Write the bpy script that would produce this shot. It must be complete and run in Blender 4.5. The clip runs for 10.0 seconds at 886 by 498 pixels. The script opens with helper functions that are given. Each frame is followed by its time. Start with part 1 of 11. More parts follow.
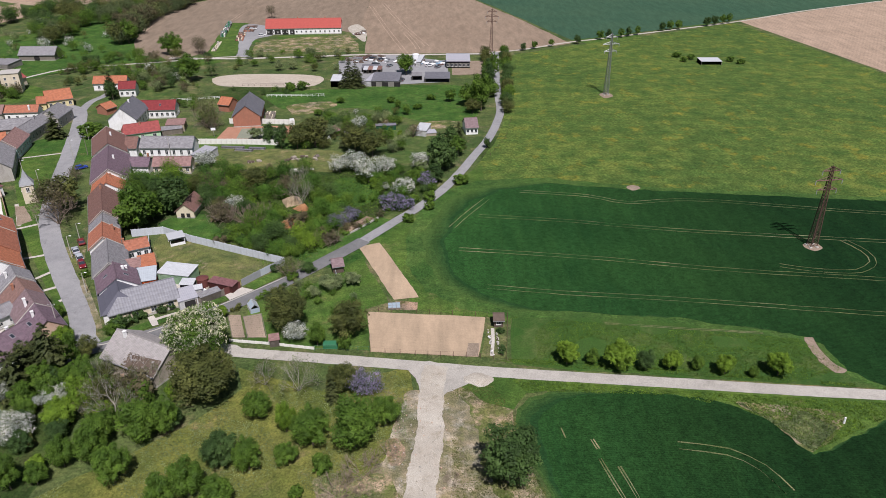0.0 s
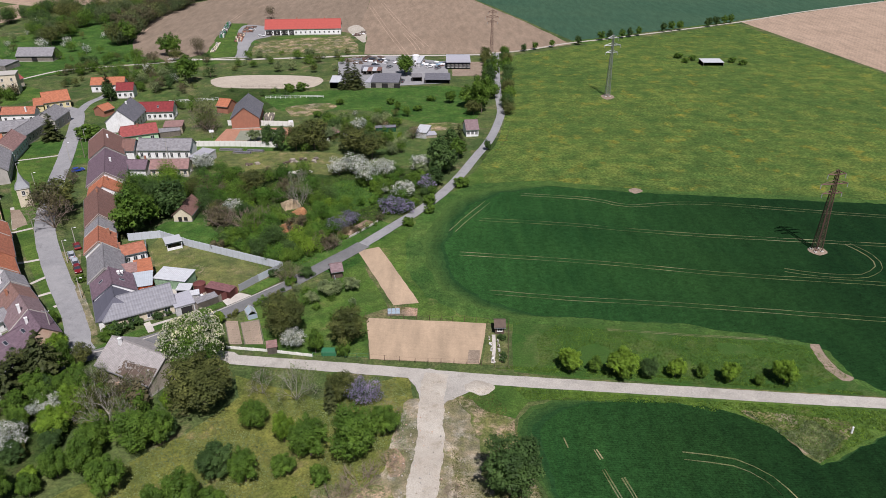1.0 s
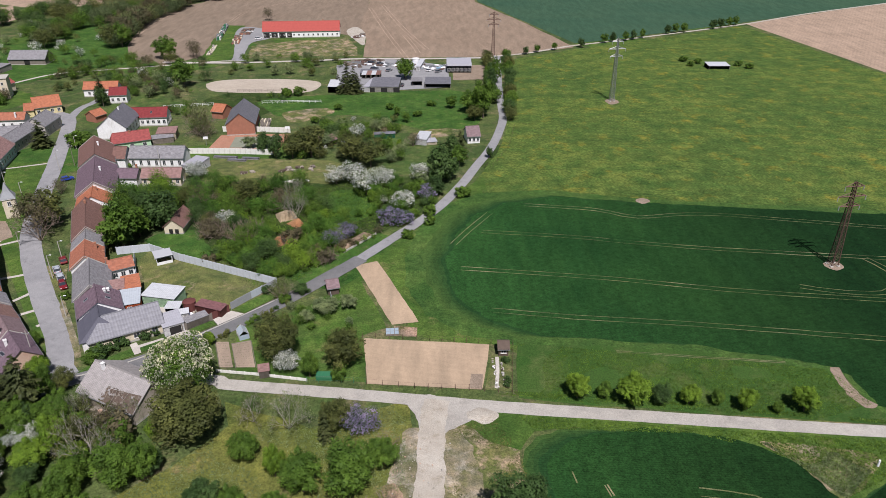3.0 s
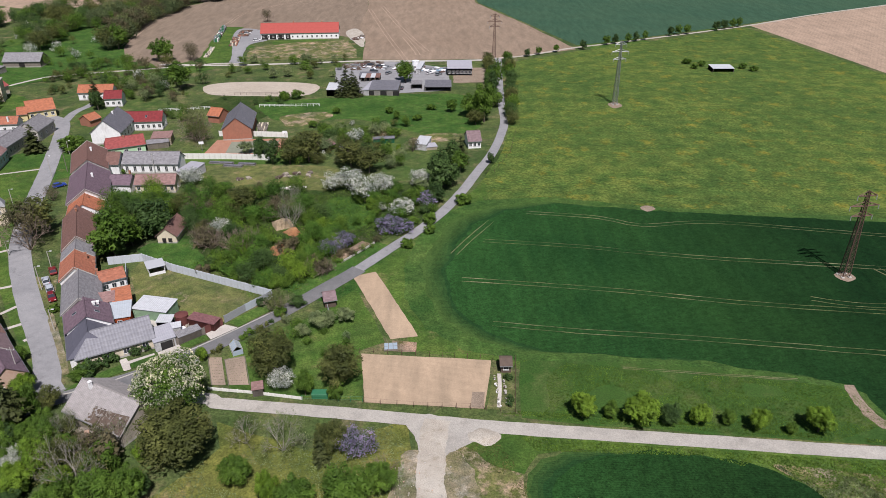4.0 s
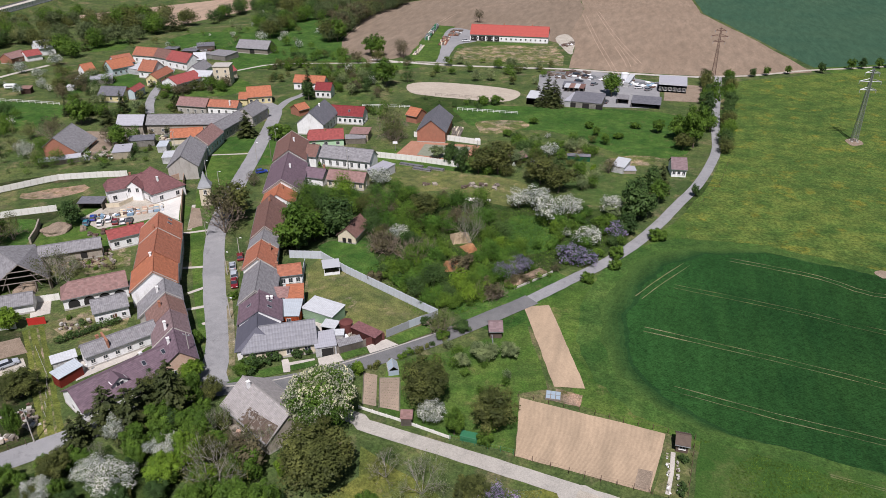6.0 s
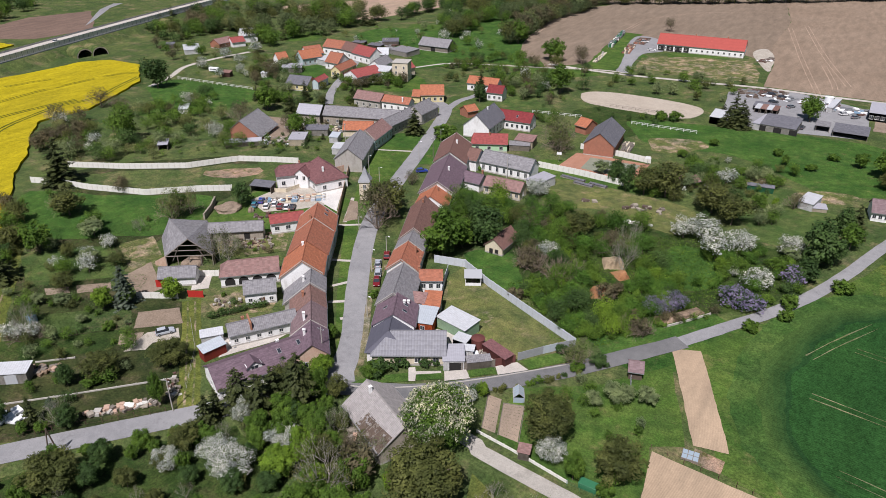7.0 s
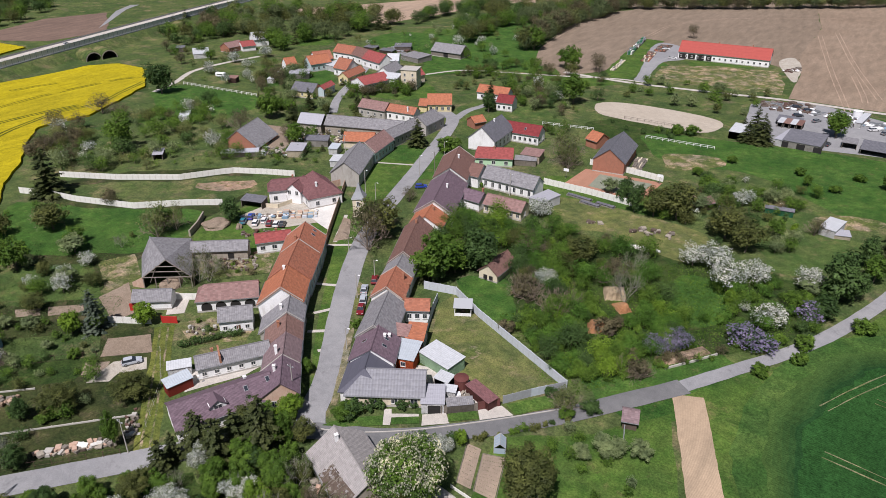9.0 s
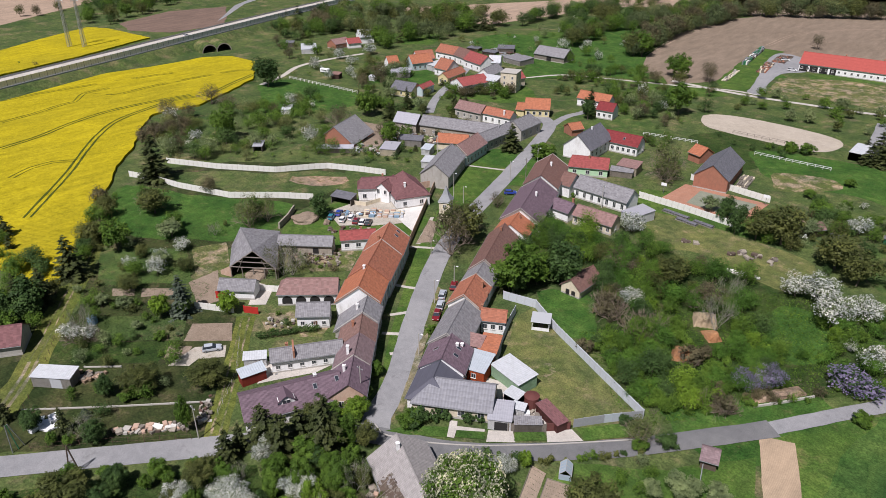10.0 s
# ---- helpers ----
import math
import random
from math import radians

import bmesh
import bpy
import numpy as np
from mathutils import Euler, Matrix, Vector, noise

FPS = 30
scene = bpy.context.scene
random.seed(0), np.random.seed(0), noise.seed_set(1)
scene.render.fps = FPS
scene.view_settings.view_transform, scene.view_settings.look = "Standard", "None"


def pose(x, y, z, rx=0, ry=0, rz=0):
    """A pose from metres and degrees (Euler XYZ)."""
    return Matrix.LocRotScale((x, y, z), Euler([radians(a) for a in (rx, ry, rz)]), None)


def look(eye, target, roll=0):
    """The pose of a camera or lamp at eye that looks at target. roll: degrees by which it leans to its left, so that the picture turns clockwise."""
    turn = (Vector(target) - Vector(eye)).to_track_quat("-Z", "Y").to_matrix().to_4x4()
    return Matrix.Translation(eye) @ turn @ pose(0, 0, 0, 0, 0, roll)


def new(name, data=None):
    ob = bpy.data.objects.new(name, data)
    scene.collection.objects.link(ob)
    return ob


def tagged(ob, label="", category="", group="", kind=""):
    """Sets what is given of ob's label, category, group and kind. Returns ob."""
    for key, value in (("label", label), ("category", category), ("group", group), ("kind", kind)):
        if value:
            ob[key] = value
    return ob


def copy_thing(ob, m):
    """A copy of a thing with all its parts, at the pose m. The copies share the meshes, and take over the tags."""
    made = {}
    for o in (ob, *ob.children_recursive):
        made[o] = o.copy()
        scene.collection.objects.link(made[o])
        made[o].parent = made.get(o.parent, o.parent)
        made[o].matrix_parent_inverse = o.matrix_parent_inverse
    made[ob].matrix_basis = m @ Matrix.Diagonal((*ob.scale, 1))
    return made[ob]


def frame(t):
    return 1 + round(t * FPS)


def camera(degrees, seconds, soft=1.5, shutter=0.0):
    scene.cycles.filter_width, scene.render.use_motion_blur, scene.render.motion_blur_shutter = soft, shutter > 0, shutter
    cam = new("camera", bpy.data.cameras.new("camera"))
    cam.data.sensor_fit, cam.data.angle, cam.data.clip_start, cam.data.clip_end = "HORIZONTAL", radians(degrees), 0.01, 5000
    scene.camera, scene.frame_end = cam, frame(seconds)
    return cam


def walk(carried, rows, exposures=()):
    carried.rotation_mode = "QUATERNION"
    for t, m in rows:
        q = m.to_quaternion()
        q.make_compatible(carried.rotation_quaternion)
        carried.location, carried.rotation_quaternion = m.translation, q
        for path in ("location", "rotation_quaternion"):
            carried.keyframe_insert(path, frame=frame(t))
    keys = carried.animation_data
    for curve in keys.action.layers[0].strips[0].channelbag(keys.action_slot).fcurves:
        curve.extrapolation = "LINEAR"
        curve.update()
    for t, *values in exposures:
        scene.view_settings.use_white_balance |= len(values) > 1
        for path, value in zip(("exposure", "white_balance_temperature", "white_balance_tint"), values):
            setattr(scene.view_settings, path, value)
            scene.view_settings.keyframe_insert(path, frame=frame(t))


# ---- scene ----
cam = camera(64.18, 10.0, soft=0.7)
PITCH = -27.78
ROWS = [          # seconds, eye in metres, degrees of turn to the left
    (0, 0.00, 0.00, 92.00, 0.00),
    (0.5, -0.03, 1.23, 91.93, -0.01),
    (1, -0.07, 2.70, 91.94, -0.00),
    (1.5, -0.14, 4.41, 91.95, 0.01),
    (2, -0.21, 6.37, 91.95, -0.01),
    (2.5, -0.23, 8.66, 91.86, 0.00),
    (4, -0.24, 17.11, 91.77, 0.04),
    (4.5, -0.37, 20.29, 91.80, 0.01),
    (4.7, -0.53, 21.66, 91.86, 0.48),
    (4.9, -0.71, 23.11, 91.94, 2.05),
    (5, -0.79, 23.86, 91.97, 3.02),
    (5.5, -1.03, 27.67, 92.05, 9.66),
    (6, -0.99, 31.59, 92.13, 16.66),
    (6.2, -0.87, 33.24, 92.19, 19.54),
    (7.3, 0.11, 42.85, 92.63, 33.35),
    (7.5, 0.21, 44.56, 92.71, 33.46),
    (8, 0.34, 48.71, 92.94, 33.51),
    (8.5, 0.40, 52.46, 93.12, 33.58),
    (9, 0.34, 55.64, 93.26, 33.67),
    (9.5, 0.17, 58.35, 93.36, 39.05),
    (10, 0.37, 60.68, 93.37, 42.27),
]
walk(cam, [(t, pose(x, y, z, 90 + PITCH, 0, yaw)) for t, x, y, z, yaw in ROWS])

# ---------------------------------------------------------------- world and sun
world = bpy.data.worlds.new("sky")
scene.world = world
world.use_nodes = True
wn = world.node_tree
sky = wn.nodes.new("ShaderNodeTexSky")
sky.sky_type, sky.sun_disc = "NISHITA", False
SUN_EL, SUN_AZ = 57.0, 167.0          # degrees; azimuth clockwise from +y
sky.sun_elevation, sky.sun_rotation = radians(SUN_EL), radians(SUN_AZ)
wn.links.new(sky.outputs[0], wn.nodes["Background"].inputs[0])
wn.nodes["Background"].inputs[1].default_value = 0.0455
sun = new("sun", bpy.data.lights.new("sun", "SUN"))
sun.data.energy, sun.data.angle, sun.data.color = 5.8, radians(0.53), (1.0, 0.943, 0.965)
away = Vector((math.sin(radians(SUN_AZ)) * math.cos(radians(SUN_EL)), math.cos(radians(SUN_AZ)) * math.cos(radians(SUN_EL)), math.sin(radians(SUN_EL))))
sun.matrix_world = look(tuple(away * 300), (0, 0, 0))

# ---------------------------------------------------------------- materials


class Nodes:
    """A small builder for node materials."""

    def __init__(self, name):
        self.m = bpy.data.materials.new(name)
        self.m.use_nodes = True
        self.t = self.m.node_tree
        self.b = self.t.nodes["Principled BSDF"]
        self.coord = self.t.nodes.new("ShaderNodeTexCoord").outputs["Object"]

    def set(self, node, key, value):
        s = node.inputs[key]
        if isinstance(value, bpy.types.NodeSocket):
            self.t.links.new(value, s)
        else:
            s.default_value = (*value, 1.0) if isinstance(value, tuple) and len(value) == 3 and s.type == "RGBA" else value

    def noise(self, scale, detail=3.0, rough=0.6, vec=None):
        n = self.t.nodes.new("ShaderNodeTexNoise")
        self.set(n, "Vector", vec or self.coord)
        self.set(n, "Scale", scale), self.set(n, "Detail", detail), self.set(n, "Roughness", rough)
        return n.outputs[0]

    def ramp(self, fac, lo, hi):
        n = self.t.nodes.new("ShaderNodeMapRange")
        self.set(n, "Value", fac), self.set(n, "From Min", lo), self.set(n, "From Max", hi)
        return n.outputs[0]

    def mix(self, fac, a, b, mode="MIX"):
        n = self.t.nodes.new("ShaderNodeMix")
        n.data_type, n.blend_type = "RGBA", mode
        for k, v in ((0, fac), (6, a), (7, b)):
            s = n.inputs[k]
            if isinstance(v, bpy.types.NodeSocket):
                self.t.links.new(v, s)
            else:
                s.default_value = (*v, 1.0) if isinstance(v, tuple) else v
        return n.outputs[2]

    def math(self, op, a, b=0.0):
        n = self.t.nodes.new("ShaderNodeMath")
        n.operation = op
        self.set(n, 0, a), self.set(n, 1, b)
        return n.outputs[0]

    def stretch(self, scale, turn=0.0, vec=None):
        n = self.t.nodes.new("ShaderNodeMapping")
        self.set(n, "Vector", vec or self.coord)
        n.inputs["Rotation"].default_value = (0, 0, radians(turn))
        n.inputs["Scale"].default_value = scale
        return n.outputs[0]

    def uv(self):
        return self.t.nodes.new("ShaderNodeTexCoord").outputs["UV"]

    def wave(self, scale, vec, axis="X", distort=0.0, profile="SIN"):
        n = self.t.nodes.new("ShaderNodeTexWave")
        n.bands_direction, n.wave_profile = axis, profile
        self.set(n, "Vector", vec), self.set(n, "Scale", scale), self.set(n, "Distortion", distort)
        self.set(n, "Detail", 2.0)
        return n.outputs["Fac"]

    def island(self):
        return self.t.nodes.new("ShaderNodeNewGeometry").outputs["Random Per Island"]

    def each(self):
        return self.t.nodes.new("ShaderNodeObjectInfo").outputs["Random"]

    def done(self, color, rough=0.9, bump=None, strength=0.4, dist=0.05, metal=0.0, spec=0.3):
        self.set(self.b, "Base Color", color), self.set(self.b, "Roughness", rough), self.set(self.b, "Metallic", metal)
        self.set(self.b, "Specular IOR Level", spec)
        if bump is not None:
            n = self.t.nodes.new("ShaderNodeBump")
            self.set(n, "Height", bump), self.set(n, "Strength", strength), self.set(n, "Distance", dist)
            self.t.links.new(n.outputs[0], self.b.inputs["Normal"])
        return self.m


def ground_mat(name, a, b, c, big=0.02, mid=0.12, fine=1.6, bare=None, lo=0.62, hi=0.75, bump=0.25, strength=0.5, grain=0.75):
    """Ground cover of three tints at two scales with optional bare spots."""
    n = Nodes(name)
    f = n.noise(fine * 1.4, 5, 0.8)
    col = n.mix(n.ramp(n.noise(mid, 4, 0.65), 0.35, 0.65), a, b)
    col = n.mix(n.math("MULTIPLY", n.ramp(n.noise(big, 4, 0.6), 0.42, 0.68), 0.8), col, c)
    if bare:
        col = n.mix(n.ramp(n.noise(mid * 0.7, 6, 0.72), lo, hi), col, bare)
    soft = grain > 0.6          # grown over, not paved
    col = n.mix(0.6 if soft else 0.15, col, n.mix(n.ramp(n.noise(min(0.45, fine * 0.4), 3, 0.6), 0.36, 0.64), (0.68, 0.71, 0.70), (1.32, 1.28, 1.25)), "MULTIPLY")
    if soft:
        col = n.mix(0.75, col, n.mix(n.ramp(n.noise(0.11, 5, 0.62), 0.36, 0.64), (0.64, 0.72, 0.72), (1.36, 1.22, 1.14)), "MULTIPLY")
    col = n.mix(grain, col, n.mix(n.ramp(f, 0.36, 0.64), (0.4, 0.42, 0.42), (1.5, 1.47, 1.45)), "MULTIPLY")
    return n.done(col, 0.95, f, strength, bump, spec=0.1)


def crop_mat(name, a, b, turn, row=0.5, bare=None, contrast=0.5, relief=0.5, drill=0.12, thick=None):
    """Crop drilled in rows, with paler and thinner patches."""
    n = Nodes(name)
    v = n.stretch((1, 1, 1), turn)
    rows = n.wave(row, v, "X", 1.5)
    f = n.noise(2.5, 4, 0.8)
    streak = n.noise(1.0, 4, 0.65, n.stretch((0.4, 0.02, 1), turn))
    col = n.mix(n.ramp(n.noise(0.02, 4, 0.6), 0.35, 0.7), a, b)
    col = n.mix(n.math("MULTIPLY", n.ramp(streak, 0.45, 0.75), 0.5), col, b)
    if thick:          # brightness fade along x, imitating view-dependent sheen, painted into the colour
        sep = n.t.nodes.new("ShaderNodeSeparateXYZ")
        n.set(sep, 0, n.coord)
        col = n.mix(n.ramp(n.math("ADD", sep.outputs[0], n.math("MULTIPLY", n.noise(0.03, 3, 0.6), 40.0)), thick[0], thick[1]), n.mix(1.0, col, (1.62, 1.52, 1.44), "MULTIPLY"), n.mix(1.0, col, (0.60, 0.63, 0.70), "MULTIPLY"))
    if bare:
        col = n.mix(n.math("MULTIPLY", n.ramp(n.noise(0.05, 8, 0.75), 0.66, 0.78), 0.6), col, bare)
    col = n.mix(0.5, col, n.mix(n.ramp(n.noise(0.25, 4, 0.65, n.stretch((1, 0.25, 1), turn)), 0.36, 0.64), (0.72, 0.74, 0.74), (1.28, 1.26, 1.24)), "MULTIPLY")
    clump = n.math("ADD", n.math("MULTIPLY", n.ramp(f, 0.36, 0.64), 0.65), n.math("MULTIPLY", n.ramp(n.noise(0.7, 3, 0.7), 0.35, 0.65), 0.35))
    col = n.mix(contrast, col, n.mix(n.math("ADD", n.math("MULTIPLY", rows, drill), n.math("MULTIPLY", clump, 1 - drill)), (0.35, 0.35, 0.35), (1.6, 1.6, 1.6)), "MULTIPLY")
    return n.done(col, 0.9, n.math("ADD", n.math("MULTIPLY", rows, 0.25), f), relief, 0.15, spec=0.05)


def plain_mat(name, a, b, scale=1.0, rough=0.85, metal=0.0, bump=0.02, spec=0.3, dirt=None):
    """Painted, rendered or weathered surface: two tints, fine grain and streaks of dirt."""
    n = Nodes(name)
    f = n.noise(scale * 9, 4, 0.7)
    col = n.mix(n.ramp(n.noise(scale * 0.8, 5, 0.65), 0.35, 0.7), a, b)
    if dirt:
        col = n.mix(n.math("MULTIPLY", n.ramp(n.noise(1.0, 5, 0.7, n.stretch((scale * 1.6, scale * 1.6, scale * 0.4))), 0.52, 0.72), 0.6), col, dirt)
    col = n.mix(0.4, col, n.mix(n.ramp(f, 0.3, 0.7), (0.7, 0.7, 0.7), (1.3, 1.3, 1.3)), "MULTIPLY")
    return n.done(col, rough, f, 0.4, bump, metal, spec)


def roof_mat(name, a, b, course=0.34, pan=0.22, worn=None, rough=0.75, deep=0.06, lichen=0.5, tiles=0.45):
    """Tiled or corrugated roof; u runs along the ridge and v down the slope, in metres."""
    n = Nodes(name)
    uv = n.uv()
    rows = n.wave(0.5 / course * 0.628, uv, "Y", 0.15, "SAW")
    cols = n.wave(0.5 / pan * 0.628, uv, "X", 0.1)
    cell = n.t.nodes.new("ShaderNodeTexWhiteNoise")
    snap = n.t.nodes.new("ShaderNodeVectorMath")
    snap.operation = "SNAP"
    n.set(snap, 0, uv)
    snap.inputs[1].default_value = (0.66, 0.34, 1.0)
    n.set(cell, "Vector", snap.outputs[0])
    col = n.mix(n.ramp(n.noise(0.5, 5, 0.7, uv), 0.35, 0.7), a, b)
    col = n.mix(tiles, col, n.mix(cell.outputs["Value"], (0.6, 0.6, 0.6), (1.4, 1.4, 1.4)), "MULTIPLY")
    if worn:
        col = n.mix(n.math("MULTIPLY", n.ramp(n.noise(0.9, 7, 0.75, uv), 0.5, 0.72), lichen), col, worn)
    col = n.mix(0.35 if tiles > 0.2 else 0.14, col, n.mix(n.math("MULTIPLY", n.math("ADD", rows, cols), 0.5), (0.45, 0.45, 0.45), (1.4, 1.4, 1.4)), "MULTIPLY")
    col = n.mix(0.25, col, n.mix(n.each(), (0.75, 0.75, 0.75), (1.2, 1.2, 1.2)), "MULTIPLY")
    return n.done(col, rough, n.math("ADD", rows, cols), 0.6, deep, spec=0.25)


def leaf_mat(name, a, b, c=None, part_c=0.0, through_light=0.28):
    """Leaves: tint by leaf and by tree, some light passing through."""
    n = Nodes(name)
    col = n.mix(n.math("ADD", n.math("MULTIPLY", n.island(), 0.5), 0.25), a, b)
    if c:
        col = n.mix(n.ramp(n.island(), 1 - part_c, 1 - part_c + 0.02), col, c)
    col = n.mix(0.4, col, n.mix(n.each(), (0.72, 0.78, 0.72), (1.32, 1.26, 1.18)), "MULTIPLY")
    col = n.mix(0.85, col, n.mix(n.ramp(n.noise(0.19, 2, 0.5), 0.36, 0.64), (0.64, 0.70, 0.68), (1.28, 1.24, 1.14)), "MULTIPLY")
    col = n.mix(0.7, col, n.mix(n.ramp(n.noise(0.75, 2, 0.5), 0.36, 0.64), (0.58, 0.60, 0.58), (1.42, 1.40, 1.36)), "MULTIPLY")
    n.done(col, 0.6, spec=0.15)
    tr = n.t.nodes.new("ShaderNodeBsdfTranslucent")
    n.set(tr, "Color", col)
    mx = n.t.nodes.new("ShaderNodeMixShader")
    n.set(mx, 0, through_light)
    n.t.links.new(n.b.outputs[0], mx.inputs[1])
    n.t.links.new(tr.outputs[0], mx.inputs[2])
    n.t.links.new(mx.outputs[0], n.t.nodes["Material Output"].inputs[0])
    return n.m


# brownish garden grass, its colour darkened further in place of tree shade
GARDEN = ground_mat("garden_grass", (0.030, 0.046, 0.015), (0.056, 0.062, 0.026), (0.022, 0.037, 0.012), 0.06, 0.2, 1.3, (0.12, 0.096, 0.066), 0.53, 0.73, grain=0.8)
GRASS = ground_mat("grass", (0.062, 0.098, 0.030), (0.096, 0.116, 0.046), (0.042, 0.076, 0.024), 0.03, 0.12, 1.2, (0.175, 0.150, 0.090), 0.52, 0.70, grain=0.8)
LAWN = ground_mat("lawn", (0.098, 0.120, 0.042), (0.136, 0.142, 0.058), (0.080, 0.110, 0.034), 0.05, 0.3, 2.0, (0.22, 0.185, 0.11), 0.54, 0.72, 0.1, grain=0.7)
DRY = ground_mat("dry_grass", (0.102, 0.122, 0.030), (0.142, 0.146, 0.044), (0.072, 0.108, 0.022), 0.05, 0.2, 1.5, (0.22, 0.18, 0.1), 0.58, 0.75, 0.2)
MEADOW = ground_mat("meadow", (0.058, 0.108, 0.025), (0.101, 0.138, 0.033), (0.048, 0.094, 0.024), 0.015, 0.14, 0.8, (0.170, 0.163, 0.028), 0.55, 0.7, grain=0.9)
VERGE = ground_mat("verge_grass", (0.052, 0.110, 0.022), (0.080, 0.130, 0.032), (0.044, 0.094, 0.020), 0.06, 0.35, 2.0, (0.18, 0.16, 0.08), 0.6, 0.72, 0.15)
SCRUB = ground_mat("rough_ground", (0.088, 0.116, 0.036), (0.135, 0.132, 0.060), (0.064, 0.098, 0.025), 0.06, 0.25, 1.4, (0.30, 0.24, 0.175), 0.47, 0.60, 0.2)
YOUNG = ground_mat("young_crop", (0.052, 0.096, 0.026), (0.082, 0.112, 0.038), (0.042, 0.082, 0.023), 0.03, 0.2, 1.8, (0.15, 0.135, 0.07), 0.54, 0.74, 0.2, grain=0.75)
CLOVER = ground_mat("clover", (0.035, 0.086, 0.017), (0.058, 0.107, 0.023), (0.031, 0.073, 0.017), 0.04, 0.16, 1.8, (0.09, 0.115, 0.038), 0.5, 0.7, 0.2, grain=0.6)
MEADOW_GREEN = ground_mat("fresh_meadow", (0.040, 0.100, 0.020), (0.064, 0.118, 0.028), (0.032, 0.084, 0.016), 0.06, 0.3, 1.6, (0.12, 0.12, 0.05), 0.58, 0.76, 0.3, grain=0.8)
TALL_GRASS = ground_mat("tall_grass", (0.030, 0.060, 0.015), (0.050, 0.074, 0.022), (0.022, 0.046, 0.011), 0.06, 0.3, 1.6, (0.085, 0.085, 0.04), 0.52, 0.72, 0.4, grain=0.9)
LUSH_GRASS = ground_mat("lush_grass", (0.052, 0.108, 0.021), (0.084, 0.130, 0.032), (0.042, 0.090, 0.018), 0.05, 0.2, 1.5, (0.155, 0.145, 0.064), 0.57, 0.76, 0.2, grain=0.7)
EDGE = ground_mat("wheat_headland", (0.042, 0.096, 0.022), (0.066, 0.116, 0.030), (0.036, 0.084, 0.020), 0.03, 0.12, 1.2)
THIN_WHEAT = [crop_mat("thin_wheat", (0.044 - 0.0062 * k, 0.086 - 0.0086 * k, 0.0225 - 0.0018 * k), (0.056 - 0.0072 * k, 0.102 - 0.0092 * k, 0.026 - 0.0018 * k), 94, 0.6, None, 0.72) for k in range(6)]
# last pair: x range of the sheen-like fade painted into the colour
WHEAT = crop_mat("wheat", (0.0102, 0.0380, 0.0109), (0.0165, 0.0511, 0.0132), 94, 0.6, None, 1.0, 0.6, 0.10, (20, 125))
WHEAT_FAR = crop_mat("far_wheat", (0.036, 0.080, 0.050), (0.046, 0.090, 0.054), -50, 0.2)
RAPE = crop_mat("rape", (0.385, 0.312, 0.012), (0.30, 0.25, 0.015), 40, 0.35, (0.14, 0.17, 0.02), 0.8, 0.6, 0.25)
TILTH = crop_mat("tilth", (0.385, 0.292, 0.205), (0.325, 0.245, 0.172), 92, 1.1, (0.2, 0.19, 0.1), 0.4, 0.3, 0.55)
PLOUGH = crop_mat("ploughed_field", (0.218, 0.170, 0.130), (0.188, 0.146, 0.110), 60, 0.16)
PLOUGH_PALE = crop_mat("pale_field", (0.35, 0.262, 0.198), (0.295, 0.22, 0.165), 30, 0.16)
BEIGE = crop_mat("beige_field", (0.252, 0.192, 0.144), (0.215, 0.162, 0.120), 60, 0.16)
# last pair again sets the painted sheen fade
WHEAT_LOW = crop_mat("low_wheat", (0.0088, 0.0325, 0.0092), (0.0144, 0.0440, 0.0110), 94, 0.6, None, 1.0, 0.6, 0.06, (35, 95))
PLOUGH_DARK = crop_mat("dark_field", (0.15, 0.105, 0.085), (0.18, 0.125, 0.1), 20, 0.16)
PALE_CLAY = ground_mat("pale_clay", (0.40, 0.315, 0.215), (0.33, 0.255, 0.165), (0.45, 0.365, 0.26), 0.2, 0.9, 3.0, (0.16, 0.15, 0.07), 0.56, 0.72, 0.3, grain=0.6)
CLAY_BANK = ground_mat("orange_clay", (0.36, 0.175, 0.085), (0.30, 0.15, 0.08), (0.42, 0.27, 0.15), 0.2, 0.9, 3.0, (0.14, 0.12, 0.06), 0.58, 0.74, 0.3, grain=0.6)
SOIL = ground_mat("bare_soil", (0.250, 0.195, 0.150), (0.200, 0.155, 0.118), (0.285, 0.230, 0.180), 0.1, 0.5, 2.5, None, 0.6, 0.7, 0.1, grain=0.55)
RED_SOIL = ground_mat("reddish_soil", (0.27, 0.185, 0.14), (0.32, 0.24, 0.185), (0.2, 0.165, 0.11), 0.1, 0.5, 2.5, (0.1, 0.1, 0.035), 0.5, 0.66, 0.1)
GRAVEL = ground_mat("gravel", (0.40, 0.368, 0.318), (0.335, 0.30, 0.255), (0.45, 0.42, 0.37), 0.15, 0.6, 4.0, (0.25, 0.215, 0.16), 0.54, 0.74, 0.05, grain=0.55)
STONY = ground_mat("stony_soil", (0.20, 0.175, 0.12), (0.115, 0.125, 0.05), (0.25, 0.215, 0.16), 0.12, 0.35, 3.0, (0.36, 0.325, 0.27), 0.5, 0.66, 0.1)
CONCRETE = ground_mat("pale_concrete_road", (0.365, 0.345, 0.312), (0.31, 0.292, 0.266), (0.41, 0.388, 0.352), 0.05, 0.3, 3.0, (0.24, 0.225, 0.2), 0.55, 0.75, 0.02, grain=0.35)
STREET = ground_mat("worn_asphalt", (0.250, 0.250, 0.260), (0.215, 0.215, 0.224), (0.285, 0.284, 0.290), 0.06, 0.4, 4.0, (0.16, 0.16, 0.165), 0.58, 0.72, 0.02, grain=0.3)
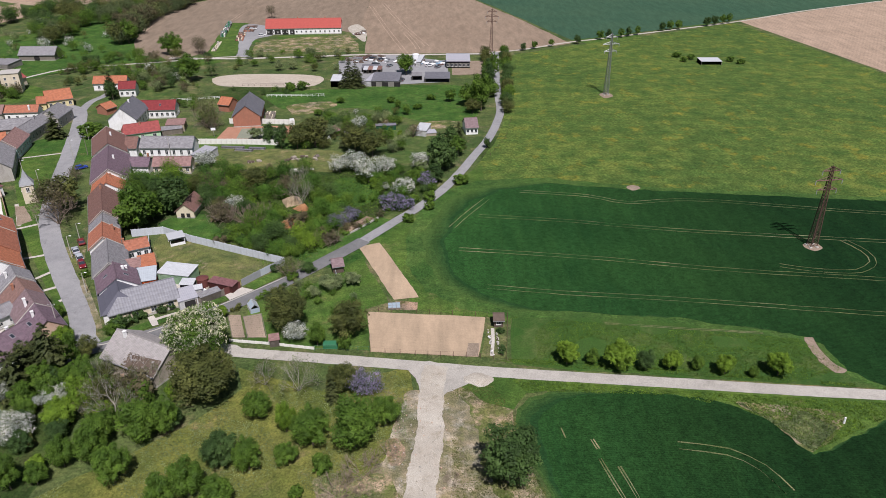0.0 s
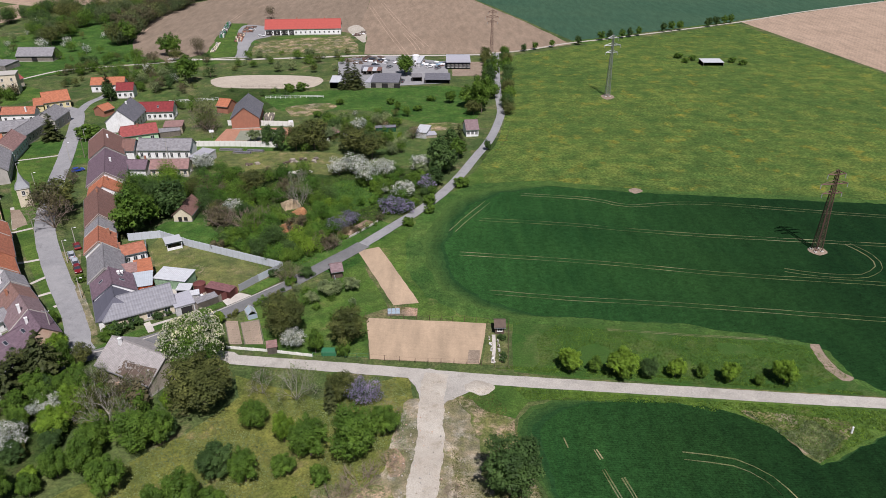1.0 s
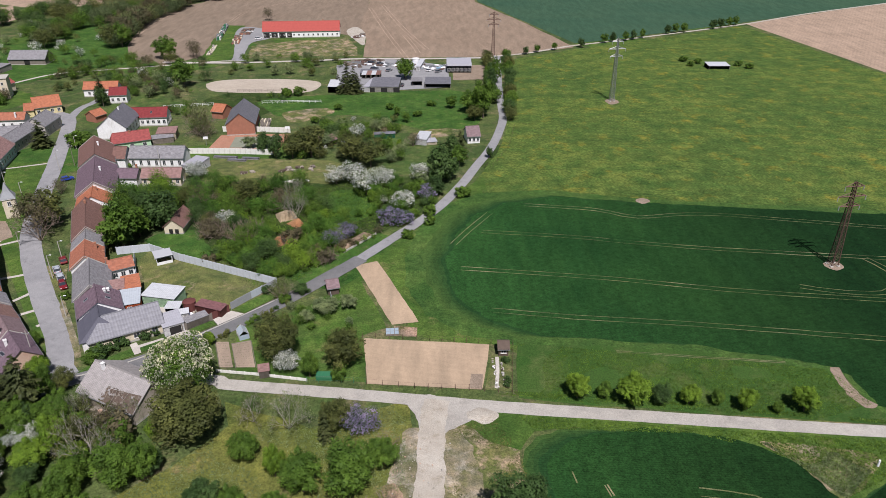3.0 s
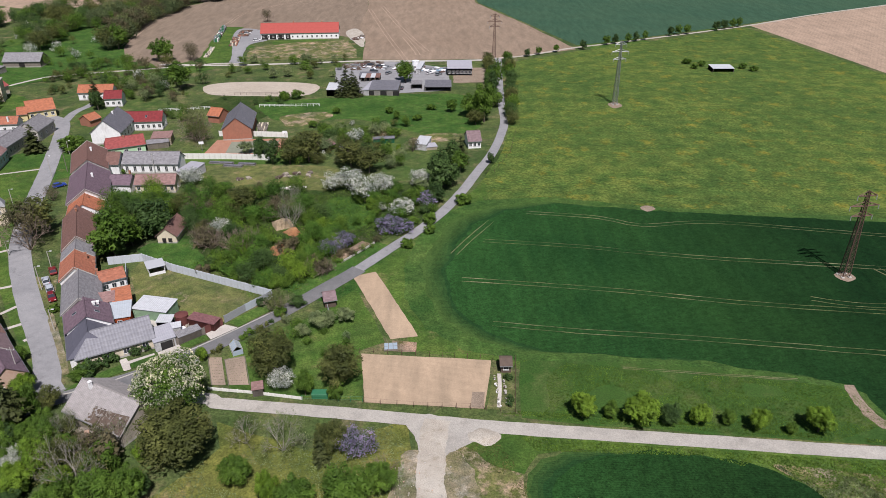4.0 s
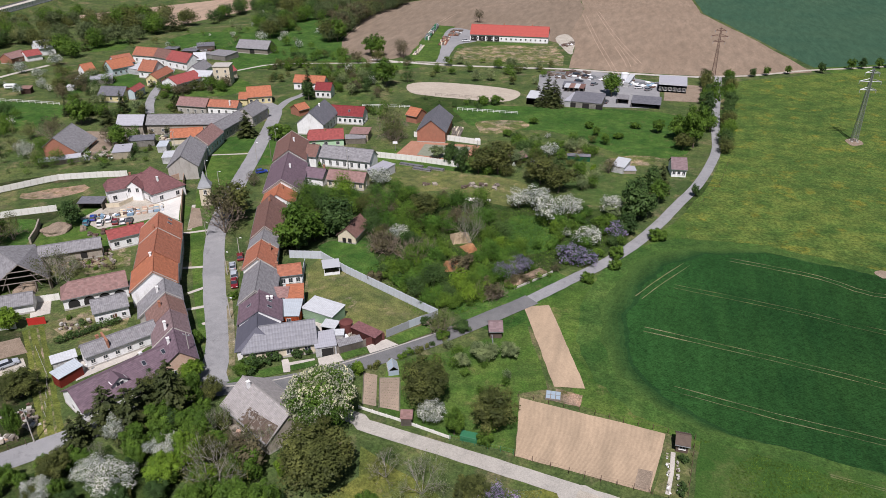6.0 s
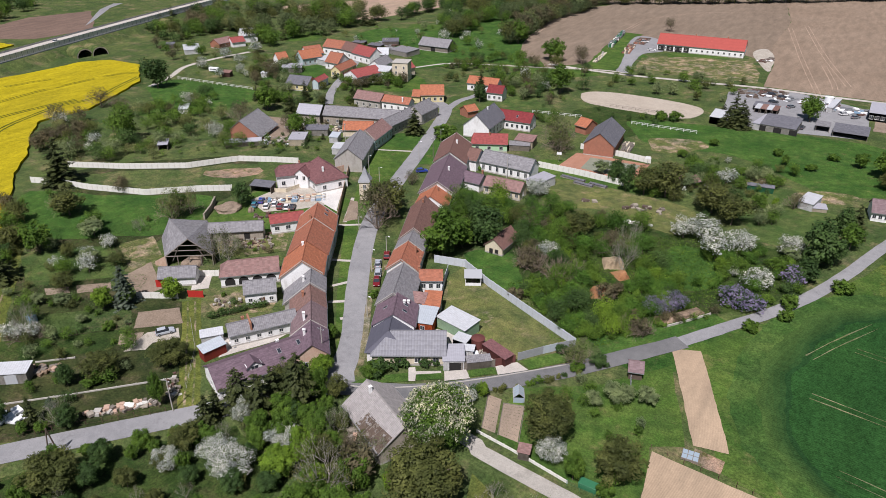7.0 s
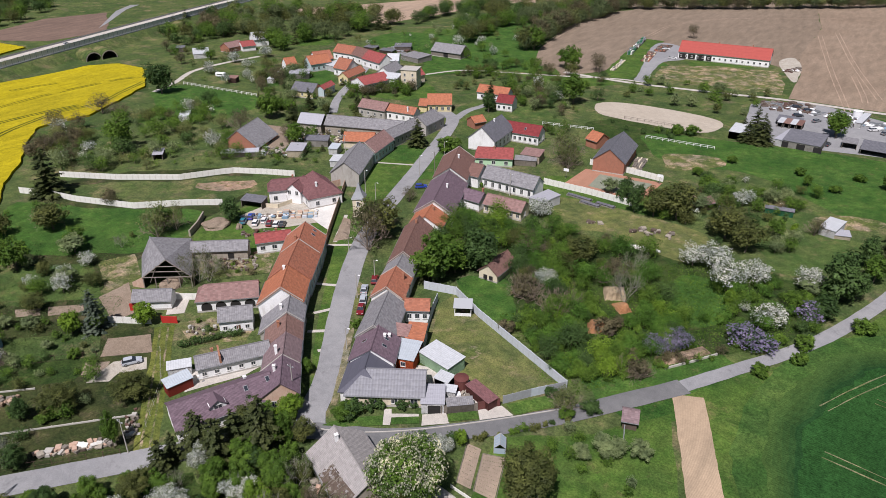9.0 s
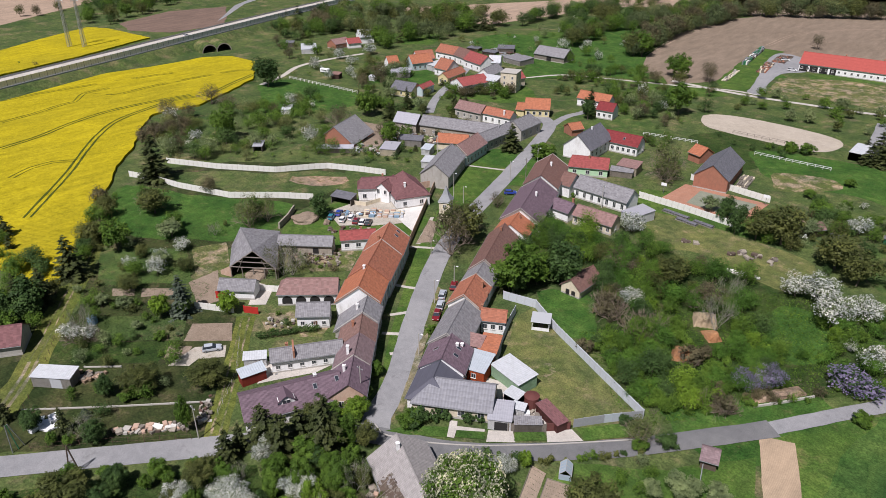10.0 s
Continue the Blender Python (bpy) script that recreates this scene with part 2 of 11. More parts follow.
ASPHALT = ground_mat("asphalt", (0.15, 0.15, 0.155), (0.125, 0.125, 0.13), (0.18, 0.18, 0.18), 0.06, 0.4, 4.0, (0.1, 0.1, 0.1), 0.6, 0.72, 0.02, grain=0.3)
PAVED = ground_mat("paving", (0.46, 0.43, 0.39), (0.38, 0.35, 0.32), (0.5, 0.47, 0.43), 0.15, 0.6, 3.0, (0.25, 0.23, 0.2), 0.6, 0.75, 0.02, grain=0.3)
PALE_SLAB = ground_mat("bright_concrete", (0.58, 0.565, 0.54), (0.50, 0.485, 0.46), (0.62, 0.605, 0.58), 0.15, 0.6, 3.0, (0.38, 0.36, 0.33), 0.6, 0.75, 0.02, grain=0.3)
BED = crop_mat("raked_bed", (0.31, 0.245, 0.192), (0.265, 0.208, 0.160), 20, 1.6, (0.14, 0.14, 0.08), 0.4, 0.3, 0.4)
COURT = ground_mat("court_coating", (0.20, 0.215, 0.165), (0.235, 0.24, 0.19), (0.18, 0.2, 0.15), 0.15, 0.6, 3.0, None, 0.6, 0.75, 0.02, grain=0.3)
ARENA = ground_mat("arena_sand", (0.395, 0.345, 0.285), (0.355, 0.31, 0.255), (0.42, 0.37, 0.31), 0.08, 0.3, 3.0, (0.3, 0.26, 0.21), 0.6, 0.8, 0.02, grain=0.3)
CLAY = ground_mat("red_clay_court", (0.34, 0.17, 0.115), (0.38, 0.21, 0.15), (0.3, 0.16, 0.11), 0.15, 0.6, 3.0, None, 0.6, 0.75, 0.02, grain=0.3)
TRACK_LINE = ground_mat("bare_tramline", (0.22, 0.21, 0.13), (0.12, 0.14, 0.06), (0.05, 0.085, 0.025), 0.03, 0.1, 2.0)
TRACK_DARK = ground_mat("dark_tramline", (0.05, 0.075, 0.012), (0.09, 0.1, 0.014), (0.06, 0.08, 0.012), 0.1, 0.4, 2.0)

WHITE = plain_mat("white_render", (0.77, 0.77, 0.77), (0.68, 0.68, 0.68), 0.5, dirt=(0.46, 0.44, 0.41))
CREAM = plain_mat("cream_render", (0.62, 0.55, 0.42), (0.54, 0.47, 0.36), 0.5, dirt=(0.36, 0.31, 0.24))
YELLOW = plain_mat("yellow_render", (0.62, 0.54, 0.30), (0.55, 0.475, 0.265), 0.5, dirt=(0.4, 0.34, 0.22))
GREY_WALL = plain_mat("grey_render", (0.40, 0.38, 0.35), (0.33, 0.31, 0.28), 0.5, dirt=(0.2, 0.185, 0.165))
BLUE_WALL = plain_mat("pale_blue_render", (0.44, 0.53, 0.55), (0.4, 0.48, 0.5), 0.5, dirt=(0.33, 0.35, 0.35))
ORANGE_WALL = plain_mat("orange_render", (0.55, 0.11, 0.035), (0.5, 0.1, 0.035), 0.5, dirt=(0.35, 0.09, 0.04))
RED_WALL = plain_mat("red_painted_boards", (0.34, 0.055, 0.035), (0.3, 0.05, 0.035), 0.8, dirt=(0.2, 0.05, 0.04))
GREEN_WALL = plain_mat("pale_green_boards", (0.42, 0.6, 0.4), (0.36, 0.53, 0.35), 0.5)
BRICK = plain_mat("red_brickwork", (0.33, 0.145, 0.095), (0.275, 0.12, 0.08), 1.2, dirt=(0.2, 0.105, 0.075))
OLD_BRICK = plain_mat("old_brickwork", (0.42, 0.27, 0.2), (0.5, 0.38, 0.3), 0.9, dirt=(0.27, 0.2, 0.15))
STONE = plain_mat("rubble_stone", (0.34, 0.30, 0.25), (0.25, 0.22, 0.18), 1.6, dirt=(0.15, 0.13, 0.1))
DARK_WOOD = plain_mat("dark_boards", (0.085, 0.062, 0.05), (0.115, 0.085, 0.066), 1.2)
OLD_WOOD = plain_mat("weathered_boards", (0.2, 0.175, 0.15), (0.15, 0.13, 0.11), 1.5, dirt=(0.09, 0.075, 0.06))
GREY_BOARD = plain_mat("grey_panel", (0.27, 0.28, 0.295), (0.23, 0.24, 0.25), 0.6)
PALE_PANEL = plain_mat("pale_fence_panel", (0.50, 0.53, 0.57), (0.43, 0.46, 0.5), 0.7, dirt=(0.36, 0.37, 0.38))
WHITE_PANEL = plain_mat("white_fence_panel", (0.72, 0.71, 0.67), (0.62, 0.61, 0.57), 0.7, dirt=(0.42, 0.4, 0.35))
BROWN_METAL = plain_mat("brown_metal_sheet", (0.13, 0.045, 0.04), (0.11, 0.04, 0.036), 0.8, 0.5)
RED_METAL = plain_mat("red_gate_paint", (0.42, 0.03, 0.025), (0.36, 0.03, 0.025), 0.8, 0.5)
GREEN_METAL = plain_mat("green_paint", (0.03, 0.14, 0.07), (0.04, 0.16, 0.08), 0.8, 0.5)
DARK_POST = plain_mat("dark_barrier_post", (0.10, 0.115, 0.14), (0.08, 0.09, 0.11), 1.0, 0.6)
STEEL = plain_mat("galvanised_steel", (0.35, 0.36, 0.37), (0.28, 0.29, 0.3), 1.0, 0.5, 0.7)
RUST = plain_mat("rust_brown_steel", (0.13, 0.075, 0.06), (0.1, 0.06, 0.05), 1.0, 0.7, 0.2)
# near-black painted for shade inside openings; also dark doors, tyres, caravan glass
DARK = plain_mat("near_black", (0.018, 0.017, 0.017), (0.025, 0.023, 0.022), 1.0)
TYRE = plain_mat("tyre_rubber", (0.02, 0.02, 0.02), (0.028, 0.028, 0.028), 3.0)
WHITE_PLASTIC = plain_mat("white_sheet", (0.78, 0.79, 0.8), (0.72, 0.73, 0.75), 0.6, 0.6)
BLUE_PLASTIC = plain_mat("blue_sheet", (0.2, 0.3, 0.4), (0.16, 0.25, 0.34), 0.6, 0.6)
BARK = plain_mat("bark", (0.1, 0.078, 0.06), (0.14, 0.115, 0.09), 2.0)
PALE_BARK = plain_mat("pale_bark", (0.24, 0.215, 0.18), (0.19, 0.165, 0.135), 2.0)
CONCRETE_POST = plain_mat("concrete_post", (0.42, 0.4, 0.37), (0.35, 0.33, 0.3), 1.0)
BRICK_CHIMNEY = plain_mat("chimney_brick", (0.34, 0.16, 0.1), (0.3, 0.14, 0.09), 2.0, dirt=(0.14, 0.09, 0.07))
ROOF_ORANGE = roof_mat("orange_tiles", (0.385, 0.142, 0.076), (0.325, 0.120, 0.068), worn=(0.21, 0.11, 0.078), lichen=0.5)
ROOF_OLD_ORANGE = roof_mat("old_orange_tiles", (0.345, 0.132, 0.080), (0.285, 0.112, 0.072), worn=(0.18, 0.1, 0.075), lichen=0.6)
ROOF_BROWN = roof_mat("brown_tiles", (0.186, 0.102, 0.084), (0.150, 0.084, 0.073), worn=(0.120, 0.090, 0.078))
ROOF_PURPLE = roof_mat("dark_plum_tiles", (0.152, 0.105, 0.130), (0.128, 0.088, 0.110), worn=(0.200, 0.163, 0.179), lichen=0.3)
ROOF_MAROON = roof_mat("maroon_tiles", (0.180, 0.084, 0.086), (0.150, 0.070, 0.074), worn=(0.120, 0.078, 0.076), lichen=0.3)
ROOF_RED = roof_mat("red_tiles", (0.30, 0.075, 0.07), (0.26, 0.066, 0.062), worn=(0.2, 0.08, 0.07), lichen=0.3)
ROOF_DEEP_RED = roof_mat("deep_red_tiles", (0.2, 0.032, 0.035), (0.17, 0.03, 0.032), worn=(0.12, 0.04, 0.04), lichen=0.3)
ROOF_PINK = roof_mat("faded_pink_tiles", (0.262, 0.158, 0.146), (0.215, 0.128, 0.118), worn=(0.290, 0.225, 0.205))
ROOF_GREY = roof_mat("grey_slates", (0.218, 0.212, 0.223), (0.177, 0.173, 0.184), 0.3, 0.4, worn=(0.307, 0.295, 0.288))
ROOF_PALE = roof_mat("pale_worn_slates", (0.305, 0.285, 0.278), (0.255, 0.238, 0.232), 0.3, 0.4, worn=(0.38, 0.355, 0.345), lichen=0.5, tiles=0.3)
ROOF_DARK = roof_mat("dark_slates", (0.118, 0.118, 0.135), (0.140, 0.140, 0.160), 0.3, 0.4, worn=(0.190, 0.190, 0.200), lichen=0.4)
ROOF_RUST = roof_mat("rusty_tiles", (0.226, 0.132, 0.111), (0.189, 0.114, 0.099), worn=(0.154, 0.116, 0.106), lichen=0.6)
ROOF_FADED = roof_mat("faded_plum_tiles", (0.205, 0.143, 0.149), (0.172, 0.122, 0.129), worn=(0.230, 0.190, 0.195), lichen=0.5)
ROOF_SMOOTH = roof_mat("dark_blue_grey_sheet", (0.090, 0.090, 0.115), (0.080, 0.080, 0.103), 2.0, 0.5, worn=(0.11, 0.11, 0.13), deep=0.02, lichen=0.2, tiles=0.08)
ROOF_SHEET = roof_mat("pale_corrugated_sheet", (0.330, 0.330, 0.367), (0.297, 0.297, 0.332), 1.1, 0.45, worn=(0.363, 0.363, 0.385), deep=0.05, lichen=0.3, tiles=0.12)
ROOF_RIBBED = roof_mat("weathered_ribbed_sheet", (0.222, 0.222, 0.245), (0.190, 0.190, 0.212), 1.1, 0.62, worn=(0.29, 0.285, 0.285), deep=0.06, lichen=0.5, tiles=0.21)
ROOF_WHITE = roof_mat("white_metal_sheet", (0.47, 0.485, 0.51), (0.42, 0.435, 0.46), 2.0, 0.5, worn=(0.34, 0.34, 0.335), rough=0.5, lichen=0.5, tiles=0.15)
ROOF_BLUE = roof_mat("pale_blue_sheet", (0.41, 0.45, 0.49), (0.37, 0.41, 0.45), 2.0, 0.5, rough=0.55, worn=(0.33, 0.33, 0.33), lichen=0.4, tiles=0.12)
ROOF_BARN = roof_mat("bright_red_sheet", (0.36, 0.074, 0.060), (0.32, 0.066, 0.055), 2.0, 0.5, rough=0.6, tiles=0.12)
glass = Nodes("window_glass")
GLASS = glass.done((0.03, 0.035, 0.045), 0.08, spec=0.8)
# opaque pale bluish base colour in place of clear glass
PALE_GLASS = Nodes("pale_blue_glass").done((0.30, 0.37, 0.43), 0.15, spec=0.6)
FRAME = plain_mat("window_frame_paint", (0.6, 0.59, 0.57), (0.55, 0.54, 0.52), 2.0, 0.5)
BROWN_FRAME = plain_mat("brown_frame_paint", (0.11, 0.06, 0.035), (0.13, 0.07, 0.04), 2.0, 0.5)


def paint(name, rgb):
    n = Nodes(name)
    n.set(n.b, "Coat Weight", 0.6)
    return n.done(n.mix(n.ramp(n.noise(3.0), 0.4, 0.7), rgb, tuple(v * 0.85 for v in rgb)), 0.35, spec=0.5)


CAR_PAINT = {k: paint("car_paint_" + k, v) for k, v in dict(silver=(0.42, 0.45, 0.5), white=(0.75, 0.75, 0.75), red=(0.17, 0.012, 0.018), blue=(0.02, 0.05, 0.32), teal=(0.03, 0.18, 0.24), dark=(0.035, 0.037, 0.045), grey=(0.2, 0.21, 0.22)).items()}

# ---------------------------------------------------------------- builders


def part(name, bm, material, parent=None, label=""):
    """Links a bmesh, or a ready mesh, as one object under a thing."""
    if isinstance(bm, bmesh.types.BMesh):
        me = bpy.data.meshes.new(name)
        bmesh.ops.recalc_face_normals(bm, faces=bm.faces)
        bm.to_mesh(me)
        bm.free()
        me.materials.append(material)
    else:
        me = bm
    ob = new(name, me)
    if parent is not None:
        ob.parent = parent
    return tagged(ob, label)


def thing(name, x, y, angle=0.0, z=0.0, label="", category="", group="", kind=""):
    ob = new(name)
    ob.empty_display_size = 0.2
    ob.matrix_basis = pose(x, y, z, 0, 0, angle)
    return tagged(ob, label, category, group, kind)


def add_box(bm, x0, x1, y0, y1, z0, z1, m=None):
    v = [Vector((x, y, z)) for z in (z0, z1) for y in (y0, y1) for x in (x0, x1)]
    v = [bm.verts.new(m @ p if m else p) for p in v]
    for f in ((0, 2, 3, 1), (4, 5, 7, 6), (0, 1, 5, 4), (2, 6, 7, 3), (0, 4, 6, 2), (1, 3, 7, 5)):
        bm.faces.new([v[i] for i in f])
    return v


def box(x0, x1, y0, y1, z0, z1, bevel=0.0):
    bm = bmesh.new()
    add_box(bm, x0, x1, y0, y1, z0, z1)
    if bevel:
        bmesh.ops.bevel(bm, geom=bm.edges[:], offset=bevel, segments=1, affect="EDGES")
    return bm


def add_bar(bm, a, b, r, sides=4, r2=None):
    """A tapered bar from a to b."""
    a, b = Vector(a), Vector(b)
    q = (b - a).to_track_quat("Z", "Y")
    rings = []
    for p, s in ((a, r), (b, r if r2 is None else r2)):
        rings.append([bm.verts.new(p + q @ Vector((s * math.cos(2 * math.pi * k / sides), s * math.sin(2 * math.pi * k / sides), 0))) for k in range(sides)])
    for k in range(sides):
        bm.faces.new((rings[0][k], rings[0][(k + 1) % sides], rings[1][(k + 1) % sides], rings[1][k]))
    bm.faces.new(rings[0][::-1]), bm.faces.new(rings[1])


def bar(a, b, r, sides=6, r2=None):
    bm = bmesh.new()
    add_bar(bm, a, b, r, sides, r2)
    return bm


def smooth_line(points, step=3.0, closed=False):
    """A Catmull-Rom line through points of any length."""
    pts = [Vector(p) for p in points]
    out, n = [], len(pts)
    for i in range(n if closed else n - 1):
        p1, p2 = pts[i], pts[(i + 1) % n]
        p0 = pts[i - 1] if closed or i else p1 * 2 - p2
        p3 = pts[(i + 2) % n] if closed or i + 2 < n else p2 * 2 - p1
        k = max(1, int((p2 - p1).length / step))
        for j in range(k):
            t = j / k
            out.append(0.5 * (2 * p1 + (p2 - p0) * t + (2 * p0 - 5 * p1 + 4 * p2 - p3) * t * t + (3 * p1 - p0 - 3 * p2 + p3) * t**3))
    if not closed:
        out.append(pts[-1])
    return out


def patch(name, points, material, z, label="", category="ground", round_off=False, ragged=0.0, step=3.0, skirt=0.0, parent=None):
    """A flat sheet of ground inside an outline, its edge slightly ragged; skirt: how far its rim goes down."""
    pts = [Vector((x, y, 0)) for x, y in points]
    if round_off:
        line = smooth_line(pts, step, True)
    else:
        line = []
        for i, p in enumerate(pts):
            q = pts[(i + 1) % len(pts)]
            k = max(1, int((q - p).length / step))
            line += [p.lerp(q, j / k) for j in range(k)]
    bm = bmesh.new()
    ring = []
    for p in line:
        d = (noise.noise_vector(p * 0.12 + Vector((0, 0, z * 50))) + noise.noise_vector(p * 0.6 + Vector((0, 5, z * 50))) * 0.7) * ragged
        ring.append(bm.verts.new((p.x + d.x, p.y + d.y, z)))
    edges = [bm.edges.new((ring[i], ring[(i + 1) % len(ring)])) for i in range(len(ring))]
    bmesh.ops.triangle_fill(bm, edges=edges, use_beauty=True)
    if skirt:
        low = [bm.verts.new((v.co.x, v.co.y, z - skirt)) for v in ring]
        for i in range(len(ring)):
            bm.faces.new((ring[i], low[i], low[(i + 1) % len(ring)], ring[(i + 1) % len(ring)]))
    ob = part(name, bm, material, parent)
    return ob if parent else tagged(ob, label, category, kind="structure")


def ribbon(name, points, width, material, z, label="", category="road", ragged=0.15, wide_end=None, parent=None, broken=None):
    """A road or path along a smooth middle line."""
    line = smooth_line([(x, y, 0) for x, y in points], 0.7 if wide_end else 2.5)
    bm = bmesh.new()
    prev, n = None, len(line)
    for i, p in enumerate(line):
        d = (line[min(i + 1, n - 1)] - line[max(i - 1, 0)]).normalized()
        s = Vector((-d.y, d.x, 0))
        w = (width + ((wide_end or width) - width) * i / max(1, n - 1)) / 2
        row = [bm.verts.new(p + s * (k * w + (ragged * (noise.noise(p * 0.3 + Vector((k * 9, 0, z * 40))) + (0.7 * noise.noise(p * 1.3 + Vector((k * 5, 0, 0))) if wide_end else 0)) if abs(k) == 1 else 0)) + Vector((0, 0, z))) for k in (-1, -0.4, 0.4, 1)]
        if prev and (broken is None or noise.noise(p * 0.06 + Vector((z * 70, 0, 0))) + 0.5 * noise.noise(p * 0.3) > broken):
            for k in range(3):
                bm.faces.new((prev[k], prev[k + 1], row[k + 1], row[k]))
        prev = row
    ob = part(name, bm, material, parent)
    return ob if parent else tagged(ob, label, category, kind="structure")


WINDOW_MESH = {}


def window(parent, m, w, h, frame_mat=None, name="window"):
    """A framed window whose pane is a part of its own, set on a wall; m: its place on the wall, looking along +y of m."""
    frame_mat = frame_mat or FRAME
    key = (round(w, 2), round(h, 2), frame_mat.name)
    if key not in WINDOW_MESH:
        t, d = 0.09, 0.07
        xs, zs = (-w / 2 - t, -w / 2, -0.03, 0.03, w / 2, w / 2 + t), (-t, 0, h, h + t)
        bm = bmesh.new()
        grid = [[bm.verts.new((x, d, z)) for x in xs] for z in zs]
        cells = [bm.faces.new((grid[r][c], grid[r][c + 1], grid[r + 1][c + 1], grid[r + 1][c])) for r in range(3) for c in range(5) if r != 1 or c in (0, 2, 4)]
        out = bmesh.ops.extrude_face_region(bm, geom=cells)["geom"]
        bmesh.ops.translate(bm, verts=[v for v in out if isinstance(v, bmesh.types.BMVert)], vec=(0, -d - 0.02, 0))
        bmesh.ops.recalc_face_normals(bm, faces=bm.faces[:])
        me = bpy.data.meshes.new("window_frame")
        bm.to_mesh(me), bm.free()
        me.materials.append(frame_mat)
        pane = bpy.data.meshes.new("pane")
        bm = box(-w / 2, w / 2, -0.02, 0.015, 0, h)
        bm.to_mesh(pane), bm.free()
        pane.materials.append(GLASS)
        sill = bpy.data.meshes.new("sill")
        bm = box(-w / 2 - t - 0.06, w / 2 + t + 0.06, -0.02, 0.16, -t - 0.055, -t - 0.005)
        bm.to_mesh(sill), bm.free()
        sill.materials.append(frame_mat)
        WINDOW_MESH[key] = me, pane, sill
    me, pane, sill = WINDOW_MESH[key]
    ob = part(name, me, None, parent)
    ob.matrix_basis = m
    part("pane", pane, None, ob)
    part("sill", sill, None, ob)
    return ob


def door(parent, m, w, h, material, name="door"):
    bm = box(-w / 2, w / 2, -0.02, 0.05, 0, h, 0.012)
    # DARK ones stay plain; most are plates painted as shaded open doorways
    for k in range(1, 1 if material is DARK else max(2, int(w / 0.6))):
        x = -w / 2 + w * k / max(2, int(w / 0.6))
        add_box(bm, x - 0.02, x + 0.02, 0.05, 0.07, 0.1, h - 0.1)
    ob = part(name, bm, material, parent)
    ob.matrix_basis = m
    return ob


def arch(parent, m, w, h):
    """A near-black round-headed plate set on a wall, painted as an opening's shade."""
    bm = bmesh.new()
    r = w / 2
    edge = [(-r, 0.0), (r, 0.0)] + [(r * math.cos(math.pi * k / 10), h - r + r * math.sin(math.pi * k / 10)) for k in range(11)]
    front, back = [bm.verts.new((x, 0.04, z)) for x, z in edge], [bm.verts.new((x, -0.02, z)) for x, z in edge]
    bm.faces.new(front), bm.faces.new(back[::-1])
    for i in range(len(edge)):
        bm.faces.new((front[i], back[i], back[(i + 1) % len(edge)], front[(i + 1) % len(edge)]))
    ob = part("archway", bm, DARK, parent, "round-headed plate painted near-black as an opening's shade")
    ob.matrix_basis = m
    return ob


def chimney(parent, x, y, z0, z1, material=None, w=0.55):
    bm = box(x - w / 2, x + w / 2, y - w / 2, y + w / 2, z0, z1 - 0.15)
    add_box(bm, x - w / 2 - 0.07, x + w / 2 + 0.07, y - w / 2 - 0.07, y + w / 2 + 0.07, z1 - 0.15, z1)
    add_box(bm, x - 0.12, x + 0.12, y - 0.12, y + 0.12, z1, z1 + 0.15)
    return part("chimney", bm, material or BRICK_CHIMNEY, parent)


def roof_mesh(L, W, he, hr, hip_a, hip_b, over, thick=0.16, over_end=0.3, wide=0.0):
    """A pitched roof with real thickness and a layout in metres: u along, v down the slope."""
    slope = (hr - he) / (W / 2)
    ye, ze = W / 2 + over, he - over * slope
    xa, xb = -L / 2 - over_end, L / 2 + over_end
    ra, rb = (xa + hip_a, xb - hip_b)
    yl, zl = ye + wide, ze - wide * slope
    top = [(xa, -ye, ze), (xb, -ye, ze), (xb, yl, zl), (xa, yl, zl), (ra, 0, hr), (rb, 0, hr)]
    bm = bmesh.new()
    uvl = bm.loops.layers.uv.new("UVMap")
    lift = Vector((0, 0, thick))
    up = [bm.verts.new(Vector(p) + lift) for p in top]
    lo = [bm.verts.new(p) for p in top]
    faces = [(0, 1, 5, 4), (2, 3, 4, 5)]
    if hip_a:
        faces.append((3, 0, 4))
    if hip_b:
        faces.append((1, 2, 5))
    for f in faces:
        for vs, flip in ((up, False), (lo, True)):
            ids = f[::-1] if flip else f
            face = bm.faces.new([vs[i] for i in ids])
            end = len(f) == 3
            for loop in face.loops:
                c = loop.vert.co
                loop[uvl].uv = (c.y, (hr - c.z) * 1.3) if end else (c.x, math.hypot(c.y, c.z - hr))
    rim = [(0, 1), (2, 3)] + ([(3, 0)] if hip_a else [(3, 4), (4, 0)]) + ([(1, 2)] if hip_b else [(1, 5), (5, 2)])
    for a, b in rim:
        f = bm.faces.new((up[a], lo[a], lo[b], up[b]))
        for loop in f.loops:
            loop[uvl].uv = (loop.vert.co.x, 0.1)
    return bm, slope


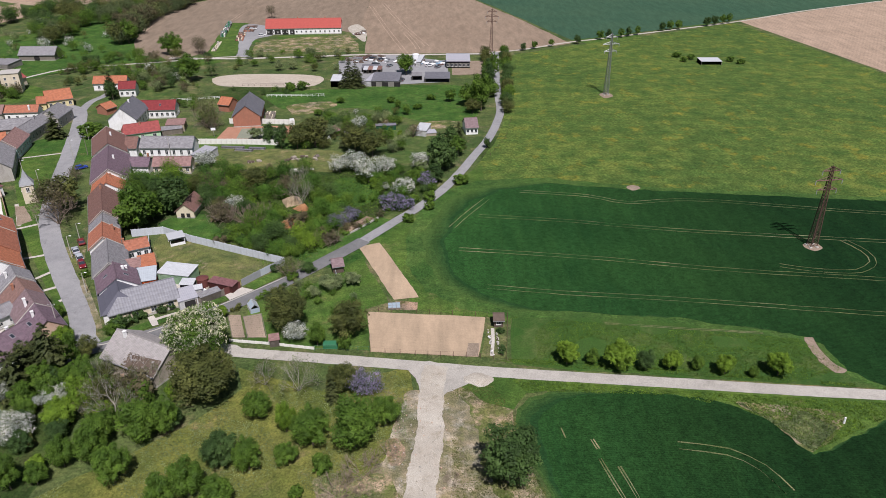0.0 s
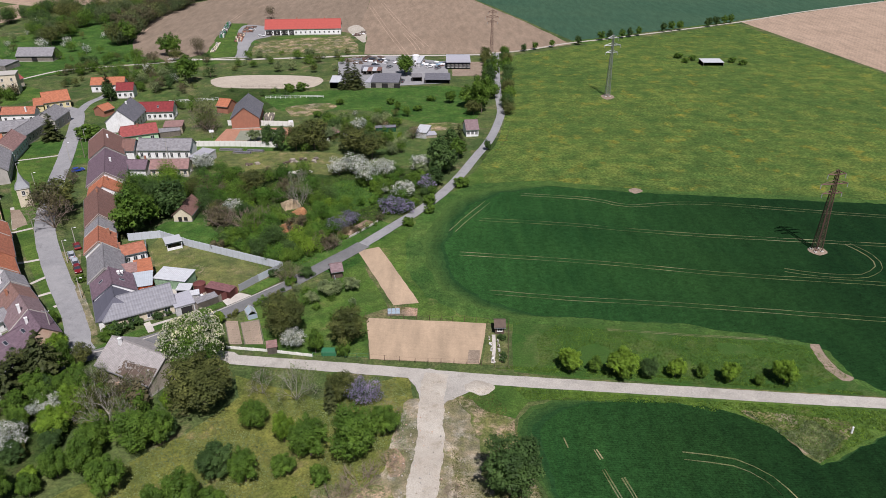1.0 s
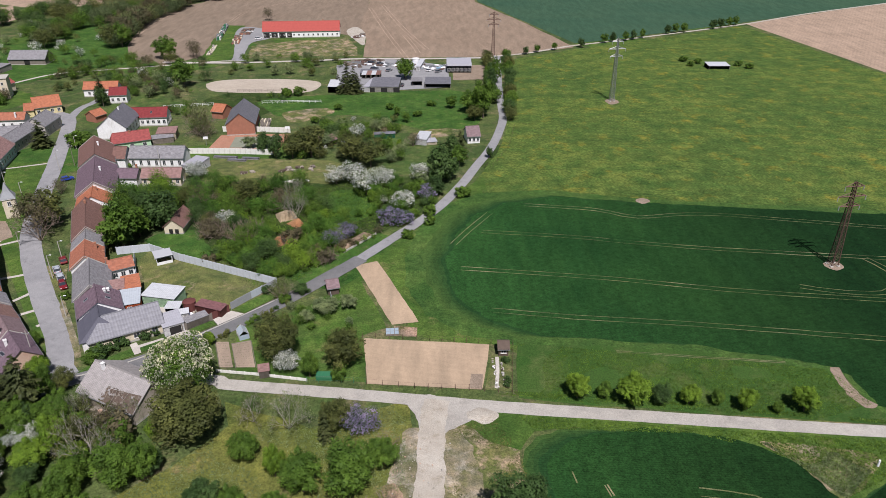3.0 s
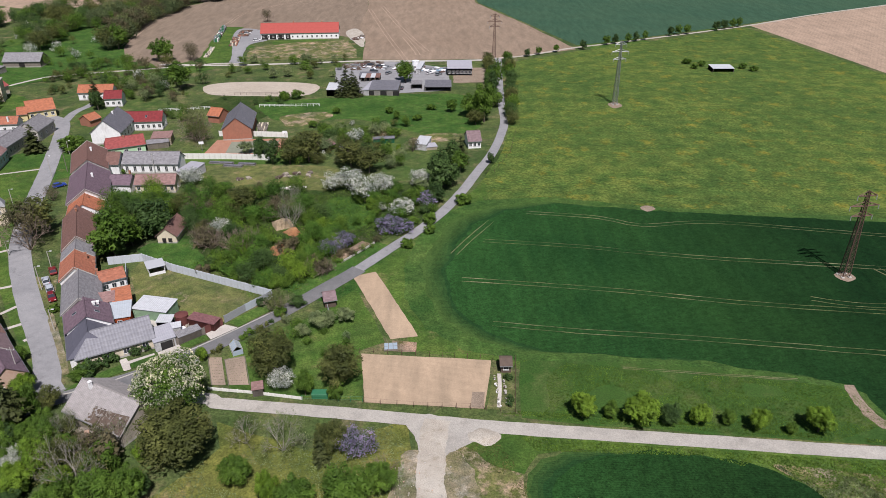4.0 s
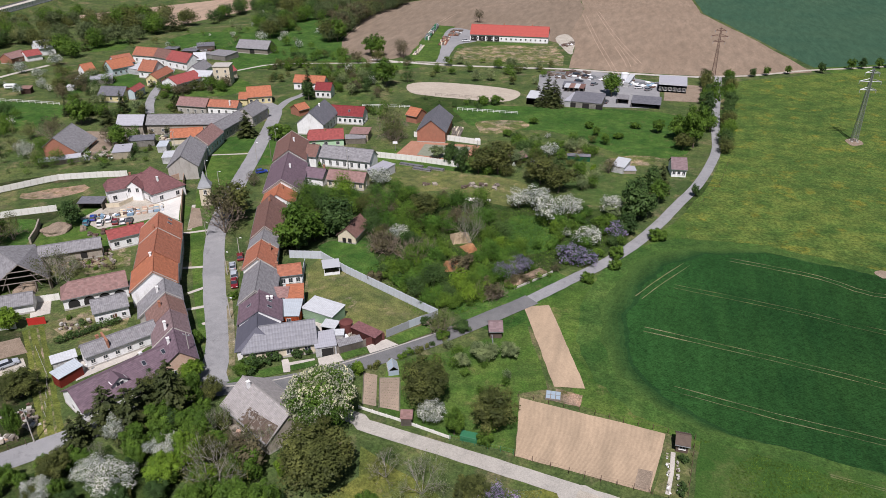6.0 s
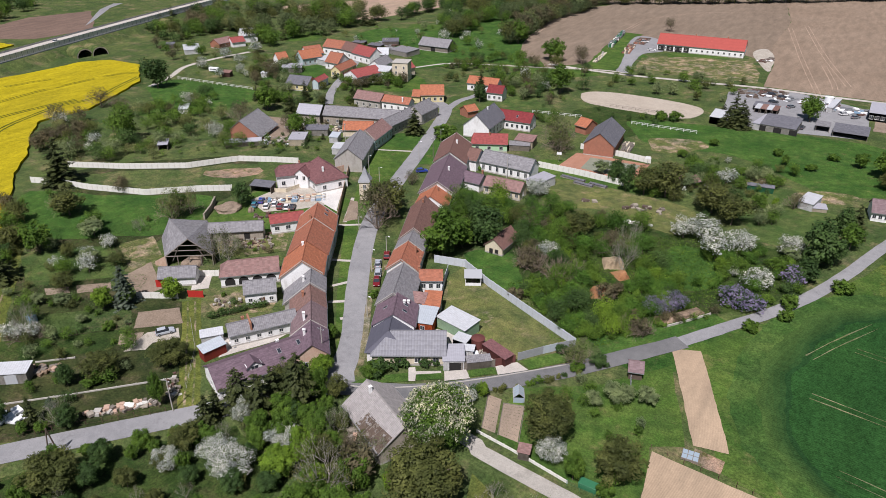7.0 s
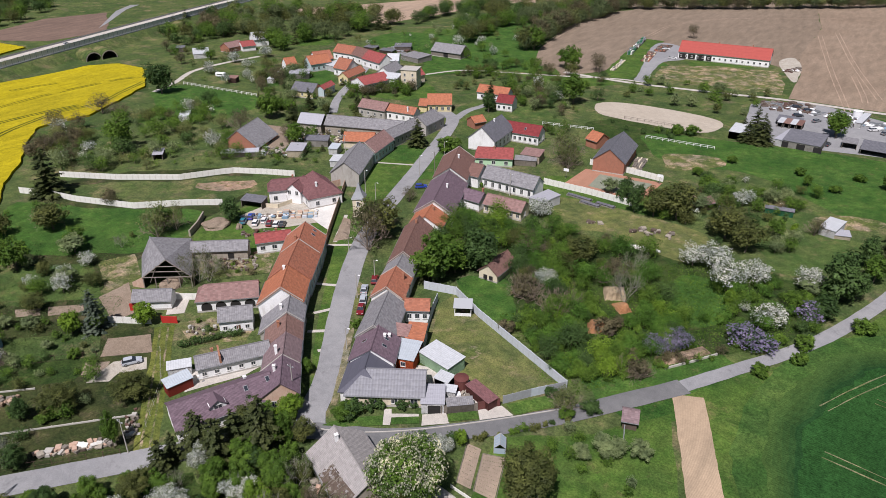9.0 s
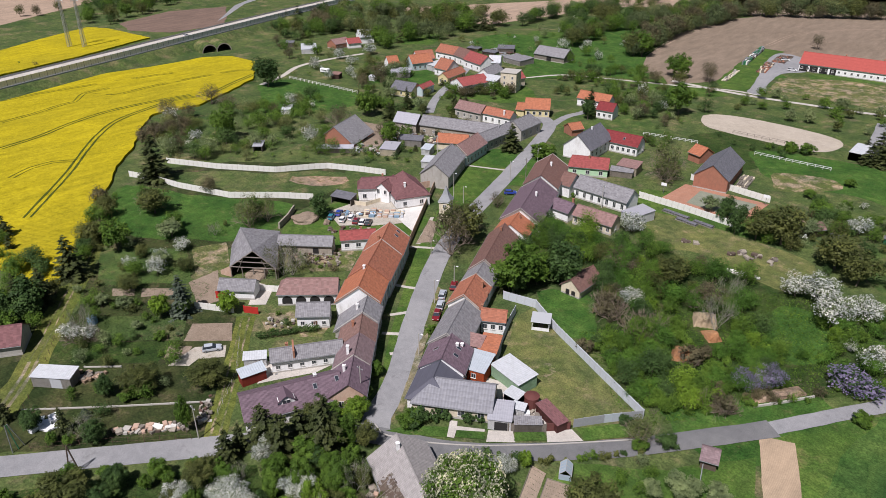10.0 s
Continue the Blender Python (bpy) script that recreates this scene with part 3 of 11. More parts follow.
def house(x, y, angle, L, W, he, hr, wall, roof, label, hip=(0, 0), over=0.4, wins=(), doors=(), chimneys=(), name="house", category="house", lights=(), frame_mat=None, group="", plinth=True, wide=0.0, parapet=""):
    """A pitched house with its long side along its x. wins: (side, count, storey base, width, height); doors: (side, along, width, height, material); chimneys: (along, across, rise); lights: (along, across) roof windows."""
    root = thing(name, x, y, angle, 0, label, category, group)
    bm = bmesh.new()
    far, he_l = W / 2 + wide, he - wide * (hr - he) / (W / 2)
    ring = [(-L / 2, -W / 2), (L / 2, -W / 2), (L / 2, far), (-L / 2, far)]
    lo = [bm.verts.new((*p, -0.3)) for p in ring]
    up = [bm.verts.new((*p, z)) for p, z in zip(ring, (he, he, he_l, he_l))]
    sink = 0.02
    pa = bm.verts.new((-L / 2, 0, hr - sink)) if not hip[0] else None
    pb = bm.verts.new((L / 2, 0, hr - sink)) if not hip[1] else None
    bm.faces.new((lo[0], lo[1], up[1], up[0])), bm.faces.new((lo[2], lo[3], up[3], up[2]))
    bm.faces.new([lo[1], lo[2], up[2]] + ([pb] if pb else []) + [up[1]])
    bm.faces.new([lo[3], lo[0], up[0]] + ([pa] if pa else []) + [up[3]])
    part("wall", bm, wall, root)
    if plinth and L > 6:
        bm = bmesh.new()
        for a in ((-L / 2 - 0.05, L / 2 + 0.05, -W / 2 - 0.05, -W / 2 - 0.003), (-L / 2 - 0.05, L / 2 + 0.05, far + 0.003, far + 0.05), (-L / 2 - 0.05, -L / 2 - 0.003, -W / 2, far), (L / 2 + 0.003, L / 2 + 0.05, -W / 2, far)):
            add_box(bm, *a, -0.2, 0.45)
        part("plinth", bm, GREY_WALL, root)
    bm, slope = roof_mesh(L, W, he, hr, *hip, over, wide=wide)
    top = part("roof", bm, roof, root)
    rl = L + 0.6 - hip[0] - hip[1]
    if rl > 0.5:
        x0 = -L / 2 - 0.3 + hip[0]
        part("ridge_cap", bar((x0, 0, hr + 0.14), (x0 + rl, 0, hr + 0.14), 0.14, 6), roof, top)
    for s in (-1, 1):
        ye, drop = s * (W / 2 + over + 0.06) + (wide if s > 0 else 0), (over + (wide if s > 0 else 0)) * slope
        part("gutter", bar((-L / 2 - 0.3, ye, he - drop + 0.02), (L / 2 + 0.3, ye, he - drop + 0.02), 0.08, 5), STEEL, top)
    for end in parapet:
        xe = -L / 2 - 0.1 if end == "a" else L / 2 + 0.1
        bm = bmesh.new()
        for s in (-1, 1):
            yo = (W / 2 + 0.15) * s + (wide if s > 0 else 0)
            zo = hr - (abs(yo)) * slope
            lo = [(xe - 0.13, yo, zo), (xe + 0.13, yo, zo), (xe + 0.13, 0, hr), (xe - 0.13, 0, hr)]
            low = [bm.verts.new((p[0], p[1], p[2] - 0.3)) for p in lo]
            top_v = [bm.verts.new((p[0], p[1], p[2] + 0.30)) for p in lo]
            bm.faces.new(low[::-1]), bm.faces.new(top_v)
            for i in range(4):
                bm.faces.new((low[i], low[(i + 1) % 4], top_v[(i + 1) % 4], top_v[i]))
        part("parapet", bm, GREY_WALL, top, "pale rendered parapet along the roof edge")
    for c in chimneys:
        zc = hr - abs(c[1]) * slope
        chimney(top, c[0], c[1], zc - 0.5, zc + c[2], c[3] if len(c) > 3 else None)
    for u, v in lights:
        zc = hr - abs(v) * slope + 0.16
        bm = box(-0.4, 0.4, -0.6, 0.6, 0, 0.09, 0.02)
        w = part("roof_window", bm, GREY_BOARD, top)
        w.matrix_basis = pose(u, v, zc, -math.degrees(math.atan(slope)) * (1 if v > 0 else -1))
        part("pane", box(-0.32, 0.32, -0.5, 0.5, 0.085, 0.1), GLASS, w)
    def place(side, along, z):
        return {"l": pose(along, far, z, 0, 0, 0), "r": pose(along, -W / 2, z, 0, 0, 180), "b": pose(L / 2, along, z, 0, 0, -90), "a": pose(-L / 2, along, z, 0, 0, 90)}[side]
    for side, count, z, w, h in wins:
        span = L if side in "lr" else W
        for k in range(count):
            window(root, place(side, span * ((k + 0.5) / count - 0.5), z), w, h, frame_mat)
    for side, along, w, h, mt in doors:
        door(root, place(side, along, 0.02), w, h, mt)
    return root


def dormer(parent, x, y, z, w, d, h, wall, roof):
    """A gabled dormer whose front looks along -y."""
    bm = bmesh.new()
    f, g = [bm.verts.new(p) for p in ((x - w / 2, y, z - 0.8), (x + w / 2, y, z - 0.8), (x + w / 2, y, z + h * 0.5), (x, y, z + h), (x - w / 2, y, z + h * 0.5))], [bm.verts.new(p) for p in ((x - w / 2, y + d, z - 0.8), (x + w / 2, y + d, z - 0.8), (x + w / 2, y + d, z + h * 0.5), (x, y + d, z + h), (x - w / 2, y + d, z + h * 0.5))]
    bm.faces.new(f), bm.faces.new(g[::-1])
    for k in range(5):
        bm.faces.new((f[k], g[k], g[(k + 1) % 5], f[(k + 1) % 5]))
    ob = part("dormer", bm, wall, parent)
    for s in (-1, 1):
        bm = bmesh.new()
        q = [(x, z + h + 0.12), (x + s * (w / 2 + 0.3), z + h * 0.5 - 0.22), (x + s * (w / 2 + 0.3), z + h * 0.5 - 0.34), (x, z + h)]
        a, b = [bm.verts.new((u, y - 0.3, v)) for u, v in q], [bm.verts.new((u, y + d, v)) for u, v in q]
        bm.faces.new(a), bm.faces.new(b[::-1])
        for k in range(4):
            bm.faces.new((a[k], b[k], b[(k + 1) % 4], a[(k + 1) % 4]))
        part("dormer_roof", bm, roof, ob)
    window(ob, pose(x, y, z + 0.1, 0, 0, 180), w * 0.45, h * 0.4)


def shed(x, y, angle, L, W, h0, h1, wall, roof, label, doors=(), name="shed", category="shed", wins=(), over=0.2, open_side="", group=""):
    """A lean-to: its roof falls from h1 at the back (+y) to h0 at the front (-y)."""
    root = thing(name, x, y, angle, 0, label, category, group)
    if open_side:
        for sx in (-1, 1):
            for sy, h in ((-1, h0), (1, h1)):
                part("post", box(sx * (L / 2 - 0.1) - 0.08, sx * (L / 2 - 0.1) + 0.08, sy * (W / 2 - 0.1) - 0.08, sy * (W / 2 - 0.1) + 0.08, -0.1, h), wall, root)
    if open_side != "all":
        bm = bmesh.new()
        ring = [(-L / 2, -W / 2, h0), (L / 2, -W / 2, h0), (L / 2, W / 2, h1), (-L / 2, W / 2, h1)]
        lo = [bm.verts.new((a, b, -0.2)) for a, b, c in ring]
        up = [bm.verts.new(p) for p in ring]
        for i, s in enumerate("rbla"):
            if s not in open_side:
                bm.faces.new((lo[i], lo[(i + 1) % 4], up[(i + 1) % 4], up[i]))
        bmesh.ops.solidify(bm, geom=bm.faces[:], thickness=0.12)
        part("wall", bm, wall, root)
    k = (h1 - h0) / W
    bm = bmesh.new()
    uvl = bm.loops.layers.uv.new("UVMap")
    vs = add_box(bm, -L / 2 - over, L / 2 + over, -W / 2 - over, W / 2 + over, 0, 0.1)
    for v in vs:
        v.co.z += h0 + (v.co.y + W / 2) * k
    for f in bm.faces:
        for loop in f.loops:
            loop[uvl].uv = loop.vert.co.xy
    part("roof", bm, roof, root)
    def place(side, along, z):
        return {"l": pose(along, W / 2, z), "r": pose(along, -W / 2, z, 0, 0, 180), "b": pose(L / 2, along, z, 0, 0, -90), "a": pose(-L / 2, along, z, 0, 0, 90)}[side]
    for side, along, w, h, mt in doors:
        door(root, place(side, along, 0.02), w, h, mt)
    for side, count, z, w, h in wins:
        for i in range(count):
            window(root, place(side, (L if side in "lr" else W) * ((i + 0.5) / count - 0.5), z), w, h)
    return root

def slab_between(corners, thick):
    """A thin solid over four corners, given in turn."""
    bm = bmesh.new()
    up = [bm.verts.new(c) for c in corners]
    lo = [bm.verts.new((c[0], c[1], c[2] - thick)) for c in corners]
    bm.faces.new(up), bm.faces.new(lo[::-1])
    for i in range(4):
        bm.faces.new((up[i], lo[i], lo[(i + 1) % 4], up[(i + 1) % 4]))
    bmesh.ops.recalc_face_normals(bm, faces=bm.faces)
    uv = bm.loops.layers.uv.new("UVMap")
    along = (Vector(corners[1]) - Vector(corners[0])).normalized()
    down = (Vector(corners[3]) - Vector(corners[0])).normalized()
    for f in bm.faces:
        for l in f.loops:
            p = l.vert.co - Vector(corners[0])
            l[uv].uv = (p.dot(along), p.dot(down))
    return bm


def open_barn(label):
    """A barn with corners skewed to fit the camera's view; its front gable is open timber work."""
    x0, y0 = -149.0, 153.0
    root = thing("barn", x0, y0, 0, 0, label, "barn")
    def at(x, y, z):
        return (x - x0, y - y0, z)
    fl, fr, fa = at(-149.6, 142.6, 3.2), at(-139.4, 150.0, 3.2), at(-144.6, 146.9, 8.0)
    bl, br, ba = at(-159.4, 149.6, 3.2), at(-157.0, 164.0, 3.2), at(-158.6, 152.6, 8.0)
    def mix(a, b, f):
        return tuple(p + (q - p) * f for p, q in zip(a, b))
    def drop(p, z=-0.2):
        return (p[0], p[1], z)
    part("roof", slab_between((fa, ba, bl, fl), 0.14), ROOF_GREY, root)
    part("roof", slab_between((fa, ba, br, fr), 0.14), ROOF_GREY, root)
    part("ridge_cap", bar((fa[0], fa[1], 8.05), (ba[0], ba[1], 8.05), 0.14, 6), ROOF_GREY, root)
    for a, b in ((fl, bl), (fr, br), (bl, br)):
        a, b = mix(a, b, 0.02), mix(a, b, 0.98)
        part("wall", slab_between(((a[0], a[1], 2.95), (b[0], b[1], 2.95), (b[0] + 0.25, b[1] + 0.2, 2.95), (a[0] + 0.25, a[1] + 0.2, 2.95)), 3.2), DARK_WOOD, root)
    part("back_gable", slab_between((mix(bl, ba, 0.06), mix(ba, bl, 0.04), mix(ba, br, 0.04), mix(br, ba, 0.06)), 0.2), DARK_WOOD, root)
    for f in (0.02, 0.26, 0.5, 0.74, 0.98):
        p = mix(fl, fr, f)
        part("post", bar(drop(p), (p[0], p[1], 3.1), 0.15, 4), OLD_WOOD, root)
    for za, lo in ((3.1, 0.0), (4.6, 0.30), (6.0, 0.58)):
        a, b = mix(fl, fa, lo), mix(fr, fa, lo)
        part("beam", bar((a[0], a[1], za), (b[0], b[1], za), 0.15, 4), OLD_WOOD, root)
    for e in (fl, fr):
        part("rafter", bar((e[0], e[1], e[2] - 0.25), (fa[0], fa[1], fa[2] - 0.25), 0.12, 4), OLD_WOOD, root)
    for f, g in ((0.3, 0.15), (0.7, 0.85)):
        a, b = mix(fl, fr, f), mix(fl, fr, g)
        part("brace", bar((a[0], a[1], 5.4), (b[0], b[1], 1.6), 0.09, 4), OLD_WOOD, root)
    part("yard_wall", slab_between((fl, (fl[0] - 3.2, fl[1] - 1.0, 1.2), (fl[0] - 3.0, fl[1] - 0.8, 1.2), (fl[0] + 0.2, fl[1] + 0.2, 3.0)), 3.0), OLD_BRICK, root)
    return root


# ---------------------------------------------------------------- ground, fields and roads
patch("ground", [(-4000, -3000), (4000, -3000), (4000, 5000), (-4000, 5000)], GRASS, 0.0, "rough green grassland reaching to the horizon", "ground", step=400)
patch("wheat_edge", [(89.6, 113.1), (84.4, 118.0), (82.8, 127.7), (81.1, 130.2), (54.7, 137.5), (33.5, 139.4), (14.3, 140.5), (4.0, 143.6), (-4.6, 152.4), (-10.5, 166.6), (-10.4, 182.2), (-7.5, 198.9), (-0.8, 215.3), (11.1, 223.9), (31.0, 227.5), (63.6, 219.9), (96.6, 216.0), (123.1, 212.7), (143.6, 210.4), (425.0, 195.0), (425.0, 65.0), (160.0, 65.0)], EDGE, 0.055, "thin mixed green wheat headland", "field", ragged=0.9, step=1.5)
patch("wheat_headland", [(90.2, 114.1), (85.6, 119.3), (84.5, 128.6), (81.8, 131.9), (55.4, 139.7), (34.4, 141.4), (15.8, 143.4), (7.8, 147.3), (0.2, 154.8), (-4.8, 166.7), (-5.7, 180.1), (-3.1, 195.2), (3.1, 210.3), (13.6, 219.2), (32.0, 223.7), (63.1, 216.8), (95.5, 213.1), (122.0, 210.3), (142.1, 207.6), (422.0, 190.0), (422.0, 68.0), (160.0, 68.0)], THIN_WHEAT[0], 0.059, "wheat thinning out towards the field edge", "field", ragged=1.0, step=1.5)
patch("wheat_headland", [(90.2, 114.2), (85.6, 119.4), (84.5, 128.7), (81.8, 131.9), (55.4, 139.8), (34.7, 141.5), (16.4, 143.6), (8.5, 147.5), (1.1, 155.1), (-3.8, 166.8), (-4.7, 180.0), (-2.1, 194.9), (4.1, 209.8), (14.4, 218.7), (32.6, 223.4), (63.2, 216.8), (95.5, 213.0), (121.9, 210.2), (142.0, 207.5), (421.6, 190.0), (421.6, 68.0), (160.0, 68.0)], THIN_WHEAT[1], 0.063, "wheat thinning out towards the field edge", "field", ragged=1.0, step=1.5)
patch("wheat_headland", [(90.3, 114.2), (85.7, 119.4), (84.5, 128.7), (81.8, 132.0), (55.4, 139.8), (34.9, 141.5), (16.9, 143.8), (9.2, 147.7), (1.9, 155.3), (-2.8, 166.9), (-3.6, 179.9), (-1.0, 194.6), (5.1, 209.3), (15.3, 218.2), (33.2, 223.1), (63.2, 216.7), (95.5, 212.9), (121.9, 210.2), (142.0, 207.5), (421.2, 190.0), (421.2, 68.0), (160.0, 68.0)], THIN_WHEAT[2], 0.067, "wheat thinning out towards the field edge", "field", ragged=1.0, step=1.5)
patch("wheat_headland", [(90.3, 114.3), (85.7, 119.5), (84.5, 128.7), (81.9, 132.0), (55.4, 139.8), (35.2, 141.5), (17.5, 144.0), (9.9, 147.9), (2.8, 155.5), (-1.8, 167.0), (-2.6, 179.8), (0.0, 194.3), (6.1, 208.8), (16.2, 217.7), (33.8, 222.9), (63.3, 216.6), (95.4, 212.9), (121.9, 210.1), (142.0, 207.4), (420.8, 190.0), (420.8, 68.0), (160.0, 68.0)], THIN_WHEAT[3], 0.071, "wheat thinning out towards the field edge", "field", ragged=1.0, step=1.5)
patch("wheat_headland", [(90.3, 114.3), (85.7, 119.5), (84.6, 128.8), (81.9, 132.0), (55.4, 139.9), (35.4, 141.6), (18.1, 144.1), (10.6, 148.2), (3.6, 155.7), (-0.9, 167.1), (-1.5, 179.7), (1.1, 194.0), (7.1, 208.3), (17.0, 217.2), (34.4, 222.6), (63.4, 216.6), (95.4, 212.8), (121.9, 210.1), (142.0, 207.4), (420.4, 190.0), (420.4, 68.0), (160.0, 68.0)], THIN_WHEAT[4], 0.075, "wheat thinning out towards the field edge", "field", ragged=1.0, step=1.5)
patch("wheat_headland", [(90.4, 114.4), (85.7, 119.6), (84.6, 128.8), (81.9, 132.1), (55.5, 139.9), (35.6, 141.6), (18.6, 144.3), (11.3, 148.4), (4.5, 155.9), (0.1, 167.1), (-0.5, 179.7), (2.2, 193.7), (8.1, 207.8), (17.9, 216.8), (34.9, 222.3), (63.5, 216.5), (95.4, 212.8), (121.8, 210.0), (141.9, 207.3), (420.0, 190.0), (420.0, 68.0), (160.0, 68.0)], THIN_WHEAT[5], 0.079, "wheat thinning out towards the field edge", "field", ragged=1.0, step=1.5)
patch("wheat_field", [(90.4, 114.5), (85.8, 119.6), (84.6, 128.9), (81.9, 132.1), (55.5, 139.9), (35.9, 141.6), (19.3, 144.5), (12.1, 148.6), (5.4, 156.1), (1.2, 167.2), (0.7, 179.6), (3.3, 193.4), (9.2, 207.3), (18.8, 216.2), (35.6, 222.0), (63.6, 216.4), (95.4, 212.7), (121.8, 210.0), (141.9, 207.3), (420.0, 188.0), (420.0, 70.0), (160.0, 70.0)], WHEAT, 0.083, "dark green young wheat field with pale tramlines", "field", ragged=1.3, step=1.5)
patch("wheat_headland", [(18.6, 82.4), (16.6, 91.1), (14.9, 99.5), (14.0, 104.1), (14.6, 107.9), (17.0, 110.9), (21.2, 112.7), (27.0, 113.4), (37.3, 113.0), (47.0, 111.3), (56.3, 108.9), (61.4, 104.9), (64.5, 99.4), (66.6, 95.1), (71.8, 97.3), (78.9, 101.0), (84.7, 104.1), (300.0, 75.0), (300.0, -120.0), (-2.0, -120.0), (12.0, 20.0)], THIN_WHEAT[1], 0.063, "thin wheat along the lower field edge", "field", ragged=1.0, step=1.5)
patch("wheat_headland", [(19.0, 82.5), (17.2, 91.0), (15.7, 99.2), (14.9, 103.6), (15.5, 107.2), (17.8, 110.2), (21.7, 112.0), (27.2, 113.0), (37.3, 113.0), (47.0, 111.3), (56.3, 108.9), (61.4, 104.9), (64.5, 99.4), (66.6, 95.1), (71.8, 97.3), (78.9, 101.0), (84.7, 104.1), (300.0, 75.0), (300.0, -120.0), (-2.0, -120.0), (12.0, 20.0)], THIN_WHEAT[3], 0.067, "thin wheat along the lower field edge", "field", ragged=1.0, step=1.5)
patch("wheat_headland", [(19.4, 82.6), (17.8, 90.9), (16.5, 98.8), (15.8, 103.1), (16.3, 106.5), (18.6, 109.4), (22.2, 111.4), (27.4, 112.7), (37.3, 113.0), (47.0, 111.3), (56.3, 108.9), (61.4, 104.9), (64.5, 99.4), (66.6, 95.1), (71.8, 97.3), (78.9, 101.0), (84.7, 104.1), (300.0, 75.0), (300.0, -120.0), (-2.0, -120.0), (12.0, 20.0)], THIN_WHEAT[4], 0.071, "thin wheat along the lower field edge", "field", ragged=1.0, step=1.5)
patch("wheat_headland", [(19.8, 82.7), (18.4, 90.8), (17.3, 98.4), (16.6, 102.5), (17.2, 105.8), (19.3, 108.6), (22.7, 110.8), (27.6, 112.3), (37.3, 113.0), (47.0, 111.3), (56.3, 108.9), (61.4, 104.9), (64.5, 99.4), (66.6, 95.1), (71.8, 97.3), (78.9, 101.0), (84.7, 104.1), (300.0, 75.0), (300.0, -120.0), (-2.0, -120.0), (12.0, 20.0)], THIN_WHEAT[5], 0.075, "thin wheat along the lower field edge", "field", ragged=1.0, step=1.5)
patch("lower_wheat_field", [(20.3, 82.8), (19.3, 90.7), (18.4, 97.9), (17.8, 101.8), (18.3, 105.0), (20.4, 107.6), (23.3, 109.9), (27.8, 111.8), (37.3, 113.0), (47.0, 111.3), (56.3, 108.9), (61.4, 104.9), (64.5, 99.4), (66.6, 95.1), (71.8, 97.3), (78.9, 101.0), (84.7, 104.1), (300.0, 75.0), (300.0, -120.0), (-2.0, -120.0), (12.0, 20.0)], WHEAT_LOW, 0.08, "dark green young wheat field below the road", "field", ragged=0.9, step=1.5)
patch("meadow", [(35.7, 413.9), (78.6, 443.3), (135.5, 474.8), (207.3, 519.2), (233.7, 372.8), (700.0, 330.0), (420.0, 188.0), (142.1, 207.6), (122.0, 210.3), (95.5, 213.1), (63.1, 216.9), (32.0, 223.7), (13.5, 219.3), (6.0, 223.7), (13.6, 243.8), (21.6, 269.0), (27.6, 303.2), (30.0, 351.0)], MEADOW, 0.04, "yellowish green meadow with dandelions", "field", ragged=0.8)
patch("crop_strip", [(16.2, 141.2), (34.2, 140.4), (55.1, 138.8), (81.6, 131.4), (84.1, 119.9), (89.8, 113.4), (71.4, 115.4), (48.9, 117.6), (25.8, 120.1), (14.6, 121.8)], CLOVER, 0.05, "bright green clover strip between wheat and road", "field", ragged=0.4)
patch("pale_field", [(213.0, 525.9), (235.7, 376.4), (700.0, 332.0), (1500.0, 700.0), (900.0, 1600.0), (374.2, 626.1), (282.4, 569.3)], PLOUGH_PALE, 0.05, "pale bare ploughed field on the slope", "field", ragged=0.6, step=15)
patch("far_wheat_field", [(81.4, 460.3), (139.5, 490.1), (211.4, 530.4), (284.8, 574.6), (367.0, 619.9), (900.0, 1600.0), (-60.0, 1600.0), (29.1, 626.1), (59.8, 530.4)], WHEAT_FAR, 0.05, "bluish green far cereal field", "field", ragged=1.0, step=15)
patch("beige_field", [(-46.2, 421.3), (-8.0, 421.3), (28.1, 424.3), (79.4, 448.2), (59.3, 525.9), (26.7, 626.1), (-60.0, 1600.0), (-230.0, 1600.0), (-61.0, 620.0), (-58.1, 521.4), (-49.3, 471.1)], BEIGE, 0.05, "beige harrowed field behind the farm", "field", ragged=1.0, step=12)
patch("brown_field", [(-179.1, 416.8), (-194.2, 453.3), (-210.5, 521.5), (-213.4, 574.6), (-204.9, 611.0), (-197.6, 626.1), (-330.0, 760.0), (-380.0, 1400.0), (-215.0, 1500.0), (-61.0, 620.0), (-57.3, 521.4), (-49.8, 476.6), (-68.6, 490.1), (-119.7, 490.1), (-154.9, 521.5), (-144.3, 421.3), (-158.4, 413.9)], PLOUGH, 0.045, "brown ploughed field behind the barn", "field", ragged=1.0, step=8)
patch("bright_pasture", [(-295.6, 413.6), (-295.1, 451.3), (-253.8, 463.6), (-251.4, 532.4), (-235.7, 561.5), (-206.4, 519.0), (-198.3, 468.5), (-168.1, 404.4), (-194.0, 393.8), (-215.1, 361.7), (-239.0, 391.5)], MEADOW_GREEN, 0.04, "bright green pasture behind the village", "field", round_off=True, ragged=1)
patch("green_meadow", [(-84.6, 332.4), (-51.0, 343.6), (4.5, 351.0), (17.9, 335.4), (14.3, 299.1), (-5.8, 290.2), (-36.5, 310.1), (-66.2, 305.8)], MEADOW_GREEN, 0.04, "fresh green meadow behind the gardens", "field", round_off=True, ragged=1.5)
patch("orchard_meadow", [(-308.2, 261.8), (-302.7, 279.0), (-255.8, 283.9), (-243.6, 272.9), (-252.0, 253.1), (-270.8, 242.0)], MEADOW_GREEN, 0.035, "fresh green orchard meadow", "field", round_off=True, ragged=1.0)
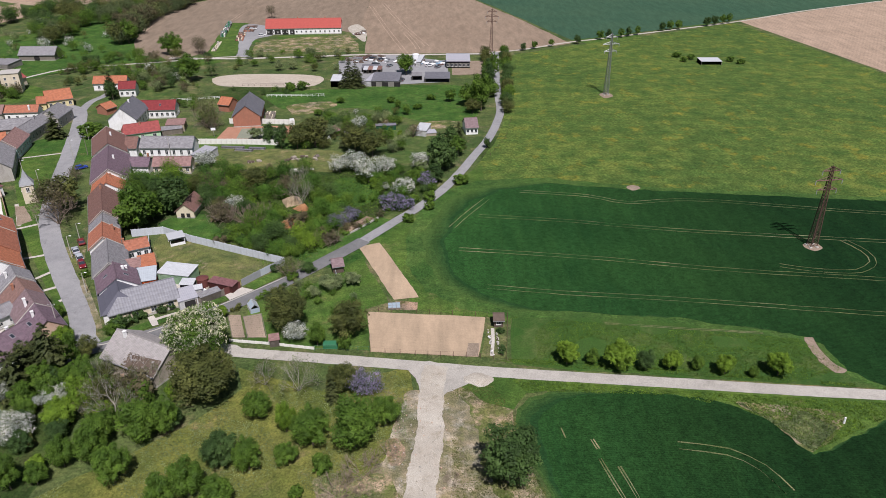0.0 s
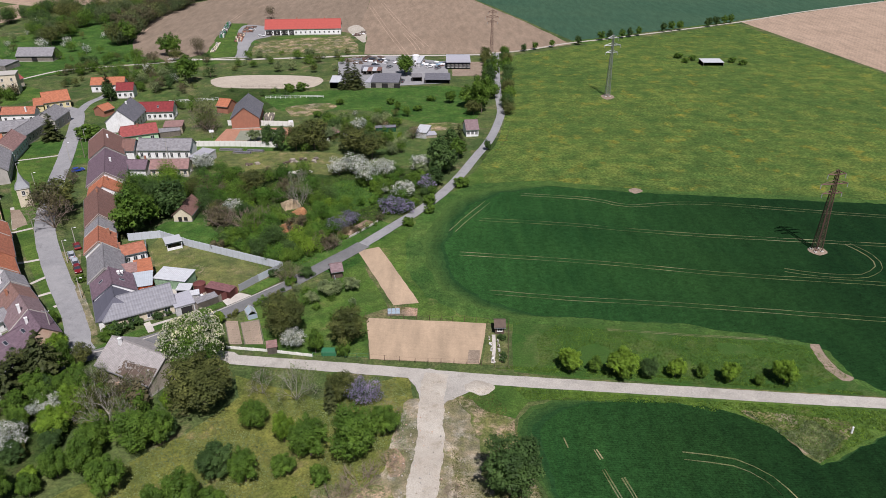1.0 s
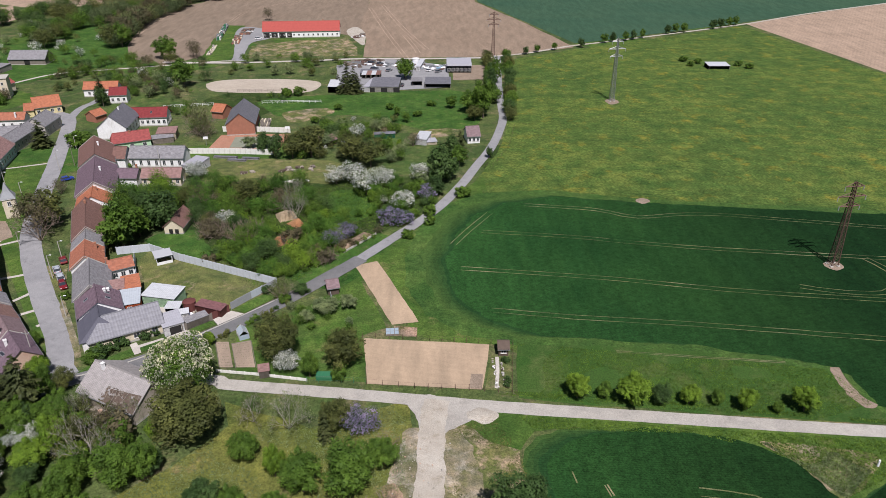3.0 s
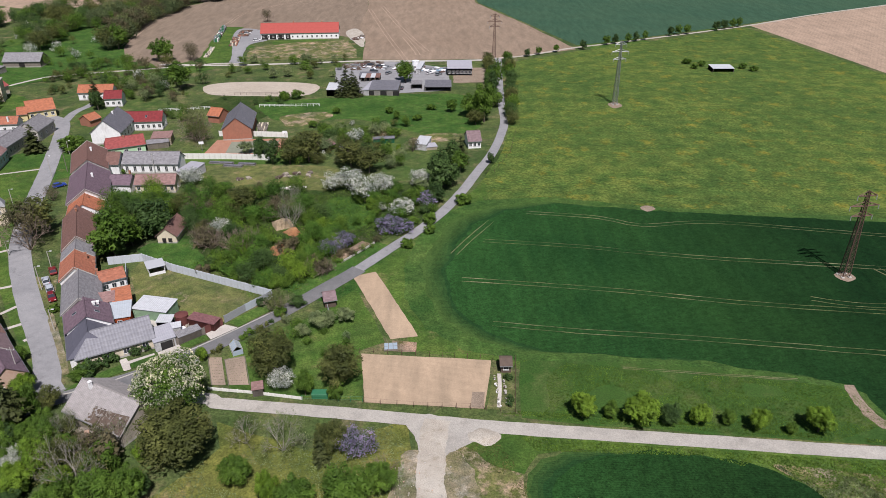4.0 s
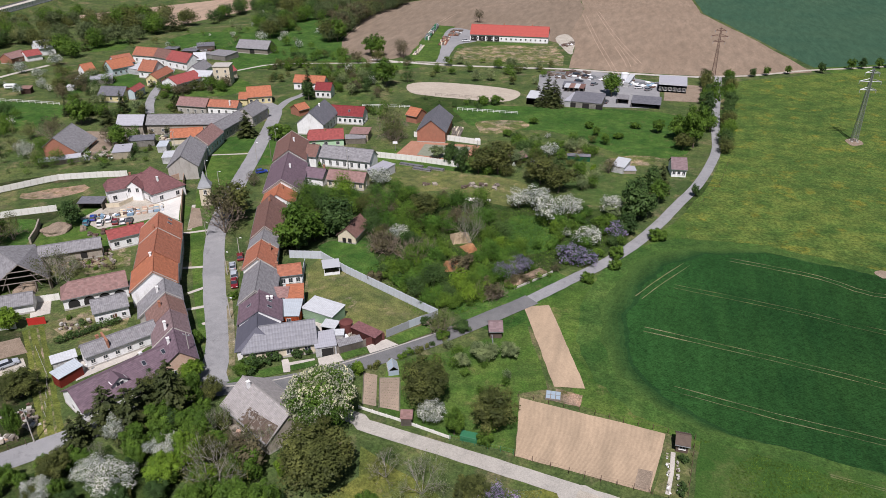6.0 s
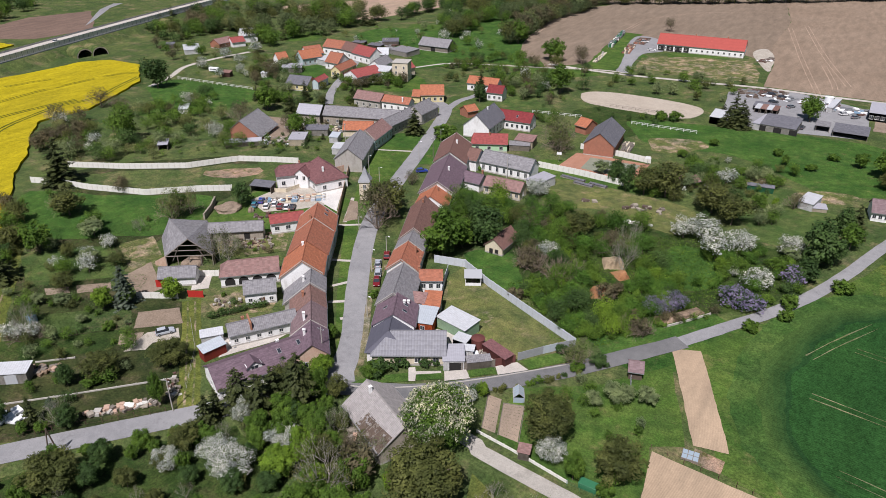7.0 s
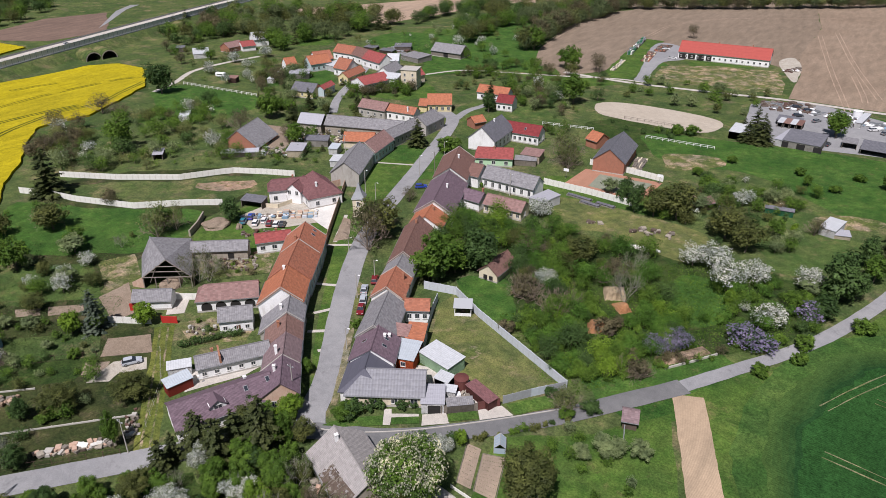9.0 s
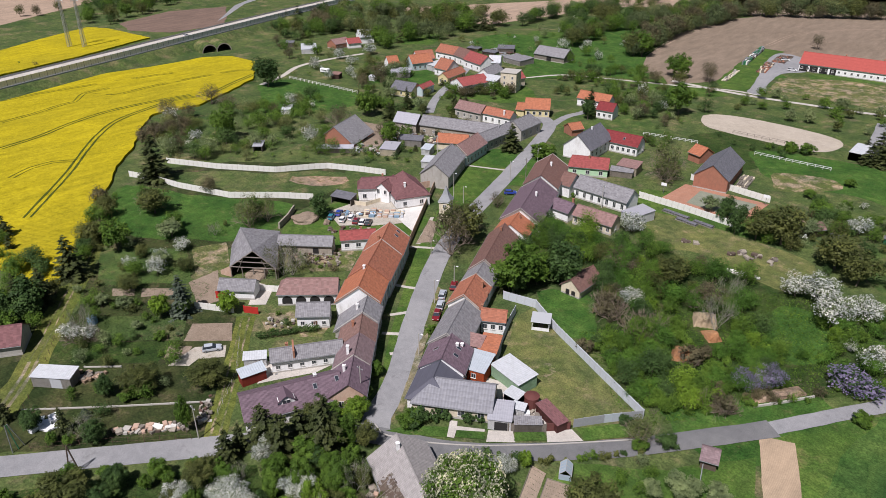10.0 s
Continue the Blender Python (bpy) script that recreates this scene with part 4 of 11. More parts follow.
patch("clearing", [(-37.0, 226.3), (-26.2, 225.0), (-20.4, 213.0), (-27.6, 202.6), (-34.6, 207.4)], MEADOW_GREEN, 0.044, "fresh green clearing among the bushes", "field", round_off=True, ragged=1.0)
patch("track_margin", [(-7.8, 111.6), (-5.3, 113.4), (1.8, 113.4), (4.7, 108.2), (6.7, 95.9), (9.8, 82.4), (-17.0, 82.4), (-11.3, 94.5), (-8.6, 104.9)], STONY, 0.07, "stony worn margin of the dirt track", "field", ragged=1.4, step=1)
patch("dark_field", [(-525.4, 292.3), (-547.6, 344.0), (-533.8, 386.0), (-491.9, 360.3), (-464.0, 339.2), (-467.5, 299.9), (-493.1, 284.8)], PLOUGH_DARK, 0.05, "dark brown ploughed field beyond the highway", "field", ragged=1)
patch("far_beige_field", [(-429.1, 469.8), (-346.2, 604.8), (-310.3, 542.1), (-325.8, 464.9), (-372.7, 468.6)], PLOUGH_PALE, 0.05, "pale beige field at the far edge", "field", ragged=1, step=10)
patch("west_beige_field", [(-708.6, 275.6), (-644.0, 334.3), (-613.3, 284.3), (-581.5, 232.5), (-900.0, 330.0), (-1500.0, 300.0), (-1200.0, 500.0)], PLOUGH_PALE, 0.045, "pale beige field beyond the highway", "field", ragged=1, step=12)
patch("far_field", [(-312.7, 586.8), (-132.3, 728.4), (-120.0, 900.0), (-420.0, 1100.0), (-700.0, 800.0)], PLOUGH_PALE, 0.045, "pale far field behind the hedges", "field", ragged=1, step=15)
patch("north_field", [(-178.6, 437.2), (-198.2, 502.1), (-207.1, 603.0), (-118.2, 668.3), (-150.0, 640.0), (-120.0, 560.0), (-93.5, 563.7), (-125.9, 513.7), (-140.6, 421.6), (-155.2, 400.8)], PLOUGH, 0.043, "brown field behind the red barn", "field", ragged=1, step=8)
patch("rape_field", [(-378.7, 164.1), (-383.8, 191.2), (-385.5, 220.0), (-381.0, 248.2), (-381.5, 275.0), (-371.5, 286.5), (-348.1, 287.8), (-318.0, 264.4), (-310.2, 249.6), (-296.0, 221.2), (-298.9, 209.5), (-298.4, 198.8), (-283.8, 186.3), (-261.6, 170.6), (-248.6, 159.1), (-237.2, 151.5), (-214.0, 135.4), (-196.1, 122.0), (-178.8, 110.2), (-181.5, 105.1), (-198.7, 102.9), (-300.0, 60.0), (-347.0, 66.0)], RAPE, 0.9, "yellow flowering rape field with wheel tracks", "field", ragged=0.8, skirt=1.0)
patch("rape_field", [(-424.0, 179.4), (-429.2, 199.2), (-437.4, 228.0), (-454.6, 269.9), (-458.3, 280.6), (-507.9, 277.1), (-524.0, 269.2), (-511.2, 242.1), (-488.5, 201.3), (-455.0, 130.0), (-405.0, 110.0)], RAPE, 0.9, "yellow rape field beyond the highway", "field", ragged=0.8, skirt=1.0)
patch("sandy_plot", [(-18.2, 142.4), (10.1, 140.0), (7.8, 124.4), (-15.8, 126.3)], TILTH, 0.09, "pale raked bare garden plot", "garden plot", ragged=0.15, step=1.5)
patch("sandy_strip", [(-23.7, 175.9), (-18.0, 178.4), (-5.9, 149.1), (-12.1, 147.8)], TILTH, 0.09, "pale tilled narrow garden strip", "garden plot", ragged=0.2, step=1.5)
patch("walled_lawn", [(-73.8, 161.7), (-82.4, 178.1), (-81.6, 183.9), (-71.3, 178.6), (-42.8, 165.8), (-51.1, 154.6), (-64.1, 157.7)], LAWN, 0.06, "mown garden lawn inside a wall", "field", ragged=0.2)
patch("grass_slope", [(-68.5, 85.1), (-58.8, 93.8), (-48.5, 102.6), (-40.6, 113.4), (-43.6, 120.9), (-25.7, 113.4), (-7.7, 120.9), (-5.6, 111.6), (-6.8, 101.8), (-9.2, 89.1), (-7.8, 83.0), (-20.0, 60.0), (-70.0, 60.0)], DRY, 0.05, "dry mown grass slope with bushes", "field", ragged=0.6)
patch("rough_verge", [(1.8, 113.4), (8.9, 116.7), (13.4, 108.2), (13.8, 100.3), (15.9, 91.1), (18.6, 82.4), (-7.6, 79.5), (-20.8, 83.0), (-12.1, 89.1), (-8.6, 95.9), (-5.4, 108.2), (-5.0, 111.6)], SCRUB, 0.048, "rough stony ground beside the dirt track", "field", ragged=0.8)
patch("lower_garden", [(-47.2, 145.4), (-32.5, 156.2), (-22.3, 169.9), (-13.0, 146.7), (-18.5, 143.4), (-16.0, 126.9), (-43.3, 129.5)], LUSH_GRASS, 0.04, "fresh green garden grass above the road", "ground", ragged=0.6)
patch("orchard_grass", [(-230.8, 152.0), (-214.2, 160.6), (-198.1, 169.0), (-184.0, 179.0), (-172.0, 180.0), (-166.0, 168.0), (-166.0, 156.0), (-178.3, 146.9), (-189.3, 137.9), (-208.0, 136.5)], MEADOW_GREEN, 0.036, "bright green orchard grass", "ground", round_off=True, ragged=1.5)
patch("walled_grass", [(-236.0, 161.0), (-220.0, 181.5), (-203.0, 193.0), (-192.0, 207.0), (-175.0, 216.0), (-174.0, 192.0), (-184.0, 184.5), (-195.5, 173.2), (-215.0, 166.5)], GRASS, 0.034, "dry olive grass between the white walls", "ground", ragged=1.0)
patch("thicket_floor", [(-105.0, 203.0), (-105.0, 225.0), (-60.0, 233.0), (-20.0, 237.0), (0.0, 240.0), (-6.0, 212.0), (-25.0, 190.0), (-41.0, 174.0), (-70.0, 186.0), (-82.0, 199.0)], TALL_GRASS, 0.038, "tall dark grass among the bushes", "ground", round_off=True, ragged=2.0)
patch("roadside_weeds", [(-117.0, 73.0), (-97.6, 96.6), (-88.0, 108.0), (-70.0, 104.0), (-69.0, 80.0), (-95.0, 58.0)], TALL_GRASS, 0.034, "dark uncut weeds below the road", "ground", ragged=1.0)
patch("dry_strip", [(-194.7, 196.5), (-180.1, 209.3), (-176.4, 203.0), (-187.8, 193.1)], RED_SOIL, 0.036, "dry reddish strip between the white walls", "ground", round_off=True, ragged=1.2)
patch("reddish_ground", [(-10.8, 98.5), (-7.5, 99.4), (-6.9, 94.2), (-9.4, 92.8)], RED_SOIL, 0.078, "reddish dug ground beside the dirt track", "ground", round_off=True, ragged=0.8, step=1)
patch("reddish_ground", [(-21.8, 89.1), (-14.2, 90.7), (-9.2, 89.1), (-8.7, 82.4), (-19.8, 82.4)], SCRUB, 0.074, "bare sandy ground below the bushes", "ground", round_off=True, ragged=1.0, step=1)
patch("reddish_ground", [(2.4, 106.6), (4.2, 107.2), (4.5, 103.7), (2.8, 103.0)], RED_SOIL, 0.06, "small rusty patch in the weeds", "ground", round_off=True, ragged=0.5, step=1)
patch("meadow_patch", [(-14.2, 282.4), (-5.6, 291.2), (5.1, 291.2), (1.5, 282.9), (-8.8, 278.0)], SCRUB, 0.05, "pale trampled patch in the meadow", "ground", round_off=True, ragged=1.5)
patch("meadow_patch", [(-71.2, 314.0), (-55.9, 321.0), (-48.0, 314.5), (-62.3, 299.4)], SCRUB, 0.05, "brownish patch in the meadow by the barn", "ground", round_off=True, ragged=1.5)
patch("lane_grass", [(-6.7, 143.4), (-14.0, 162.1), (-22.8, 174.9), (-14.1, 188.6), (-6.8, 199.0), (1.1, 212.6), (8.0, 228.9), (13.5, 240.9), (14.9, 220.7), (2.9, 210.3), (-3.3, 195.3), (-5.8, 180.1), (-4.9, 166.7), (0.1, 154.8), (7.8, 147.2), (16.4, 143.4), (15.9, 136.9), (10.4, 140.0), (-3.2, 142.4)], LUSH_GRASS, 0.045, "lush grass between the lane and the wheat", "ground", ragged=0.8)
patch("road_verge", [(1.9, 115.9), (14.3, 118.0), (36.7, 115.6), (59.1, 113.4), (88.1, 110.2), (84.7, 104.1), (71.7, 97.0), (66.6, 95.1), (64.5, 99.4), (61.4, 104.9), (56.3, 108.9), (47.0, 111.3), (24.7, 113.4), (16.6, 112.2), (13.3, 107.4), (7.4, 110.8)], LUSH_GRASS, 0.058, "lush grass below the road", "ground", ragged=0.8, step=2)
patch("garden_lawn", [(-156.7, 110.6), (-141.1, 124.7), (-132.6, 119.2), (-147.5, 105.1)], GRASS, 0.04, "mown garden lawn", "ground", ragged=0.5)
patch("garden_lawn", [(-154.0, 99.0), (-134.0, 117.2), (-129.2, 111.0), (-146.4, 94.4)], TALL_GRASS, 0.043, "uncut dark green garden strip", "ground", ragged=0.5)
patch("garden_lawn", [(-133.6, 86.0), (-108.5, 111.6), (-104.3, 108.4), (-129.5, 84.0)], GARDEN, 0.046, "mown yellowish garden grass", "ground", ragged=0.5)
patch("garden_lawn", [(-190.8, 126.9), (-173.0, 143.1), (-154.6, 134.1), (-171.7, 116.7)], YOUNG, 0.049, "fresh orchard lawn", "ground", ragged=0.5)
ribbon("green_track", [(-98.6, 106.0), (-101.6, 108.5), (-106.5, 113.1), (-114.0, 119.8), (-121.8, 126.7), (-130.5, 134.4)], 4.4, DRY, 0.052, "yellowish green track between the gardens", "road", ragged=0.5)
patch("garden_lawn", [(-171.8, 144.1), (-167.7, 152.6), (-152.2, 144.4), (-156.7, 136.2)], SCRUB, 0.055, "trampled bare ground by the barn", "ground", ragged=0.5)
# darker grass colour stands in for tree and hedge shadows here
patch("track_grass", [(-129.8, 72.0), (-180.3, 89.1), (-185.1, 106.4), (-179.4, 115.6), (-138.5, 90.0), (-123.4, 79.8)], GARDEN, 0.032, "grass beside the field track, shadow painted into its colour", "ground", ragged=1.0)
patch("court_lawn", [(-90.1, 246.3), (-87.6, 254.3), (-70.0, 256.5), (-56.3, 256.3), (-37.9, 252.4), (-35.2, 235.1), (-45.8, 233.0), (-63.4, 238.0), (-80.6, 234.2)], LAWN, 0.042, "mown lawn below the court", "ground", round_off=True, ragged=1.0)
patch("clearing", [(-85.5, 190.2), (-79.4, 196.4), (-72.9, 197.1), (-63.4, 181.5), (-67.3, 179.3), (-72.8, 181.8)], MEADOW_GREEN, 0.044, "bright grass clearing beside the garden wall", "ground", round_off=True, ragged=1.0)
patch("bare_spot", [(-67.7, 164.6), (-65.9, 168.4), (-63.1, 167.2), (-64.1, 163.7)], SCRUB, 0.066, "dry straw patch on the lawn", "bare soil", round_off=True, ragged=0.6, step=1)
patches = random.Random(12)
for k in range(54):          # uneven colour of the village greens
    px, py = -330 + 62 * (k % 9) + patches.uniform(-8, 8), 190 + 68 * (k // 9) + patches.uniform(-8, 8)
    ring = [(px + patches.uniform(14, 27) * math.cos(a * 0.7854), py + patches.uniform(12, 28) * math.sin(a * 0.7854)) for a in range(8)]
    patch("grass_patch", ring, (LUSH_GRASS, MEADOW_GREEN, GRASS, LUSH_GRASS, TALL_GRASS, YOUNG)[(k * 5 + k // 9) % 6], 0.012, "patch of differing grass on the village green", "ground", round_off=True, ragged=3.0)
# roads
ribbon("lane_concrete", [(-66.2, 131.1), (-57.2, 128.7), (-46.4, 127.2), (-45.0, 126.1), (-27.3, 124.0), (-10.1, 121.8), (9.0, 119.3), (25.4, 117.6), (48.2, 115.4), (70.5, 113.2), (88.8, 111.6), (118.2, 108.9), (177.0, 103.5), (265.2, 95.4)], 3.4, CONCRETE, 0.12, "pale worn concrete country road", "road")
patch("junction", [(-11.4, 122.2), (-7.7, 120.5), (-5.6, 116.7), (-4.3, 111.6), (-2.5, 108.9), (-0.9, 109.6), (0.9, 112.5), (5.3, 115.2), (9.1, 115.9), (7.8, 118.7), (-2.9, 122.8)], CONCRETE, 0.15, "pale gravelly road junction", "road", ragged=0.3, step=1)
ribbon("dirt_track", [(-1.4, 121.2), (-2.0, 117.0), (-2.4, 108.2), (-2.5, 100.3), (-3.2, 93.1), (-3.9, 84.2), (-5.0, 55.0), (-8.0, 25.0), (-14.0, -40.0), (-22.0, -110.0)], 4.8, GRAVEL, 0.162, "stony dirt track joining the road", "road", ragged=0.45, wide_end=9.0)
ribbon("village_street", [(-78.3, 127.8), (-81.0, 131.1), (-83.8, 137.3), (-87.6, 143.9), (-92.3, 150.6), (-98.2, 158.8), (-105.0, 169.0), (-112.0, 180.1), (-118.5, 191.7), (-123.1, 202.0), (-128.7, 216.9), (-133.7, 231.7), (-139.5, 249.0), (-145.2, 265.1), (-151.3, 282.6), (-157.6, 298.7), (-162.2, 306.9), (-169.9, 312.8), (-177.5, 315.0)], 5.6, STREET, 0.1, "grey worn asphalt village street", "road")
ribbon("side_street", [(-159.4, 301.2), (-162.5, 319.5), (-160.7, 330.3), (-159.7, 343.0)], 3.6, STREET, 0.08, "grey side lane between houses", "road")
ribbon("upper_street", [(-211.2, 284.4), (-221.9, 298.9), (-231.9, 316.6), (-237.4, 329.1), (-244.1, 343.4), (-259.4, 369.3), (-272.2, 380.8)], 4.0, STREET, 0.118, "grey village lane among red roofs", "road")
ribbon("asphalt_road", [(-89.8, 115.0), (-81.3, 124.4), (-76.9, 127.6), (-71.9, 130.1), (-65.9, 133.0), (-59.9, 137.2), (-52.3, 144.2), (-44.9, 151.6), (-37.8, 159.7), (-30.9, 168.6), (-22.5, 179.7)], 4.6, ASPHALT, 0.16, "dark asphalt road with pale kerb", "road")
ribbon("lane", [(-23.0, 179.1), (-14.3, 192.5), (-7.8, 202.4), (-0.7, 215.4), (6.2, 232.6), (11.8, 249.7), (18.2, 269.0), (23.1, 291.0), (25.6, 309.2), (26.4, 340.4), (28.1, 374.0), (31.1, 424.3)], 3.5, STREET, 0.13, "light grey narrow country lane", "road")
ribbon("field_track", [(28.8, 424.3), (47.9, 432.0), (76.4, 451.6), (100.1, 463.8), (138.0, 484.2), (208.9, 523.6), (278.1, 569.3), (367.0, 619.9)], 2.6, GRAVEL, 0.1, "pale track along the far hedge", "road")
ribbon("west_road", [(-180.0, 6.5), (-160.0, 30.0), (-120.9, 77.0), (-101.8, 100.0), (-95.2, 108.0), (-89.6, 115.0)], 5.4, STREET, 0.12, "pale grey road at the village edge", "road")
patch("west_gardens", [(-123.7, 79.4), (-137.5, 88.5), (-161.2, 106.5), (-201.5, 137.0), (-239.4, 165.6), (-222.6, 192.4), (-189.3, 218.7), (-172.2, 198.7), (-165.3, 154.8), (-153.8, 127.3), (-132.1, 132.9), (-115.7, 123.6), (-101.8, 111.8), (-98.0, 105.7), (-110.6, 92.3)], GARDEN, 0.03, "brownish garden grass of the western plots, darkened as tree shade", "field", ragged=1.5)
# ---------------------------------------------------------------- houses west of the street
house(-89.2, 132.0, 132.1, 9.1, 6.3, 4.2, 6.7, OLD_BRICK, ROOF_PURPLE, "corner house of old brick under dark plum tiles", wins=(("a", 2, 1.2, 0.9, 1.2), ("r", 2, 1.2, 1.0, 1.4)), chimneys=((1.0, 1.5, 1.6, WHITE),), wide=2.1, parapet="b")
wing = \
house(-95.8, 122.0, 65.0, 19.3, 8.9, 2.9, 5.6, WHITE, ROOF_PURPLE, "long white wing with plum tile roof and dormer", wins=(("r", 5, 1.0, 1.0, 1.1), ("a", 1, 1.0, 1.0, 1.0)), lights=((4.5, -1.6), (9.0, -1.2)), chimneys=((5.0, 0.4, 0.9, WHITE),))
dormer(wing, -1.5, -3.3, 3.6, 3.2, 3.5, 2.0, WHITE, ROOF_PURPLE)
house(-95.0, 138.7, 130.7, 8.0, 5.9, 4.4, 6.7, WHITE, ROOF_FADED, "street house with faded maroon roof", wins=(("r", 4, 1.2, 0.9, 1.4),), chimneys=((-2.0, 1.6, 2.2, WHITE),), wide=1.5)
house(-100.2, 144.5, 132.8, 6.8, 6.2, 4.4, 6.8, GREY_WALL, ROOF_RUST, "street house with rusty brown tile roof", wins=(("r", 3, 1.2, 0.9, 1.4),), chimneys=((0.5, 1.8, 1.6),), wide=1.7)
house(-104.7, 149.8, 128.9, 6.7, 6.3, 4.6, 7.1, GREY_WALL, ROOF_GREY, "street house with mottled grey slate roof", wins=(("r", 3, 1.2, 0.9, 1.4),), chimneys=((0.0, 1.8, 1.6, WHITE),), wide=3.4, parapet="a")
house(-112.2, 156.2, 125.4, 10.4, 9.6, 5.2, 8.9, WHITE, ROOF_ORANGE, "tall street house with bright orange tile roof", wins=(("r", 4, 1.6, 1.0, 1.7), ("l", 3, 1.6, 0.9, 1.2)), chimneys=((4.5, 0.8, 1.1, WHITE),), wide=0.9, parapet="a")
house(-118.9, 166.3, 122.3, 13.2, 10.2, 5.2, 9.2, BLUE_WALL, ROOF_OLD_ORANGE, "tall street house with old orange tile roof", wins=(("r", 5, 1.6, 1.0, 1.7), ("l", 3, 1.6, 0.9, 1.2)), wide=0, parapet="b")
house(-125.5, 176.4, 124.6, 10.0, 10.4, 5.2, 9.3, BLUE_WALL, ROOF_OLD_ORANGE, "street house with reddish tiles and roof windows", wins=(("r", 3, 1.6, 1.0, 1.7),), lights=((1.0, -2.6), (3.5, -2.6)), chimneys=((-4.0, 1.2, 1.4),), parapet="b")
arcade = \
house(-125.6, 149.8, 43.4, 14.5, 6.2, 3.4, 5.8, WHITE, ROOF_PINK, "white arcaded farm shed with old pink tile roof", hip=(2.16, 0.0))
for k in (-5.0, -1.6, 1.8, 5.2):
    arch(arcade, pose(k, -3.1, 0.05, 0, 0, 180), 2.5, 2.6)
house(-116.2, 143.9, 44.5, 7.4, 4.9, 3.6, 5.5, WHITE, ROOF_GREY, "small white yard house with grey roof", wins=(("r", 3, 1.0, 0.8, 0.9),), doors=(("r", 0.5, 0.9, 2.0, BROWN_FRAME),))
yard_wing = \
house(-104.8, 132.8, 56.2, 15.0, 4.0, 3.3, 4.9, WHITE, ROOF_GREY, "long low white yard wing with grey slates", wins=(("r", 6, 1.1, 0.8, 0.8),), chimneys=((-4.0, 0.3, 1.2),))
part("party_wall", box(-2.9, -2.5, -2.15, 2.15, 2.9, 5.2, 0.02), BRICK_CHIMNEY, yard_wing, "brick party wall above the roof")
shed(-108.6, 121.4, 75.4, 5.2, 2.4, 2.4, 3.0, RED_WALL, ROOF_BLUE, "small red shed with pale roof")
shed(-112.6, 124.9, 50.2, 4.7, 1.9, 2.2, 2.8, WHITE, ROOF_WHITE, "small white yard annex")
house(-140.1, 139.1, 37.3, 9.0, 4.4, 2.8, 4.5, WHITE, ROOF_GREY, "white garage with old grey roof and red door", doors=(("r", -4.2, 2.4, 2.1, RED_METAL),))
open_barn("ruined open timber barn under a skewed grey slate roof")
house(-146.3, 165.2, 38.5, 15.0, 4.4, 3.2, 4.9, STONE, ROOF_GREY, "long old stone shed with grey roof", doors=(("r", 3.0, 1.6, 2.2, DARK), ("r", -3.0, 1.6, 2.2, DARK)), name="barn", category="barn")
house(-137.4, 176.5, 50.2, 9.6, 4.1, 3.8, 5.4, WHITE, ROOF_RED, "white yard house with pinkish red sheet roof", wins=(("r", 3, 1.3, 1.2, 1.1),), chimneys=((1.0, 0.6, 1.2),))
house(-159.6, 204.5, 47.7, 12.1, 6.1, 4.6, 7.0, WHITE, ROOF_MAROON, "white villa wing with maroon tile roof", hip=(1.52, 0.0), wins=(("r", 3, 1.2, 1.1, 1.3),), chimneys=((2.0, 0.3, 1.2),))
house(-151.6, 210.0, -27.1, 14.6, 11.0, 3.8, 8.4, WHITE, ROOF_MAROON, "white villa with broad maroon hipped roof", hip=(4.2, 4.2), wins=(("r", 3, 1.0, 1.1, 1.3), ("b", 2, 1.0, 1.1, 1.3)), chimneys=((5.0, -2.0, 1.2, WHITE),))
house(-155.4, 232.2, 115.4, 20.9, 9.8, 4.8, 8.6, GREY_WALL, ROOF_GREY, "large grey gabled barn house with slate roof", wins=(("r", 5, 1.6, 0.9, 1.5),))
house(-161.4, 252.1, 101.9, 15.9, 8.1, 4.4, 7.5, BLUE_WALL, ROOF_PINK, "street house with faded orange roof and teal wall", wins=(("r", 6, 1.3, 0.9, 1.5),), parapet="a")
house(-163.6, 272.5, 91.3, 22.1, 5.8, 4.4, 6.7, GREY_WALL, ROOF_GREY, "long grey street house with slate roof", wins=(("r", 8, 1.3, 0.9, 1.5),))
house(-162.2, 287.8, 92.4, 14.2, 7.9, 4.6, 7.7, GREY_WALL, ROOF_GREY, "grey end house at the street bend", hip=(0.0, 2.38), wins=(("r", 3, 1.3, 0.9, 1.5), ("b", 2, 1.3, 0.9, 1.5)))
house(-200.6, 260.9, 16.4, 10.3, 7.4, 4.4, 7.3, STONE, ROOF_SHEET, "old long barn with pale sheet roof", doors=(("r", 3.0, 1.2, 2.2, DARK), ("r", -3.0, 1.2, 2.2, DARK)), name="barn", category="barn")
house(-179.1, 268.6, 18.4, 32.9, 7.3, 4.4, 7.2, STONE, ROOF_GREY, "old long stone barn with grey slates", wins=(("r", 8, 1.5, 0.8, 0.9),), doors=(("r", -9.0, 1.4, 2.4, DARK), ("r", 4.0, 1.4, 2.4, DARK)), name="barn", category="barn")
house(-192.2, 291.5, 4.0, 13.6, 6.8, 4.2, 6.8, GREY_WALL, ROOF_PINK, "village house with old plum-red roof", wins=(("r", 4, 1.3, 0.9, 1.3),))
house(-178.6, 293.4, 6.1, 13.5, 5.5, 4.2, 6.3, WHITE, ROOF_OLD_ORANGE, "village house with orange tile roof", wins=(("r", 4, 1.3, 0.9, 1.3),), chimneys=((3.5, -2.0, 2.0, WHITE),))
